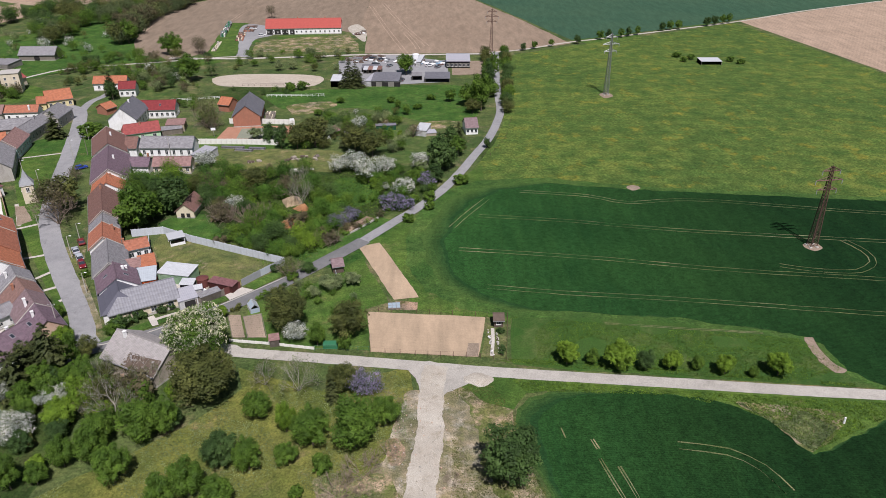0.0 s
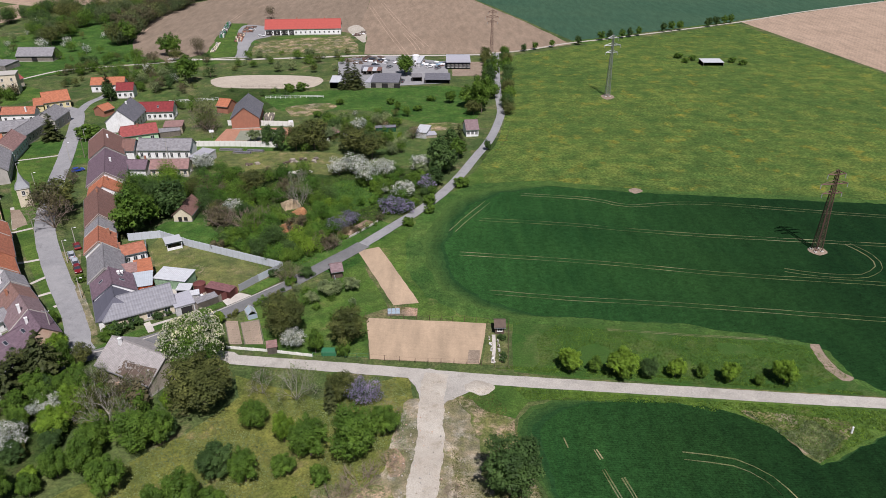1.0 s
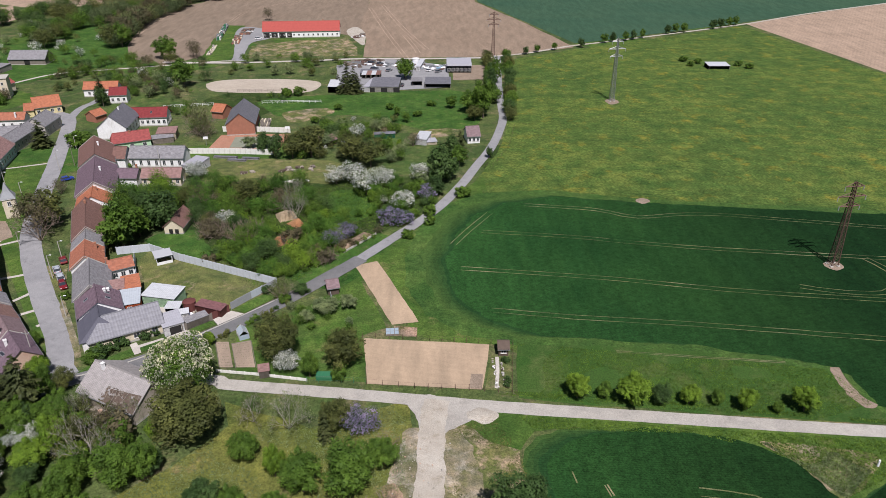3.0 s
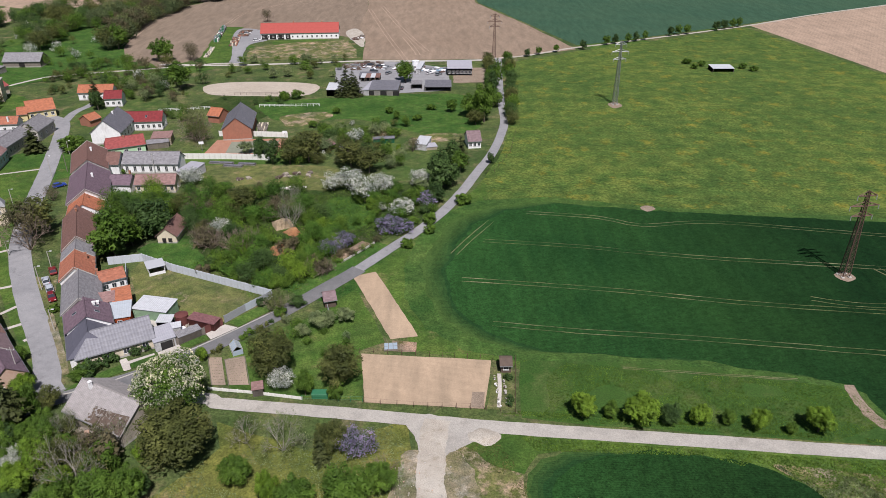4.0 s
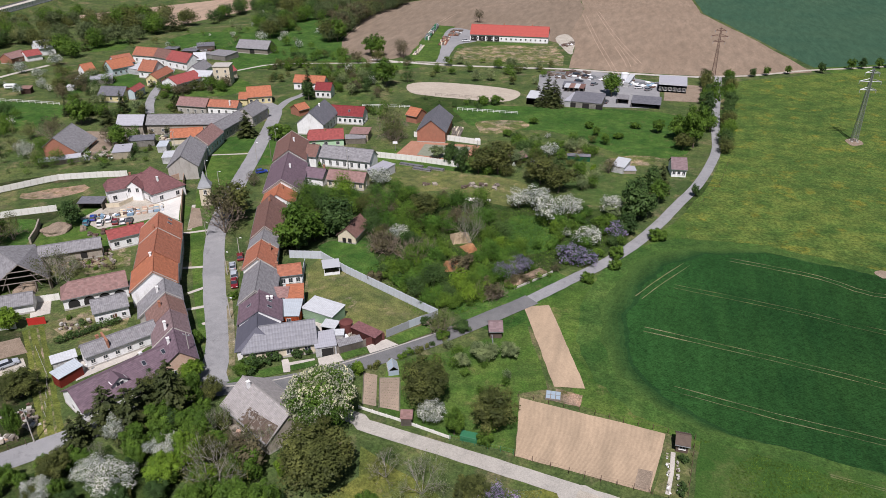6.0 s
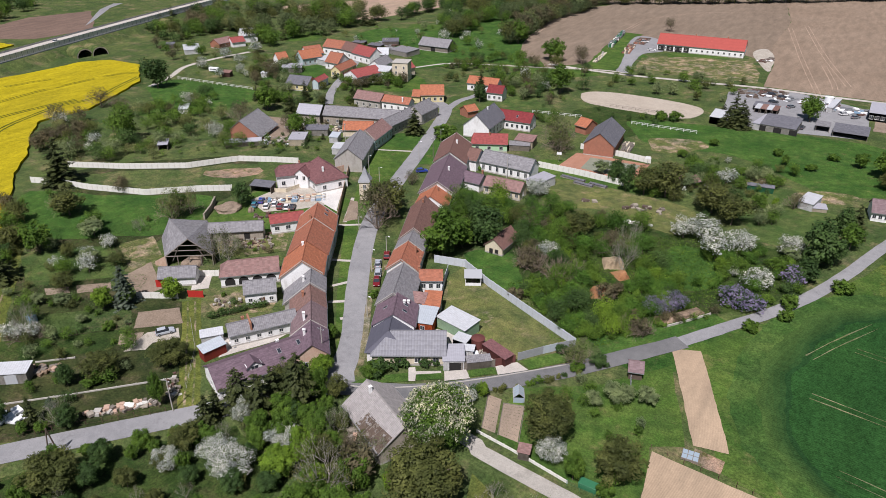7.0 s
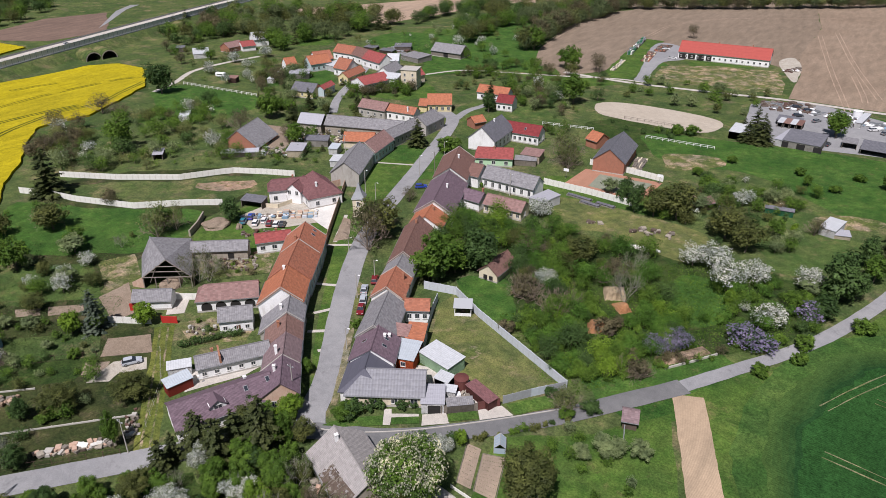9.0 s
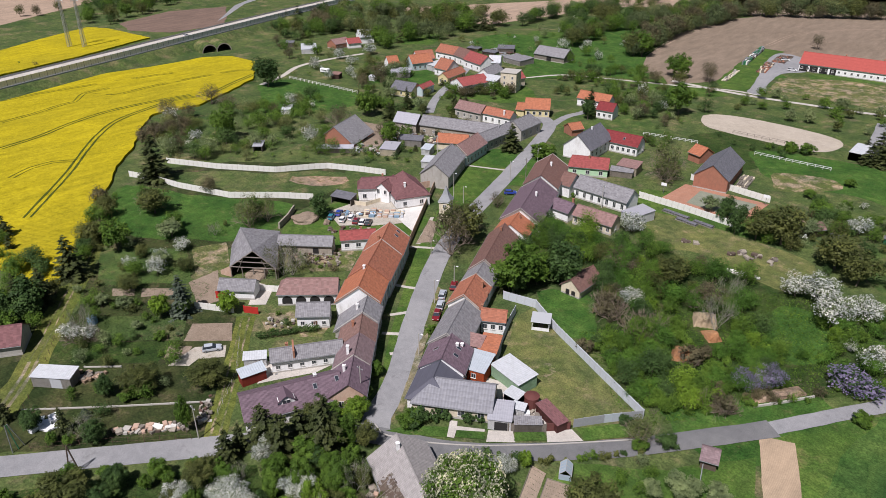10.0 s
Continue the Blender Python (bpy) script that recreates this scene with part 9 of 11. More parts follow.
pole(-101.3, 104.4, 8.0, "grey concrete utility pole by the road")
pole(-86.2, 131.8, 9.3, "grey concrete utility pole at the corner house")
pole(-89.1, 151.2, 5.7, "slim grey street lamp beside the street", True)
pole(-103.2, 178.9, 5.8, "slim grey street lamp beside the street", True)
pole(-101.0, 169.1, 6.8, "slim grey street lamp beside the street", True)
pole(-135.3, 244.3, 7.7, "slim grey street lamp beside the street", True)
pole(-140.0, 220.3, 9, "slim grey street lamp beside the street", True)
pole(-135.3, 219.7, 5.9, "slim grey street lamp beside the street", True)
pole(-119.2, 187.3, 4.4, "slim grey street lamp beside the street", True)
pole(-140.1, 267.4, 5.1, "slim grey street lamp beside the street", True)
pole(-132.5, 249.6, 8, "wooden utility pole on the green", False, OLD_WOOD)
pole(-100.5, 246.7, 8, "slim concrete pole in the village", False)
pole(-171.6, 246.9, 8, "slim concrete pole in front of the barn house", False)
aframe = thing("line_pole", -109.7, 85.0, 60, 0, "leaning timber A-frame line pole", "utility pole")
part("leg", bar((-0.9, 0, -0.2), (0, 0, 6.5), 0.13, 6), DARK_WOOD, aframe)
part("leg", bar((0.9, 0, -0.2), (0, 0, 6.5), 0.13, 6), DARK_WOOD, aframe)
part("cross_bar", bar((-0.5, 0, 3.0), (0.5, 0, 3.0), 0.08, 5), DARK_WOOD, aframe)
mast = thing("line_pole", -123.4, 80.7, 100, 0, "green lattice pole stay at the track", "utility pole")
for k in (-1.2, 0, 1.2):
    part("leg", bar((k, 0, -0.2), (-0.6 + k * 0.2, 0.4, 6.0), 0.1, 6), STEEL if k else GREEN_METAL, mast)
heap("sand_mound", -163.0, 177.4, 9.0, 2.0, SOIL, "heap of pale sand and soil in the yard", 1)
heap("straw_mound", -156.2, 180.3, 2.6, 1.4, SOIL, "small pale straw heap", 2)
bluff(-46.6, 203.6, 28, 5.6, 3.6, PALE_CLAY, "pale eroded clay face among bushes", 3)
bluff(-42.4, 199.6, 50, 3.4, 2.6, CLAY_BANK, "small orange clay face among bushes", 8)
bluff(-44.6, 187.6, 25, 5.0, 3.2, CLAY_BANK, "orange clay face in an old pit", 4)
bluff(-24.2, 189.6, 55, 12.0, 1.6, RED_SOIL, "bare brown bank below the lilacs", 11)
heap("earth_bank", -145.6, 147.8, 7.0, 1.6, SOIL, "sandy heap inside the open barn", 5)
heap("gravel_mound", 7.1, 116.7, 6.0, 0.5, GRAVEL, "low pale gravel heap by the junction", 6)
rubble("timber_stack", -135.7, 98.1, 40, 8.0, 3.0, 34, (OLD_WOOD, OLD_BRICK, RED_SOIL), "untidy stack of old timber", 1)
rubble("stone_stack", -110.2, 99.8, 48.5, 13.5, 1.9, 52, (STONE, CONCRETE_POST, OLD_BRICK, OLD_WOOD, DARK_WOOD), "untidy row of slabs, stones and boards", 2, (0.4, 1.5))
for px, py, turn, lean in ((-109.6, 100.6, 30, 12), (-107.9, 102.4, 62, -16)):
    slab = thing("concrete_slab", px, py, turn, 0.35, "pale concrete slab lying on the stone row", "slab")
    part("body", box(-1.0, 1.0, -0.65, 0.65, 0.0, 0.3, 0.04), WHITE_PANEL, slab).matrix_basis = pose(0, 0, 0.05, lean, 4, 0)
rubble("scrap_heap", -107.7, 109.8, 143.1, 8.0, 2.4, 34, (STONE, CONCRETE_POST, OLD_WOOD, RUST), "heap of scrap at the garden end", 3, (0.3, 1.0))
rubble("tarpaulin_stack", -126.0, 87.1, 60, 5.0, 4.0, 10, (WHITE_PLASTIC,), "white tarpaulin covered stacks", 4, (1.0, 2.4))
for fx, fy, fl in ((-80.5, 257.6, 9.0), (-71.0, 256.4, 6.5), (-75.5, 254.6, 7.0)):
    shed(fx, fy, -6.0, fl, 1.6, 0.45, 0.6, CONCRETE_POST, ROOF_DARK, "long dark cold frame with pale rim", name="cold_frame", category="cold frame", over=-0.2)
stack("building_blocks", -148.2, 196.4, 40, 12.0, 5.0, 0.9, (CREAM, CONCRETE_POST, PALE_PANEL, OLD_BRICK, BLUE_PLASTIC), "pallets of pale building blocks", 6, (0.8, 1.8))
rubble("yard_clutter", -143.0, 165.7, 40, 14.0, 6.0, 60, (OLD_WOOD, STONE, RUST, DARK_WOOD), "odd farm clutter in the old yard", 7, (0.2, 0.8))
rubble("yard_clutter", -153.2, 191.8, 40, 12.0, 3.0, 30, (BLUE_PLASTIC, OLD_WOOD, RUST, WHITE_PLASTIC), "barrels and scrap behind the cars", 8)
rubble("yard_clutter", -61.3, 151.9, 30, 8.0, 5.0, 30, (OLD_WOOD, WHITE_PLASTIC, STONE), "firewood and clutter in the corner yard", 9, (0.3, 1.2))
rubble("machinery_scrap", -30.0, 402.5, 0, 38.0, 10.0, 70, (RUST, DARK_WOOD, STEEL, WHITE_PLASTIC), "scrap machinery in the works yard", 10, (1.0, 3.0))
rubble("machinery_scrap", -4.4, 397.0, 0, 22.0, 10.0, 60, (RUST, WHITE_PLASTIC, STEEL, BLUE_PLASTIC), "crates and scrap beside the silo", 11, (1.0, 3.0))
stack("beam_stack", -138.2, 440.0, 98, 26.0, 2.4, 0.9, (CREAM, OLD_WOOD, CONCRETE_POST), "pale timber beams stacked along the grass", 112)
stack("bale_row", -146.4, 492.0, 99, 46.0, 3.0, 2.4, (WHITE_PANEL, GREEN_METAL, GREY_BOARD, STEEL, DARK_WOOD), "long row of stacked crates and sheets", 12, (2.5, 6.0))
stack("pallet_stack", -131.0, 470.0, 99, 26.0, 4.5, 1.1, (OLD_WOOD, BRICK, CREAM, RUST), "timber and brick pallets in the yard", 13, (1.2, 2.0))
stack("pallet_stack", -131.5, 497.0, 95, 20.0, 7.0, 1.3, (OLD_WOOD, BRICK, RUST, DARK_WOOD), "rusty and brown stacks in the yard", 14, (1.2, 2.4))
rubble("ruin_debris", -63.6, 118.3, 40, 8.0, 5.0, 60, (OLD_WOOD, STONE, OLD_BRICK), "fallen beams and rubble of the ruin", 14)
rubble("stone_stack", -49.4, 234.0, 5, 9.0, 0.8, 26, (WHITE_PANEL, CONCRETE_POST), "remains of a pale foundation wall", 15)
caravan = thing("caravan", -302.6, 299.7, 20, 0, "white caravan standing on the pasture", "caravan")
part("body", box(-2.6, 2.6, -1.1, 1.1, 0.45, 2.5, 0.3), WHITE_PLASTIC, caravan)
part("window_band", box(-1.6, 1.6, -1.12, 1.12, 1.45, 1.95, 0.03), DARK, caravan)
for wx in (-0.5, 0.5):
    part("wheel", bar((wx, -1.0, 0.32), (wx, 1.0, 0.32), 0.33, 10), DARK, caravan)
shed(-289.2, 296.5, 20, 4.6, 3.2, 2.4, 3.0, RUST, ROOF_RUST, "small orange-brown timber cabin")
shed(-371.4, 328.4, 40, 5.0, 4.0, 2.4, 3.0, OLD_WOOD, ROOF_DARK, "dark roofed shed on the far allotments")
shed(-271.8, 306.1, 15, 3.4, 2.6, 2.2, 2.6, WHITE, ROOF_WHITE, "small white hut in the far gardens")
shed(-265.3, 394.8, 5, 9.0, 5.0, 1.6, 2.0, DARK_WOOD, ROOF_DARK, "low dark field shelter")
shed(-279.1, 396.5, 5, 8.0, 5.0, 1.6, 2.0, DARK_WOOD, ROOF_DARK, "low dark field shelter")
ribbon("garden_path", [(11.4, 135.4), (11.2, 130.0), (10.6, 124.8)], 0.8, PAVED, 0.09, "pale garden path to the hut", "path")
rubble("stone_edging", 10.6, 130.0, 93, 10.0, 0.5, 30, (CONCRETE_POST, WHITE, STONE), "pale stones edging a garden path", 16, (0.18, 0.42))
rubble("flower_pots", 12.3, 129.4, 93, 8.0, 0.5, 14, (CONCRETE_POST, DARK_WOOD, STONE), "pots and stones along the path", 17, (0.2, 0.5))
tree("hedge_bush", 13.2, 133.6, 1.5, 2.0)
tree("hedge_bush", 12.8, 125.6, 1.6, 2.0)
tree("hedge_bush", 13.0, 126.9, 1.4, 1.6)
frame_box = thing("cold_frame", -11.8, 144.6, 5.4, 0.08, "low glazed cold frame with six pale panes", "cold frame")
part("frame", box(-1.5, 1.5, -1.3, 1.3, 0, 0.4, 0.02), OLD_WOOD, frame_box)
for px in (-0.98, 0.0, 0.98):
    for py in (-0.63, 0.63):
        part("pane", box(px - 0.43, px + 0.43, py - 0.55, py + 0.55, 0.39, 0.43), PALE_GLASS, frame_box)
greenhouse(-45.4, 143.2, 118.0, 3.0, 2.2, 1.3, 2.3, "small old greenhouse with glass panes")
shed(-37.4, 129.1, 14.7, 2.0, 1.9, 1.8, 2.1, OLD_WOOD, ROOF_PINK, "small low garden shed")
bench = thing("garden_bin", -24.8, 128.1, 0, 0, "green garden container by the fence", "container")
part("body", box(-1.6, 1.6, -0.8, 0.8, 0, 1.1, 0.08), GREEN_METAL, bench)
part("lid", box(-1.65, 1.65, -0.85, 0.85, 1.1, 1.2, 0.04), GREEN_METAL, bench)
# ---------------------------------------------------------------- trees and bushes
CLEAR += [(-46.4, 204.8, 3.8), (-45.4, 200.6, 3.2), (-43.6, 197.2, 3.0), (-42.0, 199.6, 2.4), (-44.6, 188.6, 3.2), (-43.6, 185.4, 3.0), (-42.6, 183.0, 2.4), (-78.6, 196.7, 3.0), (-76.8, 195.0, 2.6), (-81.2, 206.8, 3.0), (-65.4, 194.6, 2.4), (-74.0, 188.0, 6.0), (-29.0, 214.0, 6.5), (-24.0, 188.0, 3.0)]
tree("brown_bush", -66.2, 192.8, 3.4, 5.6)
tree("brown_bush", -56.3, 190.6, 3.4, 6.4)
tree("brown_bush", -35.0, 181.0, 3.6, 4.6)
tree("brown_bush", -42.4, 191.6, 3.0, 4.6)
tree("bare", -47.2, 216.8, 9.5, 8.0)
tree("bush", -38.8, 157.6, 2.4, 3.2, True)
tree("airy", -40.2, 159.4, 6.0, 6.5)
tree("russet", -62.5, 112.4, 6.5, 6.0)
tree("bare", -58.9, 112.8, 7.0, 6.5)
tree("russet", -65.8, 114.0, 4.5, 4.0)
tree("bright", 26.4, 121.9, 6.1, 5.3, True, group="roadside trees")
tree("leafy", 31.8, 121.9, 3.8, 3.3, True, group="roadside trees")
tree("bright", 36.9, 120.1, 7.2, 6.2, True, group="roadside trees")
tree("deep", 42.5, 120.1, 4.6, 4.0, True, group="roadside trees")
tree("bright", 48.1, 120.1, 4.8, 4.0, True, group="roadside trees")
tree("leafy", 53.4, 119.9, 3.7, 3.2, True, group="roadside trees")
tree("bright", 58.8, 118.5, 5.3, 4.6, True, group="roadside trees")
tree("leafy", 64.4, 117.5, 2.7, 2.4, True, group="roadside trees")
tree("bright", 69.7, 118.0, 6.0, 5.2, True, group="roadside trees")
tree("deep", 11.1, 88.6, 11.2, 9.4, True)
tree("leafy", -35.4, 105.1, 6.3, 5.5, True)
tree("bright", -29.2, 101.0, 7.2, 4.3, True)
tree("leafy", -23.7, 97.6, 8.8, 7.7, True)
tree("leafy", -16.1, 97.1, 11.2, 9.7, True)
tree("leafy", -10.9, 102.8, 6.9, 5.6, True)
tree("spruce", -21.8, 110.2, 6.2, 3.8)
tree("lilac", -15.8, 112.6, 4.9, 7.5, True)
tree("olive", -20.4, 112.8, 7.1, 6.2, True)
tree("bare", -29.1, 113.1, 7.6, 10.2)
tree("bare", -36.3, 114.9, 6.0, 8.0)
tree("leafy", -33.9, 91.5, 7.3, 5.2, True)
tree("deep", -38.8, 92.5, 7.2, 6.2, True)
tree("leafy", -27.6, 92.7, 4.9, 4.1, True)
tree("leafy", -42.7, 85.8, 7.7, 6.7, True)
tree("leafy", -37.2, 83.2, 6.5, 5.7, True)
tree("leafy", -46.1, 83.3, 6.7, 5.8, True)
tree("bush", -21.1, 90.8, 3.7, 3.7, True)
tree("dry", -14.2, 90.5, 5.1, 6.8)
tree("dry", -17.4, 85.3, 5.6, 7.5)
tree("bush", -24.5, 85.3, 2.7, 2.6)
tree("leafy", -56.2, 88.7, 7.9, 6.9, True)
tree("leafy", -66.7, 92.4, 6.4, 5.4, True)
tree("leafy", -69.3, 88.2, 4.7, 4.1, True)
tree("leafy", -73.3, 87.1, 7.5, 5.0, True)
tree("blossom", -76.4, 108.3, 4.6, 6.2, True)
tree("blossom", -78.9, 98.4, 6.0, 8.0, True)
tree("bright", -72.0, 102.5, 6.8, 6.0, True)
tree("leafy", -55.5, 98.4, 9.3, 8.1, True)
tree("leafy", -51.5, 100.5, 8.5, 5.9, True)
tree("bare", -62.3, 103.7, 12.5, 12.5)
tree("olive", -47.0, 111.1, 10.5, 14.0, True)
tree("leafy", -62.3, 93.8, 6.8, 5.9, True)
tree("bright", -69.6, 106.7, 9.0, 5.6, True)
tree("leafy", -81.8, 107.9, 5.6, 5.7, True)
tree("pine", -83.4, 119.6, 9.0, 7.0)
tree("leafy", -62.7, 96.9, 7.0, 6.1, True)
tree("brown_bush", -59.7, 109.4, 7.0, 6.7)
tree("chestnut", -52.3, 124.0, 12.5, 13.4)
tree("olive", -35.4, 135.2, 10.8, 10.8, True)
tree("olive", -21.2, 131.7, 9.7, 8.8, True)
tree("leafy", -27.8, 128.4, 6.3, 4.0, True)
tree("blossom", -32.9, 130.9, 4.5, 6.1, True)
tree("pale", -27.9, 152.6, 4.5, 5.9, True)
tree("pale", -23.0, 155.0, 3.4, 4.6, True)
tree("bush", -21.9, 127.6, 3.1, 3.2, True)
tree("russet", -114.9, 190.6, 14.6, 15.9)
tree("leafy", -89.4, 186.0, 14.7, 12.8)
tree("bush", -74.8, 134.1, 3.2, 5.4, True)
tree("hedge_bush", -71.2, 140.0, 2.6, 3.5)
tree("hedge_bush", -67.6, 143.1, 2.2, 3.0)
tree("scrub", -35.5, 161.7, 2.7, 4.4, True)
tree("bush", -38.1, 141.1, 2.9, 3.2, True)
tree("pale", -32.0, 149.0, 3.1, 4.2, True)
tree("pine", -81.2, 118.6, 12.6, 9.5)
tree("spruce", -85.4, 116.0, 9.5, 7.0)
tree("pine", -90.1, 111.5, 10.0, 7.4)
tree("pine", -85.2, 111.6, 10.5, 7.6)
tree("spruce", -93.2, 108.2, 6.2, 4.2)
tree("pine", -92.0, 104.7, 7.4, 5.6)
tree("leafy", -78.6, 121.4, 8.2, 4.4, True)
tree("leafy", -71.5, 113.3, 7.4, 5.7, True)
tree("bright", -76.7, 110.1, 4.6, 3.3, True)
tree("blossom", -83.3, 99.8, 5.2, 6.6, True)
tree("blossom", -75.9, 109.5, 4.2, 4.8, True)
tree("bare", -69.7, 115.5, 8.0, 6.7)
tree("blossom", -53.6, 136.6, 3.4, 4.6, True)
tree("bright", -51.7, 139.9, 3.3, 2.9)
tree("hedge_bush", -74.1, 134.7, 3.4, 4.6)
tree("hedge_bush", -71.8, 137.8, 2.6, 2.4)
tree("hedge_bush", -70.4, 139.5, 2.2, 2.0)
tree("hedge_bush", -67.2, 141.7, 2.0, 2.6)
tree("hedge_bush", -65.1, 143.5, 2.1, 2.4)
tree("bush", -93.0, 159.1, 2.2, 2.9)
tree("hedge_bush", -43.7, 161.4, 2.3, 3.0)
tree("blue_spruce", -142.5, 124.8, 10.7, 7.0)
tree("spruce", -180.4, 114.6, 12.1, 9.7)
tree("bare", -151.1, 104.8, 9.3, 6.5)
tree("blossom", -151.3, 102.3, 4.6, 6.2)
tree("pale", -168.2, 132.8, 4.6, 6.0)
tree("blossom", -173.7, 126.8, 3.6, 4.6)
tree("pale", -182.6, 144.0, 5.4, 7.2)
tree("blossom", -172.3, 141.8, 4.0, 5.2)
tree("pale", -155.1, 116.8, 3.5, 4.7)
tree("bright", -144.9, 120.3, 6.6, 5.7)
tree("bush", -136.7, 115.5, 2.0, 3.3, True)
tree("pale", -144.6, 114.4, 2.4, 3.2)
tree("olive", -122.7, 103.9, 6.0, 8.0, True)
tree("olive", -113.9, 114.2, 5.8, 7.7, True)
tree("deep", -126.2, 98.5, 5.4, 3.9, True)
tree("bush", -122.0, 101.2, 2.5, 4.1, True)
tree("leafy", -104.5, 103.7, 8.8, 3.3, True)
tree("spruce", -121.6, 88.2, 6.3, 3.6)
tree("bare", -116.6, 90.3, 6.1, 6.3)
tree("deep", -126.9, 84.6, 4.8, 4.2, True)
tree("spruce", -133.4, 81.8, 6.4, 3.7)
tree("blue_spruce", -123.3, 92.9, 2.0, 2.6)
tree("leafy", -119.9, 85.4, 3.1, 2.7)
tree("leafy", -117.3, 87.4, 2.9, 2.5)
tree("deep", -114.4, 90.9, 5.3, 4.5, True)
tree("olive", -91.2, 99.2, 5.1, 5.9, True)
tree("bush", -105.0, 88.7, 2.0, 3.0)
tree("olive", -101.8, 80.5, 7.7, 10.2, True)
tree("leafy", -96.7, 91.7, 3.7, 2.5)
tree("blossom", -89.8, 93.7, 4.2, 5.7, True)
tree("leafy", -94.8, 94.9, 2.9, 2.5)
tree("leafy", -87.2, 102.3, 3.8, 3.3, True)
tree("deep", -161.8, 181.9, 7.5, 6.5)
tree("airy", -171.5, 163.0, 11.5, 11.0)
tree("airy", -170.5, 169.0, 10.0, 9.0)
tree("leafy", -173.0, 166.5, 8.5, 6.5)
tree("airy", -205.0, 149.3, 8.0, 10.5)
tree("bush", -199.1, 129.6, 3.4, 5.0)
tree("deep", -191.6, 123.2, 4.2, 5.0)
tree("leafy", -186.0, 118.4, 4.6, 5.2)
tree("bare", -174.1, 153.1, 5.0, 4.4)
tree("bare", -140.3, 152.4, 10.6, 11.5)
tree("bare", -138.2, 154.0, 9.0, 9.5)
tree("olive", -201.7, 148.9, 7.9, 10.5)
tree("bright", -135.1, 132.3, 6.1, 4.9)
tree("leafy", -185.9, 129.5, 9.3, 8.1)
tree("pale", -160.8, 113.2, 3.1, 4.2)
tree("olive", -117.9, 199.5, 11.8, 15.8)
tree("russet", -125.1, 224.4, 5.8, 6.4)
tree("leafy", -89.6, 187.8, 12.7, 7.3)
tree("leafy", -87.6, 193.5, 9.5, 7.4)
tree("deep", -91.1, 186.1, 9.7, 6.1)
tree("blossom", -84.2, 238.1, 4.8, 6.3)
tree("bush", -111.9, 248.2, 1.6, 2.6)
tree("spruce", -154.5, 270.7, 6.5, 8.7)
tree("bush", -140.8, 271.5, 6.3, 10.5)
tree("deep", -153.3, 323.1, 9.6, 5.4)
tree("spruce", -156.9, 331.2, 10.6, 6.0)
tree("leafy", -127.4, 356.0, 14.5, 12.6)
tree("leafy", -156.0, 418.3, 13.1, 9.5)
tree("russet", -140.2, 417.4, 11.0, 9.7)
tree("russet", -125.8, 538.7, 9.3, 11.6)
tree("leafy", -195.5, 449.2, 15.3, 12.2)
tree("airy", -94.9, 280.4, 8.9, 11.6)
tree("deep", -67.9, 266.0, 7.3, 5.9)
tree("pale", -73.5, 267.7, 4.8, 6.4)
tree("deep", -301.0, 261.9, 15.3, 13.3)
tree("russet", -290.1, 202.3, 9.1, 12.2)
tree("russet", -295.7, 226.7, 9.7, 12.9)
tree("russet", -284.6, 228.6, 6.9, 9.2)
tree("spruce", -226.8, 163.0, 16.5, 14.0)
tree("russet", -264.1, 182.0, 9.9, 13.3)
tree("leafy", -245.7, 202.3, 13.1, 11.4)
tree("russet", -223.9, 242.6, 10.5, 14.0)
tree("spruce", -217.6, 266.1, 7.5, 8.3)
tree("leafy", -228.3, 262.6, 11.1, 9.6)
tree("spruce", -223.6, 282.6, 9.8, 6.6)
tree("russet", -198.8, 244.8, 8.4, 11.2)
tree("spruce", -204.5, 294.0, 8.3, 6.6)
tree("deep", -169.5, 99.9, 10.5, 9.2)
tree("spruce", -176.2, 99.8, 8.9, 6.1)
tree("deep", -168.6, 93.7, 8.2, 7.2)
tree("spruce", -172.9, 104.5, 9.4, 6.1)
tree("spruce", -172.1, 101.5, 9.5, 5.5)
tree("leafy", -163.4, 93.3, 6.3, 5.5)
tree("blossom", -36.1, 231.9, 6.6, 8.7)
tree("blossom", -31.1, 233.3, 7.7, 10.2)
tree("blossom", -25.2, 223.4, 9.3, 9.9)
tree("blossom", -19.6, 232.6, 6.0, 8.0)
tree("blossom", -12.7, 212.3, 6.1, 8.1)
tree("blossom", -19.3, 216.4, 3.1, 4.1)
tree("blossom", -7.9, 236.5, 6.4, 8.5)
tree("lilac", -30.9, 188.3, 4.6, 7.6, True)
tree("lilac", -28.4, 192.4, 4.6, 7.6, True)
tree("lilac", -16.1, 202.2, 5.2, 8.1)
tree("lilac", -12.5, 202.1, 4.5, 7.4)
tree("lilac", -5.5, 221.1, 4.6, 7.7)
tree("blossom", -65.5, 200.7, 4.8, 6.4)
tree("blossom", -84.8, 237.5, 6.4, 8.6)
tree("deep", -1.2, 233.7, 13.2, 11.5)
tree("deep", -2.9, 222.3, 6.9, 6.0)
tree("deep", 2.6, 236.8, 7.8, 6.3)
tree("spruce", 5.9, 258.8, 10.1, 7.6)
tree("olive", -33.2, 254.0, 9.7, 13.0)
tree("olive", -26.2, 248.3, 9.6, 11.6)
tree("olive", -55.6, 257.3, 9.5, 9.5)
tree("olive", -49.0, 259.1, 11.6, 12.0)
tree("deep", -61.7, 256.9, 10.0, 5.1)
tree("blossom", -34.5, 280.4, 5.8, 7.8)
tree("russet", -11.8, 270.4, 5.7, 7.5)
tree("leafy", -20.8, 262.5, 6.7, 5.2)
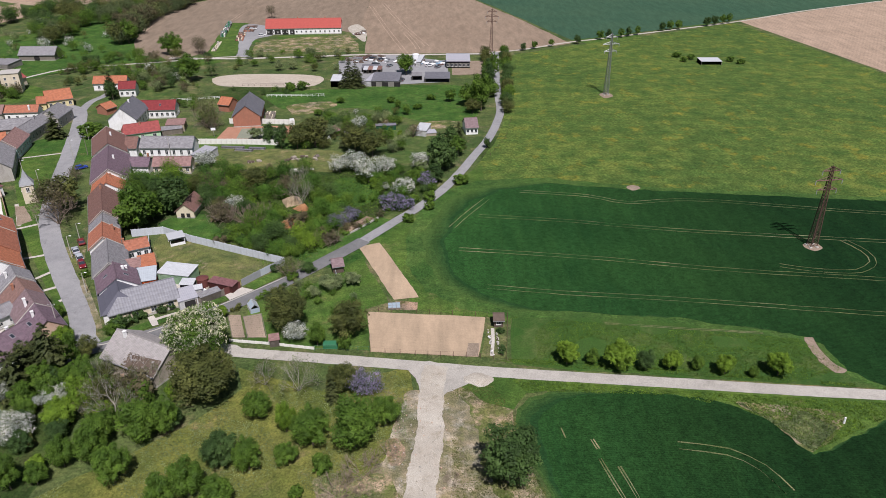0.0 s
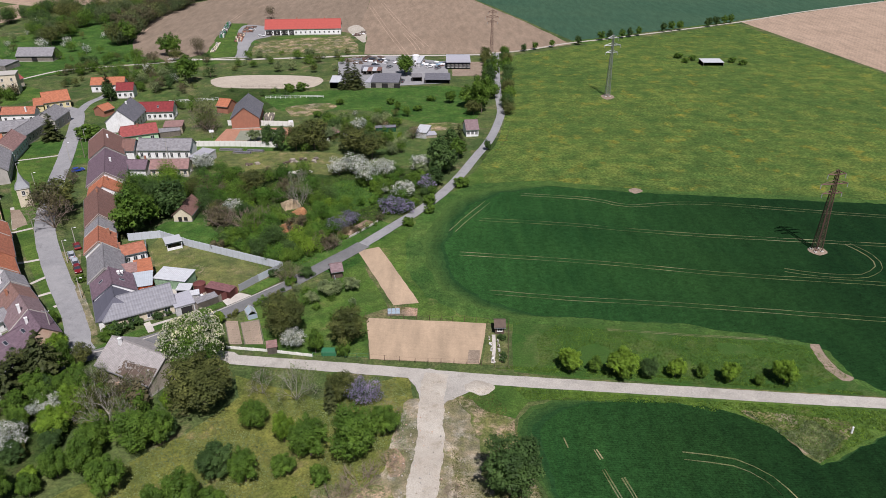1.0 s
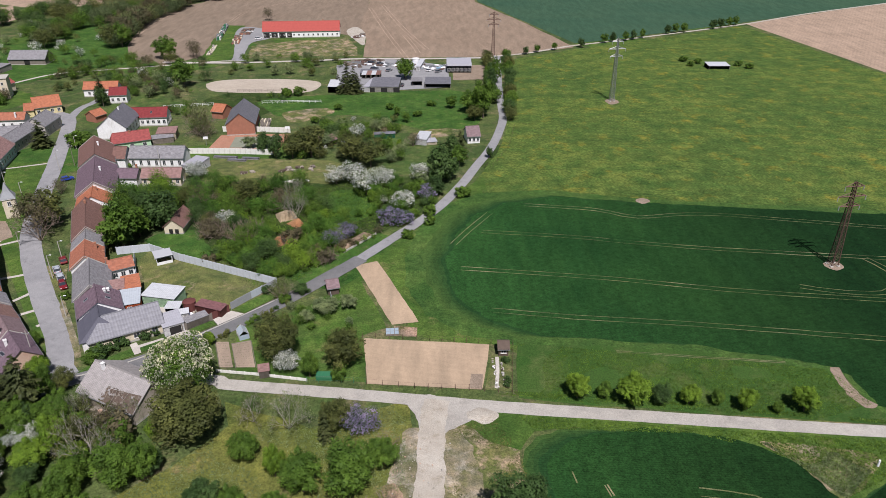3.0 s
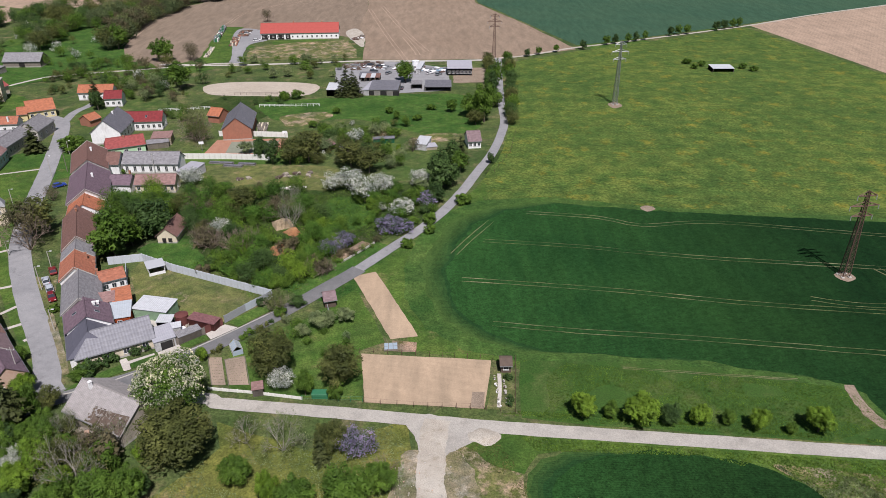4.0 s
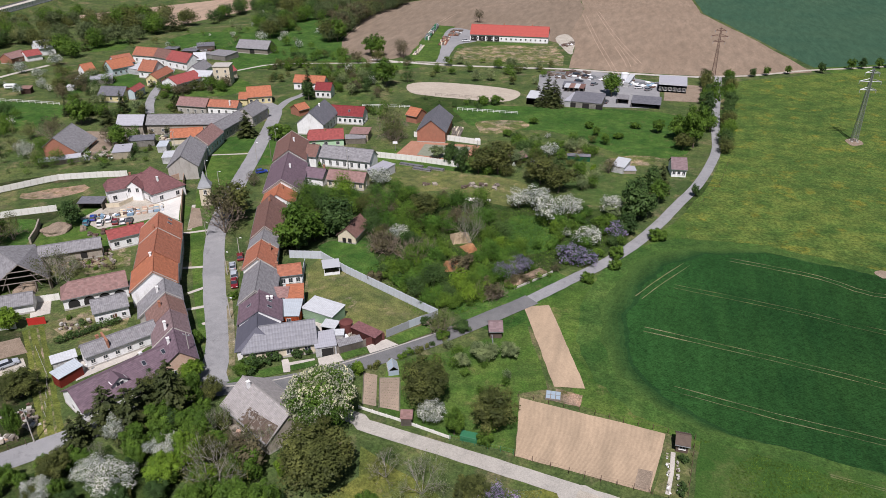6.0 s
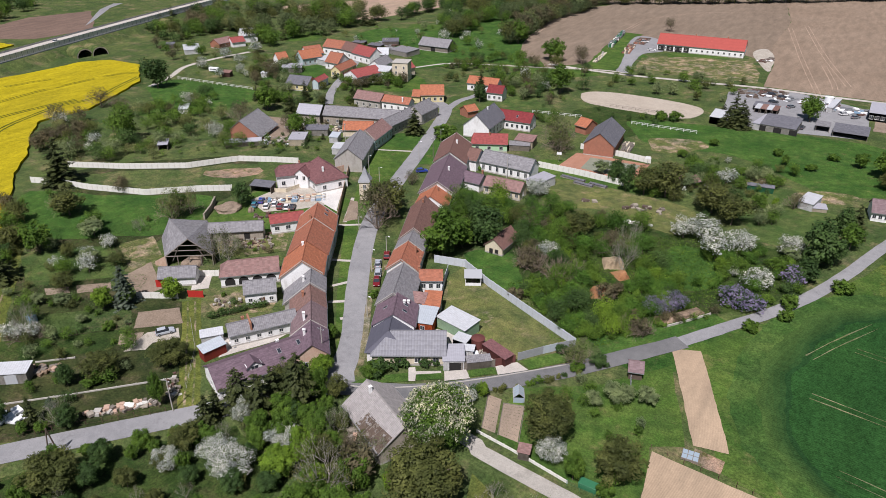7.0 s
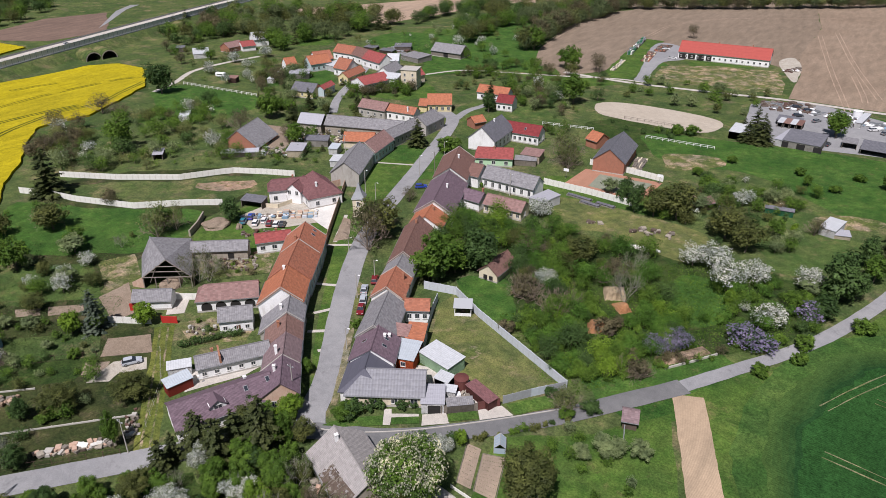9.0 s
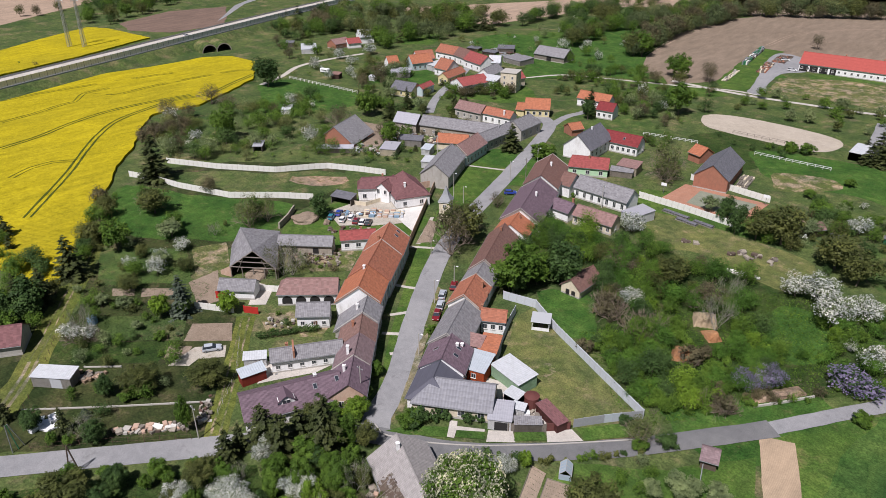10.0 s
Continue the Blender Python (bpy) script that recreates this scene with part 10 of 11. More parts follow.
tree("bright", -16.8, 264.6, 5.1, 2.8)
tree("pale", -7.7, 234.2, 4.2, 5.5)
tree("bush", -10.4, 192.6, 2.4, 4.0, True)
tree("bush", -4.6, 201.1, 2.6, 3.9)
tree("bush", 6.0, 222.3, 3.6, 6.0)
tree("deep", 16.9, 257.3, 4.4, 3.1)
tree("bush", -4.4, 206.9, 3.4, 5.0)
tree("leafy", 16.8, 314.9, 11.7, 10.2)
tree("leafy", 10.7, 314.4, 10.3, 9.0)
tree("leafy", 3.5, 320.9, 5.8, 5.0)
tree("leafy", -20.1, 310.0, 4.2, 3.6)
tree("leafy", 26.1, 362.8, 14.1, 5.6)
tree("bright", -22.8, 217.5, 4.4, 3.8)
tree("spruce", -47.2, 356.2, 12.2, 9.2)
tree("spruce", -52.0, 357.6, 6.2, 5.4)
tree("leafy", -20.1, 374.6, 10.0, 8.2)
tree("airy", -97.1, 283.0, 16.1, 15.1)
tree("deep", -68.0, 262.3, 6.9, 4.5)
tree("bush", -74.9, 342.4, 3.7, 6.2)
tree("bush", -68.4, 342.7, 4.1, 6.8)
tree("leafy", -159.6, 418.2, 12.4, 10.6)
tree("russet", -143.4, 421.6, 10.7, 9.4)
tree("dry", -65.0, 192.2, 6.9, 9.3)
tree("dry", -55.6, 192.2, 6.9, 9.3)
tree("deep", -82.5, 197.6, 12.3, 10.7)
tree("deep", -89.5, 187.4, 10.3, 9.0)
tree("bush", -96.6, 200.8, 5.8, 9.6)
thicket([(-107.1, 203.0), (-106.7, 223.1), (-83.3, 229.3), (-59.5, 232.8), (-43.6, 229.2), (-41.2, 217.2), (-50.1, 199.4), (-62.8, 195.9), (-72.6, 199.2), (-78.6, 209.2), (-85.6, 209.1), (-87.3, 203.4), (-82.8, 195.5), (-88.7, 190.2)], 88, ['lush', 'leafy', 'lush', 'leafy', 'olive', 'lush', 'deep', 'russet', 'lush', 'bright'], 2.6, 7.0, 11, gap=0.42, stuff="tangled green thicket of trees and bushes", dense=46)
thicket([(-62.5, 179.0), (-58.2, 190.4), (-46.7, 204.1), (-37.0, 209.8), (-28.8, 202.7), (-30.1, 188.5), (-35.4, 176.1), (-40.6, 168.5), (-48.1, 169.7)], 120, ['lush', 'leafy', 'lush', 'bush', 'lush', 'leafy', 'deep', 'bright'], 2.2, 6.0, 12, gap=0.55, stuff="dense low scrub behind the garden wall", dense=48)
tree("dry", -67.5, 194.0, 6.5, 8.7)
tree("dry", -56.7, 189.7, 6.9, 9.2)
tree("dry", -54.6, 190.5, 5.2, 6.9)
tree("brown_bush", -67.3, 193.6, 5.5, 7.3)
tree("brown_bush", -42.8, 188.6, 5.0, 6.7)
tree("dry", -43.3, 187.3, 4.4, 5.8)
tree("bare", -44.6, 204.0, 10.6, 8.5)
tree("russet", -49.6, 211.5, 8.2, 10.4)
tree("dry", -33.4, 177.0, 5.5, 7.4)
tree("dry", -31.1, 177.8, 4.6, 6.1)
tree("brown_bush", -31.7, 177.6, 4.2, 4.9)
tree("blossom", -64.3, 200.7, 5.0, 6.5)
tree("russet", -75.0, 214.0, 7.7, 10.2)
tree("olive", -62.8, 217.8, 7.1, 9.4)
tree("brown_bush", -62.6, 176.9, 3.0, 4.0)
tree("bright", -59.3, 210.5, 4.2, 3.6)
thicket([(-64.8, 194.1), (-50.5, 197.5), (-53.2, 189.0), (-64.0, 185.2)], 8, ['brown_bush', 'dry', 'bush'], 1.4, 2.4, 48, gap=0.9, stuff="dry bushes in the clearing", dense=30)
thicket([(-53.0, 303.2), (-15.4, 303.2), (-3.3, 260.8), (-16.8, 247.3), (-44.5, 249.9)], 30, ['olive', 'leafy', 'pale', 'deep', 'blossom', 'bush'], 2.5, 5.5, 13, gap=0.8, stuff="garden trees and fruit bushes", dense=26)
thicket([(-16.3, 239.7), (2.6, 239.7), (-4.4, 209.4), (-17.1, 198.4), (-38.1, 209.3), (-32.1, 215.3)], 44, ['lush', 'leafy', 'lush', 'bush', 'scrub'], 1.8, 4.6, 14, gap=0.5, stuff="bushes and lilac along the lane bank", dense=42)
thicket([(-206.6, 132.4), (-190.0, 152.8), (-141.1, 124.7), (-136.7, 104.6), (-151.3, 99.8), (-176.4, 114.3)], 26, ['pale', 'leafy', 'blossom', 'olive', 'bush', 'leafy'], 1.5, 5.5, 15, gap=1.0, stuff="scattered orchard fruit trees", dense=30)
thicket([(-291.1, 195.0), (-278.5, 223.2), (-270.4, 267.9), (-201.7, 223.8), (-201.7, 207.5), (-241.3, 175.5)], 150, ['leafy', 'airy', 'blossom', 'pale', 'leafy', 'deep', 'bush', 'olive', 'russet', 'airy', 'bush'], 1.6, 7.0, 16, gap=0.42, stuff="overgrown orchard behind the wall", dense=12)
thicket([(-238.7, 144.9), (-201.6, 178.6), (-170.9, 154.6), (-196.6, 131.2)], 8, ['leafy', 'pale', 'olive', 'bush', 'russet'], 1.5, 5.5, 17, gap=1.2, stuff="scattered orchard bushes", dense=28)
thicket([(-104.8, 140.4), (-88.8, 140.4), (-70.8, 122.8), (-52.6, 111.6), (-51.0, 100.3), (-65.9, 91.8), (-77.1, 90.4)], 30, ['leafy', 'deep', 'bright', 'olive', 'bush'], 3.5, 6.5, 18, gap=0.75, fine=True)
thicket([(-115.1, 74.6), (-89.4, 104.9), (-82.3, 117.1), (-69.1, 116.3), (-63.9, 106.9), (-100.3, 69.6)], 34, ['leafy', 'olive', 'deep', 'bush', 'blossom', 'bare'], 3.0, 6.0, 19, gap=0.8, fine=True)
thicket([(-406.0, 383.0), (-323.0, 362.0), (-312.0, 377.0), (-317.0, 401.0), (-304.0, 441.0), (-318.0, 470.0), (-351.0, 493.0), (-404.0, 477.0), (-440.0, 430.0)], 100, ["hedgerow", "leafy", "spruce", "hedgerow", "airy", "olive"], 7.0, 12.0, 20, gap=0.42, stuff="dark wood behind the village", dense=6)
thicket([(-380.6, 324.9), (-323.3, 344.5), (-261.4, 304.3), (-304.6, 280.4)], 44, ['leafy', 'olive', 'pale', 'deep', 'russet', 'blossom'], 2.5, 7.0, 21, gap=0.7, stuff="garden trees beside the village", dense=11)
thicket([(-424.3, 347.2), (-462.1, 421.6), (-426.2, 436.8), (-379.5, 374.6), (-379.7, 337.3)], 80, ['deep', 'leafy', 'olive', 'russet', 'spruce'], 5.0, 11.0, 22, gap=0.5, stuff="wood at the highway underpass", dense=7)
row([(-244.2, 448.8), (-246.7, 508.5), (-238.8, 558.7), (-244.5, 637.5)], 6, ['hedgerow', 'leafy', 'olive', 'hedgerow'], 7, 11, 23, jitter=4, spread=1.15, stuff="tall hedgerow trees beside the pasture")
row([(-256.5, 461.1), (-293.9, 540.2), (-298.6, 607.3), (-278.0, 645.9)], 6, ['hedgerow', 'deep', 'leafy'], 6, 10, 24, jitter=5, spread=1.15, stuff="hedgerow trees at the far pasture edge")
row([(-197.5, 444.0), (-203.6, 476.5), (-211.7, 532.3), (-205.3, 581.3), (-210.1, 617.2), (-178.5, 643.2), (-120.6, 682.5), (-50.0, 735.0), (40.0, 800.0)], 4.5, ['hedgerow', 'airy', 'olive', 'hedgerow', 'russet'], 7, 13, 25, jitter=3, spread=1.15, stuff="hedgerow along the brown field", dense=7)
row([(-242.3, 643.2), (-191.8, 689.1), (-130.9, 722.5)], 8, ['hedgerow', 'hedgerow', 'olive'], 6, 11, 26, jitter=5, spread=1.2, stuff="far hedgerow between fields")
row([(-307.9, 481.1), (-309.1, 510.4), (-307.1, 545.0)], 7, ['leafy', 'deep'], 6, 11, 27, jitter=4, stuff="trees beside the far field path")
row([(-590.3, 305.2), (-616.5, 350.8), (-590.2, 383.2)], 9, ['deep', 'leafy'], 8, 12, 28, jitter=8, stuff="tree line beyond the highway")
row([(-609.3, 253.7), (-608.9, 295.5)], 14, ['russet', 'olive'], 6, 10, 29, jitter=8, stuff="single trees by the far field")
thicket([(-557.1, 269.6), (-519.0, 289.3), (-590.2, 383.2), (-647.9, 399.2), (-640.4, 337.5)], 40, ['deep', 'leafy', 'olive'], 7, 11, 30, gap=0.75, stuff="wood beyond the highway", dense=6)
row([(-447.0, 198.8), (-415.2, 216.8), (-413.9, 256.0), (-422.4, 298.5)], 9, ['bush', 'scrub', 'brown_bush'], 2.0, 4.0, 31, jitter=4, stuff="bushes at the foot of the embankment")
row([(-187.6, 120.7), (-205.0, 133.0), (-222.0, 145.0)], 4.5, ['russet', 'leafy', 'olive', 'brown_bush'], 3, 6.5, 32, jitter=2.5, spread=1.2, stuff="bushes along the rape field", dense=26)
row([(24.9, 413.9), (22.1, 351.0), (22.5, 320.9)], 6, ['leafy', 'deep', 'olive'], 4, 6.5, 33, jitter=1.5, stuff="hedge trees along the lane", dense=26)
row([(36.2, 421.2), (33.2, 374.0), (31.0, 335.4), (27.1, 303.2)], 6, ['leafy', 'deep', 'olive'], 4, 6.5, 34, jitter=1.2, stuff="hedge bushes along the meadow lane", dense=26)
tree("deep", 83.5, 447.6, 5.9, 4.7)
tree("leafy", 100.3, 461.3, 6.0, 4.9)
tree("deep", 106.1, 464.9, 6.1, 4.9)
tree("leafy", 114.9, 468.5, 6.1, 4.9)
tree("deep", 120.8, 472.2, 6.1, 5.0)
tree("leafy", 127.6, 475.9, 6.2, 5.0)
tree("deep", 147.7, 489.3, 6.4, 5.1)
tree("leafy", 153.7, 493.3, 6.4, 5.2)
tree("leafy", 160.1, 495.3, 6.4, 5.2)
tree("deep", 183.4, 507.6, 6.6, 5.3)
tree("deep", 190.3, 511.9, 6.6, 5.4)
tree("leafy", 197.4, 516.2, 6.7, 5.4)
tree("leafy", 203.7, 520.5, 6.7, 5.4)
tree("leafy", 55.0, 434.2, 4.7, 4.0)
tree("leafy", 66.1, 440.6, 4.7, 4.1)
tree("deep", 47.7, 429.5, 4.6, 4.0)
tree("bush", 134.0, 412.2, 3.1, 5.2)
tree("bush", 135.5, 401.0, 3.0, 5.1)
tree("bush", 141.0, 406.5, 3.1, 5.1)
tree("bush", 160.9, 401.0, 3.0, 5.1)
tree("bush", 165.3, 395.5, 3.0, 5.0)
thicket([(-114.3, 421.3), (-54.5, 421.3), (-55.0, 374.0), (-67.4, 376.4), (-116.5, 380.2)], 26, ['pale', 'leafy', 'bush', 'olive'], 3, 6, 35, gap=1.1, stuff="trees in the field below the barn", dense=18)
thicket([(-223.8, 413.9), (-128.9, 402.5), (-114.2, 351.0), (-128.1, 325.6), (-151.0, 351.0), (-198.5, 374.0)], 60, ['leafy', 'olive', 'deep', 'russet', 'bush', 'pale'], 2, 7, 36, gap=0.7, stuff="trees around the village edge", dense=11)
thicket([(-105.7, 340.5), (-59.5, 344.6), (-60.4, 332.4), (-97.6, 330.4)], 10, ['deep', 'bush'], 2.2, 3.6, 37, gap=0.9, stuff="shrubs along the riding arena", dense=24)
thicket([(-293.4, 480.4), (-275.9, 521.5), (-211.1, 480.4), (-194.1, 421.3), (-260.6, 421.3)], 24, ['pale', 'leafy', 'blossom', 'olive'], 3, 6.5, 38, gap=1.2, stuff="orchard trees at the pasture", dense=9)
thicket([(-323.3, 582.7), (-216.7, 626.1), (-215.2, 510.6), (-247.1, 462.1)], 30, ['leafy', 'olive', 'deep', 'russet'], 6, 10, 39, gap=0.9, stuff="trees along the pasture edge", dense=7)
thicket([(-196.7, 246.0), (-183.0, 267.9), (-185.7, 285.5), (-213.5, 265.5)], 20, ['bush', 'olive', 'spruce', 'leafy', 'russet'], 1.8, 5, 40, gap=0.7, stuff="shrubs behind the street houses", dense=20)
thicket([(-235.0, 313.8), (-207.3, 341.8), (-196.1, 324.8), (-220.7, 310.4)], 26, ['russet', 'olive', 'russet', 'leafy'], 3.0, 6.5, 41, gap=0.55, stuff="budding trees below the white house", dense=20)
thicket([(-123.2, 312.7), (-111.5, 323.3), (-89.8, 287.0), (-106.6, 286.2)], 8, ['olive', 'leafy', 'bush'], 3, 5, 42, gap=0.9, stuff="trees beside the court", dense=24)
thicket([(-103.9, 199.0), (-106.7, 223.1), (-92.2, 216.4), (-80.3, 227.2), (-69.1, 204.3), (-87.2, 195.4), (-90.2, 185.0)], 34, ['leafy', 'lush', 'leafy', 'olive', 'scrub'], 3.0, 6.5, 43, gap=0.5, stuff="leafy trees behind the house row", dense=44)
thicket([(-105.4, 224.3), (-91.3, 226.9), (-81.5, 235.8), (-73.1, 220.4), (-93.4, 215.4)], 12, ['bush', 'scrub', 'leafy'], 2, 3.5, 44, gap=0.8, stuff="bushes in the house garden", dense=30)
row([(-41.0, 168.1), (-34.1, 175.9), (-27.7, 188.3), (-21.2, 199.1)], 4, ['bush', 'scrub', 'brown_bush', 'dry'], 1.5, 2.8, 45, jitter=1.5, stuff="low scrub on the bank by the road", dense=40)
row([(-58.2, 136.7), (-50.1, 142.9), (-43.6, 149.4), (-38.2, 156.2)], 1.5, ['bush', 'airy', 'olive', 'scrub'], 0.9, 2.0, 46, jitter=0.7, stuff="low hedge along the asphalt road", dense=40)
thicket([(-44.1, 151.3), (-30.3, 160.5), (-20.7, 147.0), (-16.3, 128.3), (-29.5, 127.5), (-39.3, 131.7)], 14, ['bush', 'pale', 'leafy'], 1.6, 3.2, 47, gap=1.2, stuff="small bushes in the lower garden", dense=30)
tree("dry", 1.6, 88.6, 2.2, 2.9)
tree("dry", -9.6, 95.4, 2.9, 3.9)
tree("dry", -12.4, 92.8, 3.4, 4.6)
tree("dry", -13.7, 86.1, 2.1, 2.8)
tree("dry", -16.9, 88.7, 2.8, 3.7)
tree("dry", -10.4, 107.8, 3.8, 5.1)
thicket([(-306.9, 329.8), (-283.1, 342.3), (-256.6, 324.0), (-245.8, 297.0), (-258.0, 285.9)], 34, ['leafy', 'olive', 'deep', 'pale', 'russet'], 2.5, 6.5, 50, gap=0.6, stuff="garden trees between far houses", dense=12)
thicket([(-309.3, 378.5), (-300.7, 446.2), (-262.3, 443.9), (-229.8, 381.7), (-243.1, 378.6)], 24, ['leafy', 'olive', 'pale', 'bush', 'blossom'], 2, 5, 51, gap=0.8, stuff="trees behind the red roofs", dense=12)
thicket([(-152.6, 101.6), (-141.1, 124.7), (-111.3, 107.6), (-123.0, 88.2)], 24, ['olive', 'leafy', 'deep', 'bush', 'pale'], 1.2, 4.5, 52, gap=1.0, stuff="garden bushes on the western plots", dense=26)
thicket([(-197.6, 231.7), (-182.8, 247.8), (-170.9, 235.5), (-179.1, 231.9), (-180.5, 219.1)], 10, ['deep', 'leafy', 'spruce'], 1.6, 3.2, 53, gap=1.1, stuff="garden trees near the villa", dense=24)
thicket([(-176.5, 381.5), (-131.4, 394.2), (-123.3, 347.5), (-145.5, 338.4)], 36, ['leafy', 'olive', 'deep', 'bush', 'russet', 'blossom'], 2.0, 6, 54, gap=0.7, stuff="bushes in the back gardens", dense=24)
thicket([(-262.0, 176.0), (-285.7, 199.9), (-262.0, 196.0), (-250.0, 184.0)], 12, ['russet', 'airy', 'russet', 'olive'], 4, 7, 55, gap=0.6, stuff="budding trees by the rape field", dense=22)
thicket([(-228.1, 112.8), (-174.3, 94.6), (-158.4, 96.4), (-179.7, 111.4), (-194.6, 110.0)], 18, ['deep', 'leafy', 'olive', 'spruce'], 4, 7, 56, gap=0.8, stuff="trees along the lower road", dense=30)
thicket([(-278.9, 332.8), (-215.7, 331.5), (-194.0, 298.3), (-216.0, 273.3)], 16, ['leafy', 'olive', 'spruce', 'bush', 'russet'], 2.0, 5.0, 58, gap=0.8, stuff="hedges between the far houses", dense=18)
thicket([(-58.0, 286.1), (-39.8, 288.6), (-17.4, 292.0), (-18.0, 266.2), (-48.8, 255.4), (-58.0, 258.0)], 40, ['olive', 'leafy', 'blossom', 'pale', 'deep', 'bush', 'russet'], 1.6, 6.0, 59, gap=0.8, stuff="orchard behind the court", dense=24)
row([(-120.4, 130.6), (-116.9, 136.2), (-112.8, 142.3)], 0.8, ['hedge_bush'], 1.6, 2.0, 60, jitter=0.15, stuff="clipped green hedge in the yard", dense=26)
row([(-194.4, 373.5), (-186.7, 397.0), (-174.6, 414.6)], 5, ['russet', 'leafy', 'olive'], 3, 6.5, 61, jitter=2, stuff="trees along the upper lane")
rubble("yard_clutter", -141.1, 163.9, 20, 16.0, 6.0, 70, (OLD_WOOD, STONE, RUST, DARK_WOOD), "odd clutter and firewood in the old yard", 21, (0.2, 0.9))
rubble("yard_clutter", -44.2, 408.5, 20, 22.0, 9.0, 60, (RUST, DARK_WOOD, OLD_WOOD, STEEL), "dark scrap stacked in the works yard", 22, (1.0, 3.2))
rubble("yard_clutter", -197.2, 252.7, 20, 16.0, 8.0, 50, (WHITE_PLASTIC, CONCRETE_POST, OLD_WOOD, RUST), "yard clutter beside the brick barn", 23, (0.5, 2.0))
rubble("track_stones", -3.3, 97.3, 95, 26.0, 11.0, 160, (STONE, CONCRETE_POST, OLD_BRICK), "loose stones along the dirt track", 24, (0.06, 0.28))
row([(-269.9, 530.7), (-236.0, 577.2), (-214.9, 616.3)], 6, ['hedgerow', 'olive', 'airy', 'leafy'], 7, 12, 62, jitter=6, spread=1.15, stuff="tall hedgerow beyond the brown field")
row([(-419.1, 240.0), (-414.0, 256.2), (-411.4, 278.3), (-409.9, 307.1)], 7, ['bush', 'olive', 'brown_bush', 'leafy'], 1.6, 4.0, 63, jitter=5, stuff="scrub at the foot of the embankment")
row([(-37.5, 172.6), (-31.7, 179.4), (-24.3, 188.3), (-18.9, 196.1), (-14.6, 204.8)], 2.4, ['brown_bush', 'bush', 'leafy', 'dry'], 1.2, 2.8, 64, jitter=1.5, stuff="dense scrub along the lane bank", dense=26)
tree("bush", -54.2, 299.7, 2.7, 4.5)
tree("bush", -42.0, 298.0, 2.6, 4.3)
tree("bush", -31.5, 292.7, 2.5, 4.2)
tree("bush", -46.9, 318.5, 2.8, 4.6)
tree("bush", -23.6, 319.9, 2.7, 4.5)
tree("bush", -45.3, 277.8, 2.5, 4.1)
tree("bush", -11.2, 309.1, 2.5, 4.2)
tree("bush", -6.0, 325.0, 2.6, 4.4)
tramlines([(-57.8, 593.3), (-37.4, 492.6), (-19.9, 413.6)], "field_wheel_tracks", gauge=2.4, w=0.5, material=PLOUGH_PALE, z=0.08, label="pale wheel tracks in the brown field")
tramlines([(-49.7, 610.4), (-28.7, 514.5), (-9.9, 442.8)], "field_wheel_tracks", gauge=2.4, w=0.5, material=PLOUGH_PALE, z=0.08, label="pale wheel tracks in the brown field")
tramlines([(-25.5, 485.3), (-17.8, 449.7), (-15.0, 433.5)], "field_wheel_tracks", gauge=2.4, w=0.5, material=PLOUGH_PALE, z=0.08, label="pale wheel tracks in the brown field")
tramlines([(-196.4, 458.4), (-205.1, 519.8), (-206.2, 572.9)], "field_wheel_tracks", gauge=2.4, w=0.5, material=PLOUGH_PALE, z=0.08, label="pale wheel tracks in the brown field")
tramlines([(-152.5, 530.6), (-149.5, 582.5), (-121.2, 629.1), (-57.5, 671.3)], "field_wheel_tracks", gauge=2.4, w=0.5, material=PLOUGH_PALE, z=0.08, label="pale wheel tracks in the brown field")
patch("barn_yard", [(-64.9, 499.0), (-60.9, 513.9), (-52.8, 495.2), (-49.0, 455.4), (-55.7, 468.3)], GRAVEL, 0.09, "pale gravel at the barn end", "yard", round_off=True, ragged=0.6)
rubble("machinery_scrap", -54.8, 481.1, 70, 16.0, 6.0, 26, (RUST, OLD_WOOD, WHITE_PLASTIC), "scrap and machines behind the red barn", 31, (1.0, 2.6))
hoop = thing("basketball_hoop", -91.3, 270.5, 10, 0, "basketball board on a steel post", "basketball hoop")
part("post", bar((0, 0, -0.1), (0, 0, 3.2), 0.08, 6), STEEL, hoop)
part("backboard", box(-0.9, 0.9, -0.35, -0.3, 2.9, 3.95, 0.01), WHITE_PLASTIC, hoop)
part("rim", bar((-0.22, -0.6, 3.05), (0.22, -0.6, 3.05), 0.03, 5), RUST, hoop)
hoop = thing("basketball_hoop", -62.4, 283.1, 10, 0, "basketball board on a steel post", "basketball hoop")
part("post", bar((0, 0, -0.1), (0, 0, 3.2), 0.08, 6), STEEL, hoop)
part("backboard", box(-0.9, 0.9, -0.35, -0.3, 2.9, 3.95, 0.01), WHITE_PLASTIC, hoop)
part("rim", bar((-0.22, -0.6, 3.05), (0.22, -0.6, 3.05), 0.03, 5), RUST, hoop)
rubble("garden_edging", -56.0, 244.9, 60, 5.0, 1.6, 9, (DARK_WOOD, OLD_WOOD, STONE), "old frames and slabs in the lawn", 1140, (0.5, 1.8))
rubble("garden_edging", -51.8, 245.7, 55, 5.0, 1.6, 9, (DARK_WOOD, OLD_WOOD, STONE), "old frames and slabs in the lawn", 1165, (0.5, 1.8))
rubble("garden_edging", -46.8, 246.2, 85, 5.0, 1.6, 9, (DARK_WOOD, OLD_WOOD, STONE), "old frames and slabs in the lawn", 1195, (0.5, 1.8))
rubble("garden_edging", -68.2, 243.0, 25, 5.0, 1.6, 9, (DARK_WOOD, OLD_WOOD, STONE), "old frames and slabs in the lawn", 1225, (0.5, 1.8))
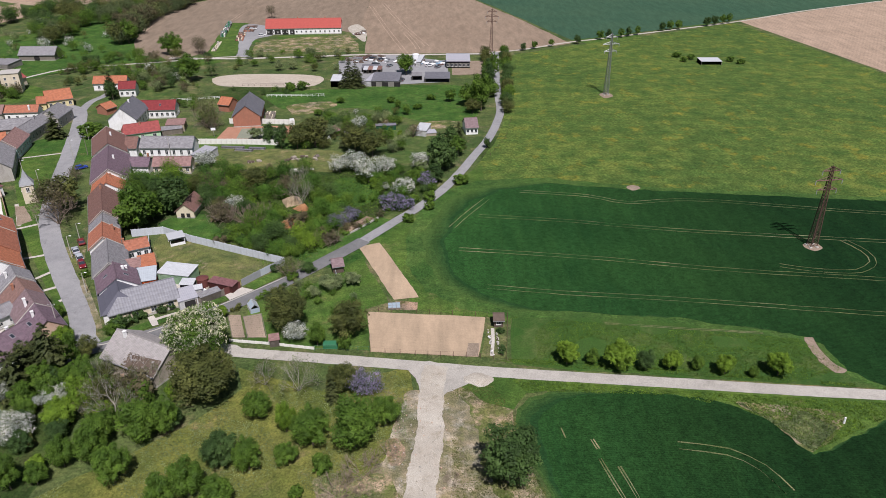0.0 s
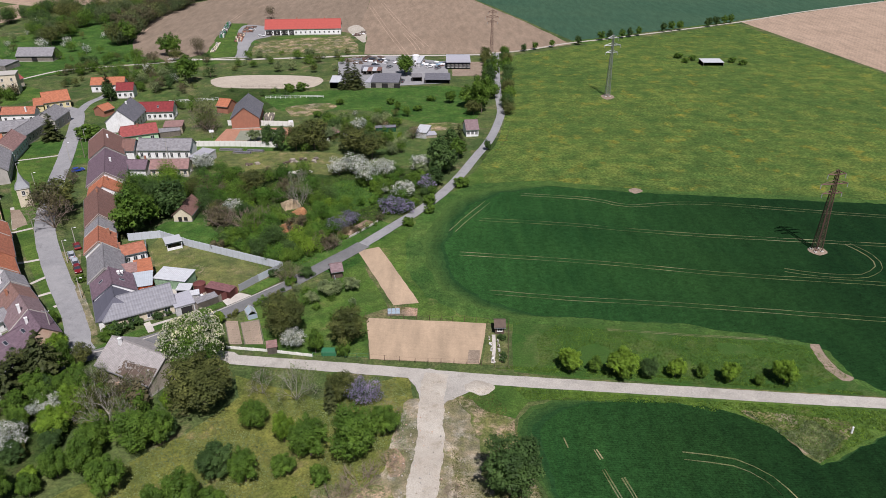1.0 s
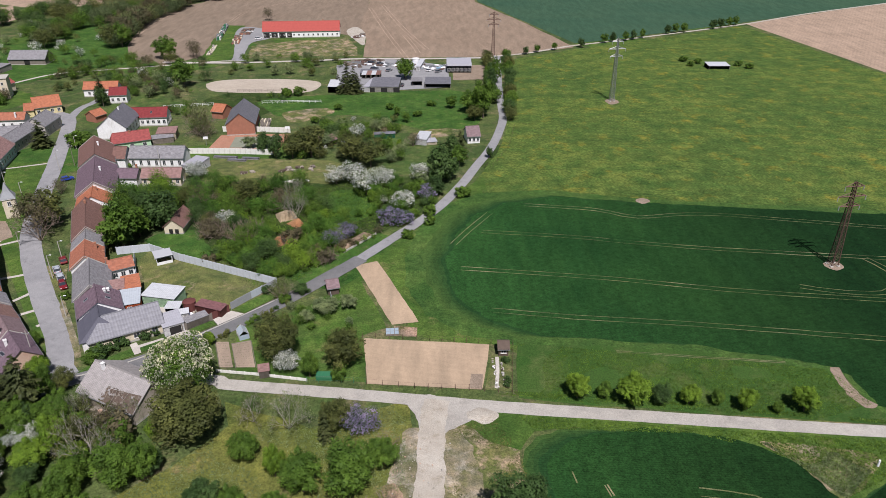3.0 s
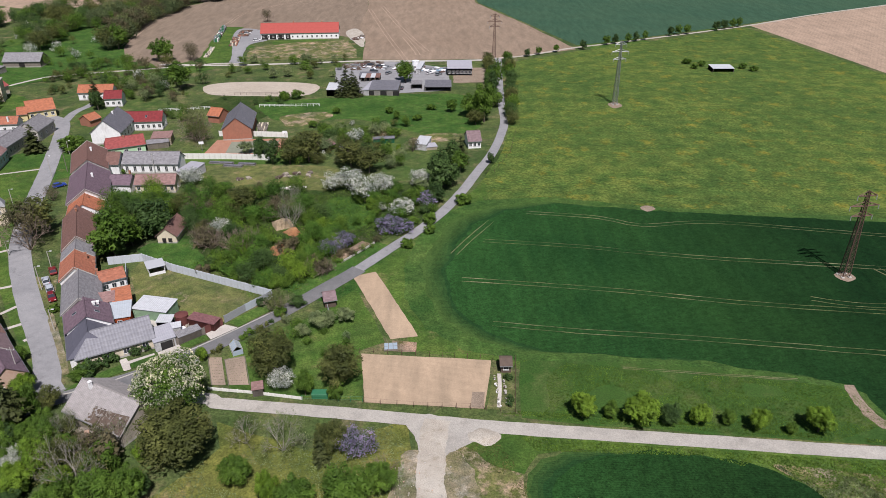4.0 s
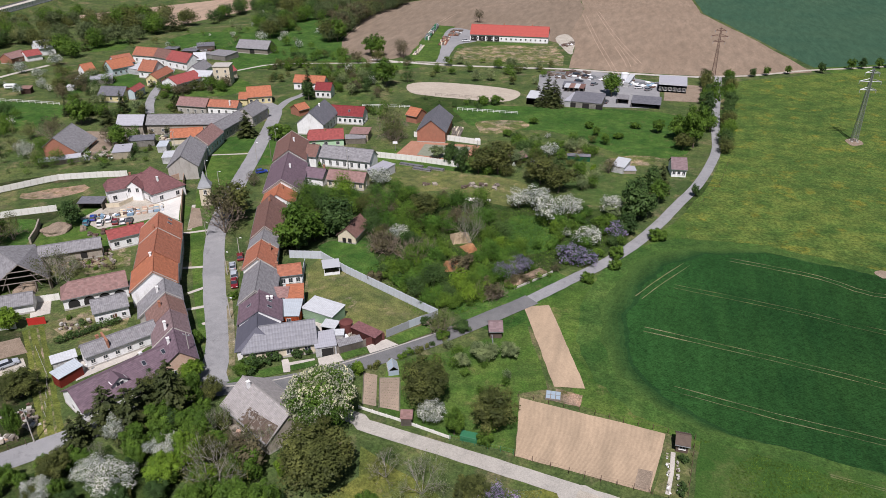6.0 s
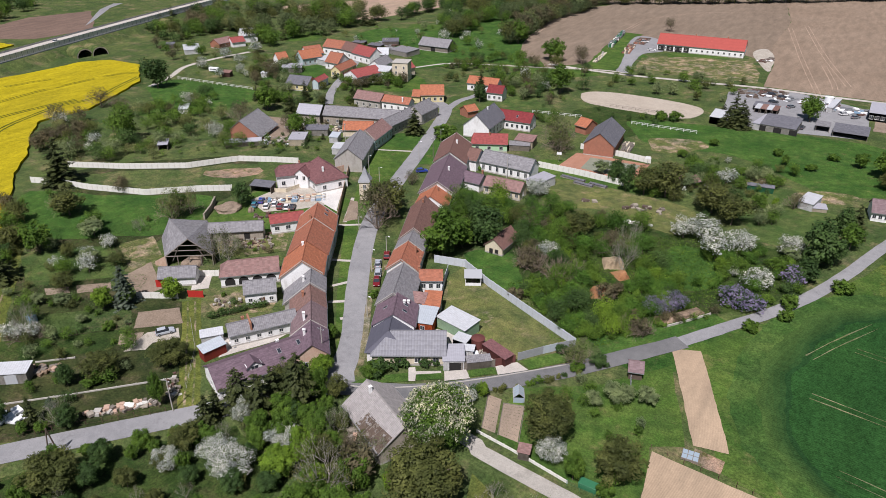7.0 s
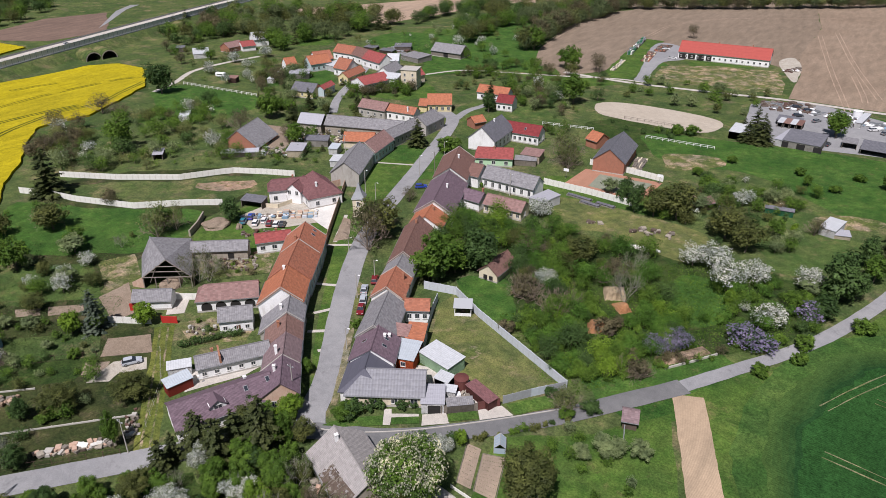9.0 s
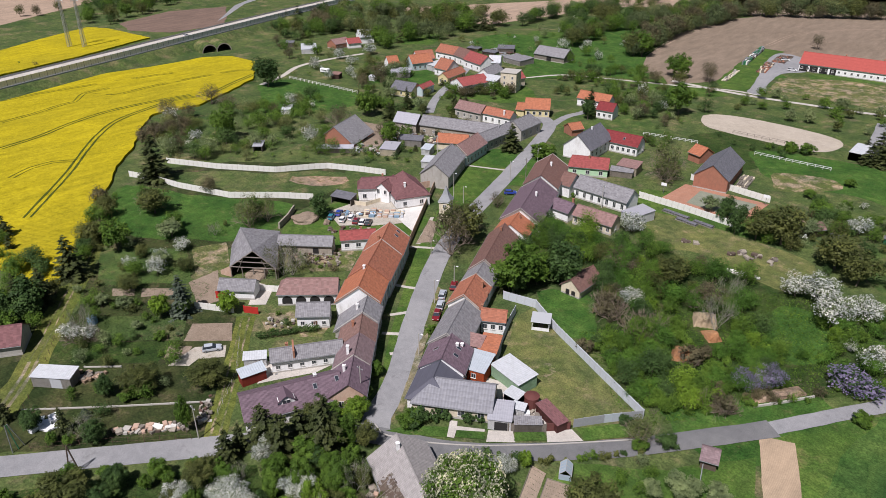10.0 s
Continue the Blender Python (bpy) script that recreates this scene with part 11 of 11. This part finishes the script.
thicket([(-287.4, 312.3), (-283.0, 333.4), (-236.6, 305.4), (-211.0, 278.8), (-221.2, 269.6), (-243.6, 272.9)], 26, ['leafy', 'deep', 'spruce', 'olive', 'pale'], 2.5, 6.5, 70, gap=0.6, stuff="garden trees around the far houses", dense=14)
thicket([(-220.8, 306.4), (-222.6, 325.1), (-210.7, 319.5), (-209.5, 297.7)], 8, ['spruce', 'bush', 'leafy'], 2.0, 4.0, 71, gap=0.7, stuff="conifers and bushes by the upper lane", dense=18)
thicket([(-209.1, 230.1), (-189.3, 248.1), (-180.1, 243.4), (-188.5, 223.5), (-197.0, 219.8)], 20, ['bush', 'deep', 'leafy', 'spruce', 'pale'], 1.4, 3.2, 72, gap=0.7, stuff="garden bushes beside the long barn", dense=22)
thicket([(-205.3, 370.7), (-199.7, 409.0), (-176.5, 381.5), (-182.5, 354.5), (-176.6, 333.7)], 22, ['leafy', 'deep', 'bush', 'olive', 'russet'], 2.2, 5.5, 73, gap=0.6, stuff="trees behind the yellow house", dense=16)
tree("spruce", -154.1, 269.7, 10.7, 9.5)
tree("spruce", -201.5, 291.0, 6.5, 6.5)
tree("spruce", -157.5, 331.7, 12.0, 8.0)
tree("leafy", -193.1, 242.5, 9.9, 8.6)
tree("blossom", -317.3, 345.9, 6.5, 8.6)
tree("dry", -149.4, 102.7, 4.8, 6.4)
tree("dry", -147.3, 105.0, 4.2, 5.6)
tree("blossom", -148.7, 105.0, 3.8, 5.1)
drum(-154.8, 108.4, 1.1, 1.9, "blue plastic water barrel in the garden", BLUE_PLASTIC, "water_barrel")
rubble("yard_clutter", -195.2, 233.9, 20, 18.0, 7.0, 60, (WHITE_PLASTIC, CONCRETE_POST, OLD_WOOD, RUST, STONE), "yard clutter and stacked timber", 41, (0.4, 1.8))
rubble("yard_clutter", -200.2, 264.1, -10, 26.0, 3.0, 50, (OLD_WOOD, STONE, RUST, CREAM), "firewood and junk along the long barn", 42, (0.4, 1.5))
rubble("yard_clutter", -275.7, 326.2, -10, 26.0, 8.0, 40, (WHITE_PLASTIC, BLUE_PLASTIC, OLD_WOOD, RUST), "garden clutter by the far houses", 43, (0.6, 2.2))
rubble("yard_clutter", -259.6, 402.4, -10, 26.0, 10.0, 50, (STEEL, GREY_BOARD, OLD_WOOD, RUST), "machinery and sheets behind the far houses", 44, (0.8, 3.0))
tree("leafy", 16.9, 306.2, 17.8, 9.1)
tree("deep", 22.3, 344.1, 12.7, 6.5)
tree("leafy", 14.2, 307.1, 9.5, 7.1)
tree("deep", 3.2, 258.0, 8.6, 6.5)
tree("leafy", 5.6, 249.3, 8.0, 7.0)
tree("olive", 13.0, 302.6, 6.6, 8.2)
for cx, cy in ((-240.0, 273.0), (-236.8, 274.6), (-233.8, 275.7), (-228.6, 277.5), (-243.5, 271.5)):
    tree("spruce", cx, cy, 7.5, 4.4)
rubble("yard_clutter", -121.5, 137.5, 40, 7.0, 4.0, 20, (OLD_WOOD, STONE, CONCRETE_POST, DARK_WOOD), "old boards and slabs in the back yard", 51, (0.2, 0.8))
rubble("yard_clutter", -106.3, 128.0, 62, 12.0, 2.0, 22, (WHITE_PLASTIC, STONE, OLD_WOOD, STEEL), "pots and boxes along the white wing", 52, (0.2, 0.8))
rubble("yard_clutter", -203.5, 226.5, 30, 16.0, 3.5, 46, (STEEL, PALE_PANEL, OLD_WOOD, GREY_BOARD), "sheets and frames in front of the brick barn", 53, (0.4, 1.8))
rubble("yard_clutter", -186.0, 256.0, 20, 22.0, 6.0, 60, (OLD_WOOD, STONE, STEEL, CREAM, RUST), "stacked timber behind the street houses", 54, (0.4, 1.6))
rubble("yard_clutter", -147.0, 182.0, 40, 14.0, 3.0, 26, (OLD_WOOD, STONE, DARK_WOOD, RUST), "scrap in the farmyard corner", 55, (0.3, 1.2))
thicket([(-149.6, 162.7), (-141.2, 172.5), (-129.3, 165.3), (-139.5, 155.1)], 16, ['bush', 'brown_bush', 'dry', 'scrub'], 0.9, 2.2, 81, gap=0.8, stuff="weeds and bushes in the old farmyard", dense=30)
thicket([(-127.0, 138.0), (-121.0, 146.0), (-113.5, 144.5), (-119.5, 134.0)], 10, ['bush', 'dry', 'scrub'], 0.8, 1.8, 82, gap=0.8, stuff="bushes in the back yard", dense=30)
# grass tufts
tufts("grass_tufts", [(1.8, 113.4), (8.9, 116.7), (13.4, 108.2), (15.9, 91.1), (18.6, 82.4), (1.4, 79.5)], 5000, 0.3, OLIVE_LEAF, 1, "rough weeds beside the dirt track")
tufts("grass_tufts", [(-68.5, 85.1), (-58.8, 93.8), (-48.5, 102.6), (-40.6, 113.4), (-25.7, 113.4), (-7.7, 120.9), (-6.8, 101.8), (-8.7, 83.0)], 14000, 0.3, PALE_LEAF, 2, "tufts of dry grass on the slope")
tufts("grass_tufts", [(16.2, 140.4), (81.5, 131.2), (84.1, 119.9), (71.4, 115.4), (14.6, 121.8)], 16000, 0.3, GREEN_LEAF, 3, "tall clover tufts in the strip")
tufts("grass_tufts", [(-67.9, 182.1), (-41.4, 230.3), (-16.3, 239.7), (-4.6, 217.3), (-32.8, 176.3), (-42.3, 160.5)], 14000, 0.4, GREEN_LEAF, 4, "tall weeds among the bushes")
tufts("grass_tufts", [(-206.6, 132.4), (-175.0, 161.1), (-132.6, 119.8), (-151.3, 99.8)], 9000, 0.3, DEEP_LEAF, 5, "orchard grass tufts")
tufts("grass_tufts", [(10.4, 122.8), (37.7, 120.1), (71.7, 115.9), (89.8, 113.4), (90.4, 114.5), (38.0, 121.6), (14.8, 123.8)], 9000, 0.3, GREEN_LEAF, 6, "lush grass along the road")
tufts("grass_tufts", [(14.1, 116.7), (47.5, 113.0), (87.5, 109.2), (85.1, 104.9), (67.0, 95.9), (61.6, 105.3), (47.1, 111.6), (16.7, 113.0)], 12000, 0.35, GREEN_LEAF, 7, "lush grass below the road")
for near, far, count in (((-47.4, 131.7, -44.7, 131.7), (-50.9, 140.9, -48.0, 140.9), 9), ((-43.9, 131.7, -39.9, 131.7), (-47.1, 140.0, -43.3, 141.3), 11)):
    for k in range(count):          # thin rows across each bed
        x0, y0, x1, y1 = (a + (b - a) * (0.06 + 0.88 * k / (count - 1)) for a, b in zip(near, far))
        row([(x0 + 0.35, y0), (x1 - 0.35, y1)], 0.3, ['hedge_bush'], 0.06, 0.16, k + count, jitter=0.07, stuff="thin row of vegetable seedlings", dense=8)
for a, b in (((-44.0, 131.5), (-47.2, 140.2)), ((-47.2, 140.2), (-43.2, 141.5)), ((-43.2, 141.5), (-39.7, 131.6)), ((-47.5, 131.6), (-51.1, 141.0))):
    edge = thing("bed_edging", *a, 0, 0.05, "weathered board edging a vegetable bed", "edging")
    part("board", bar((0, 0, 0.06), (b[0] - a[0], b[1] - a[1], 0.06), 0.07, 4), OLD_WOOD, edge)
tufts("grass_tufts", [(57.7, 109.6), (77.7, 104.9), (67.0, 95.9), (61.6, 105.3)], 5000, 0.4, PALE_LEAF, 8, "dry grass tufts at the field corner")
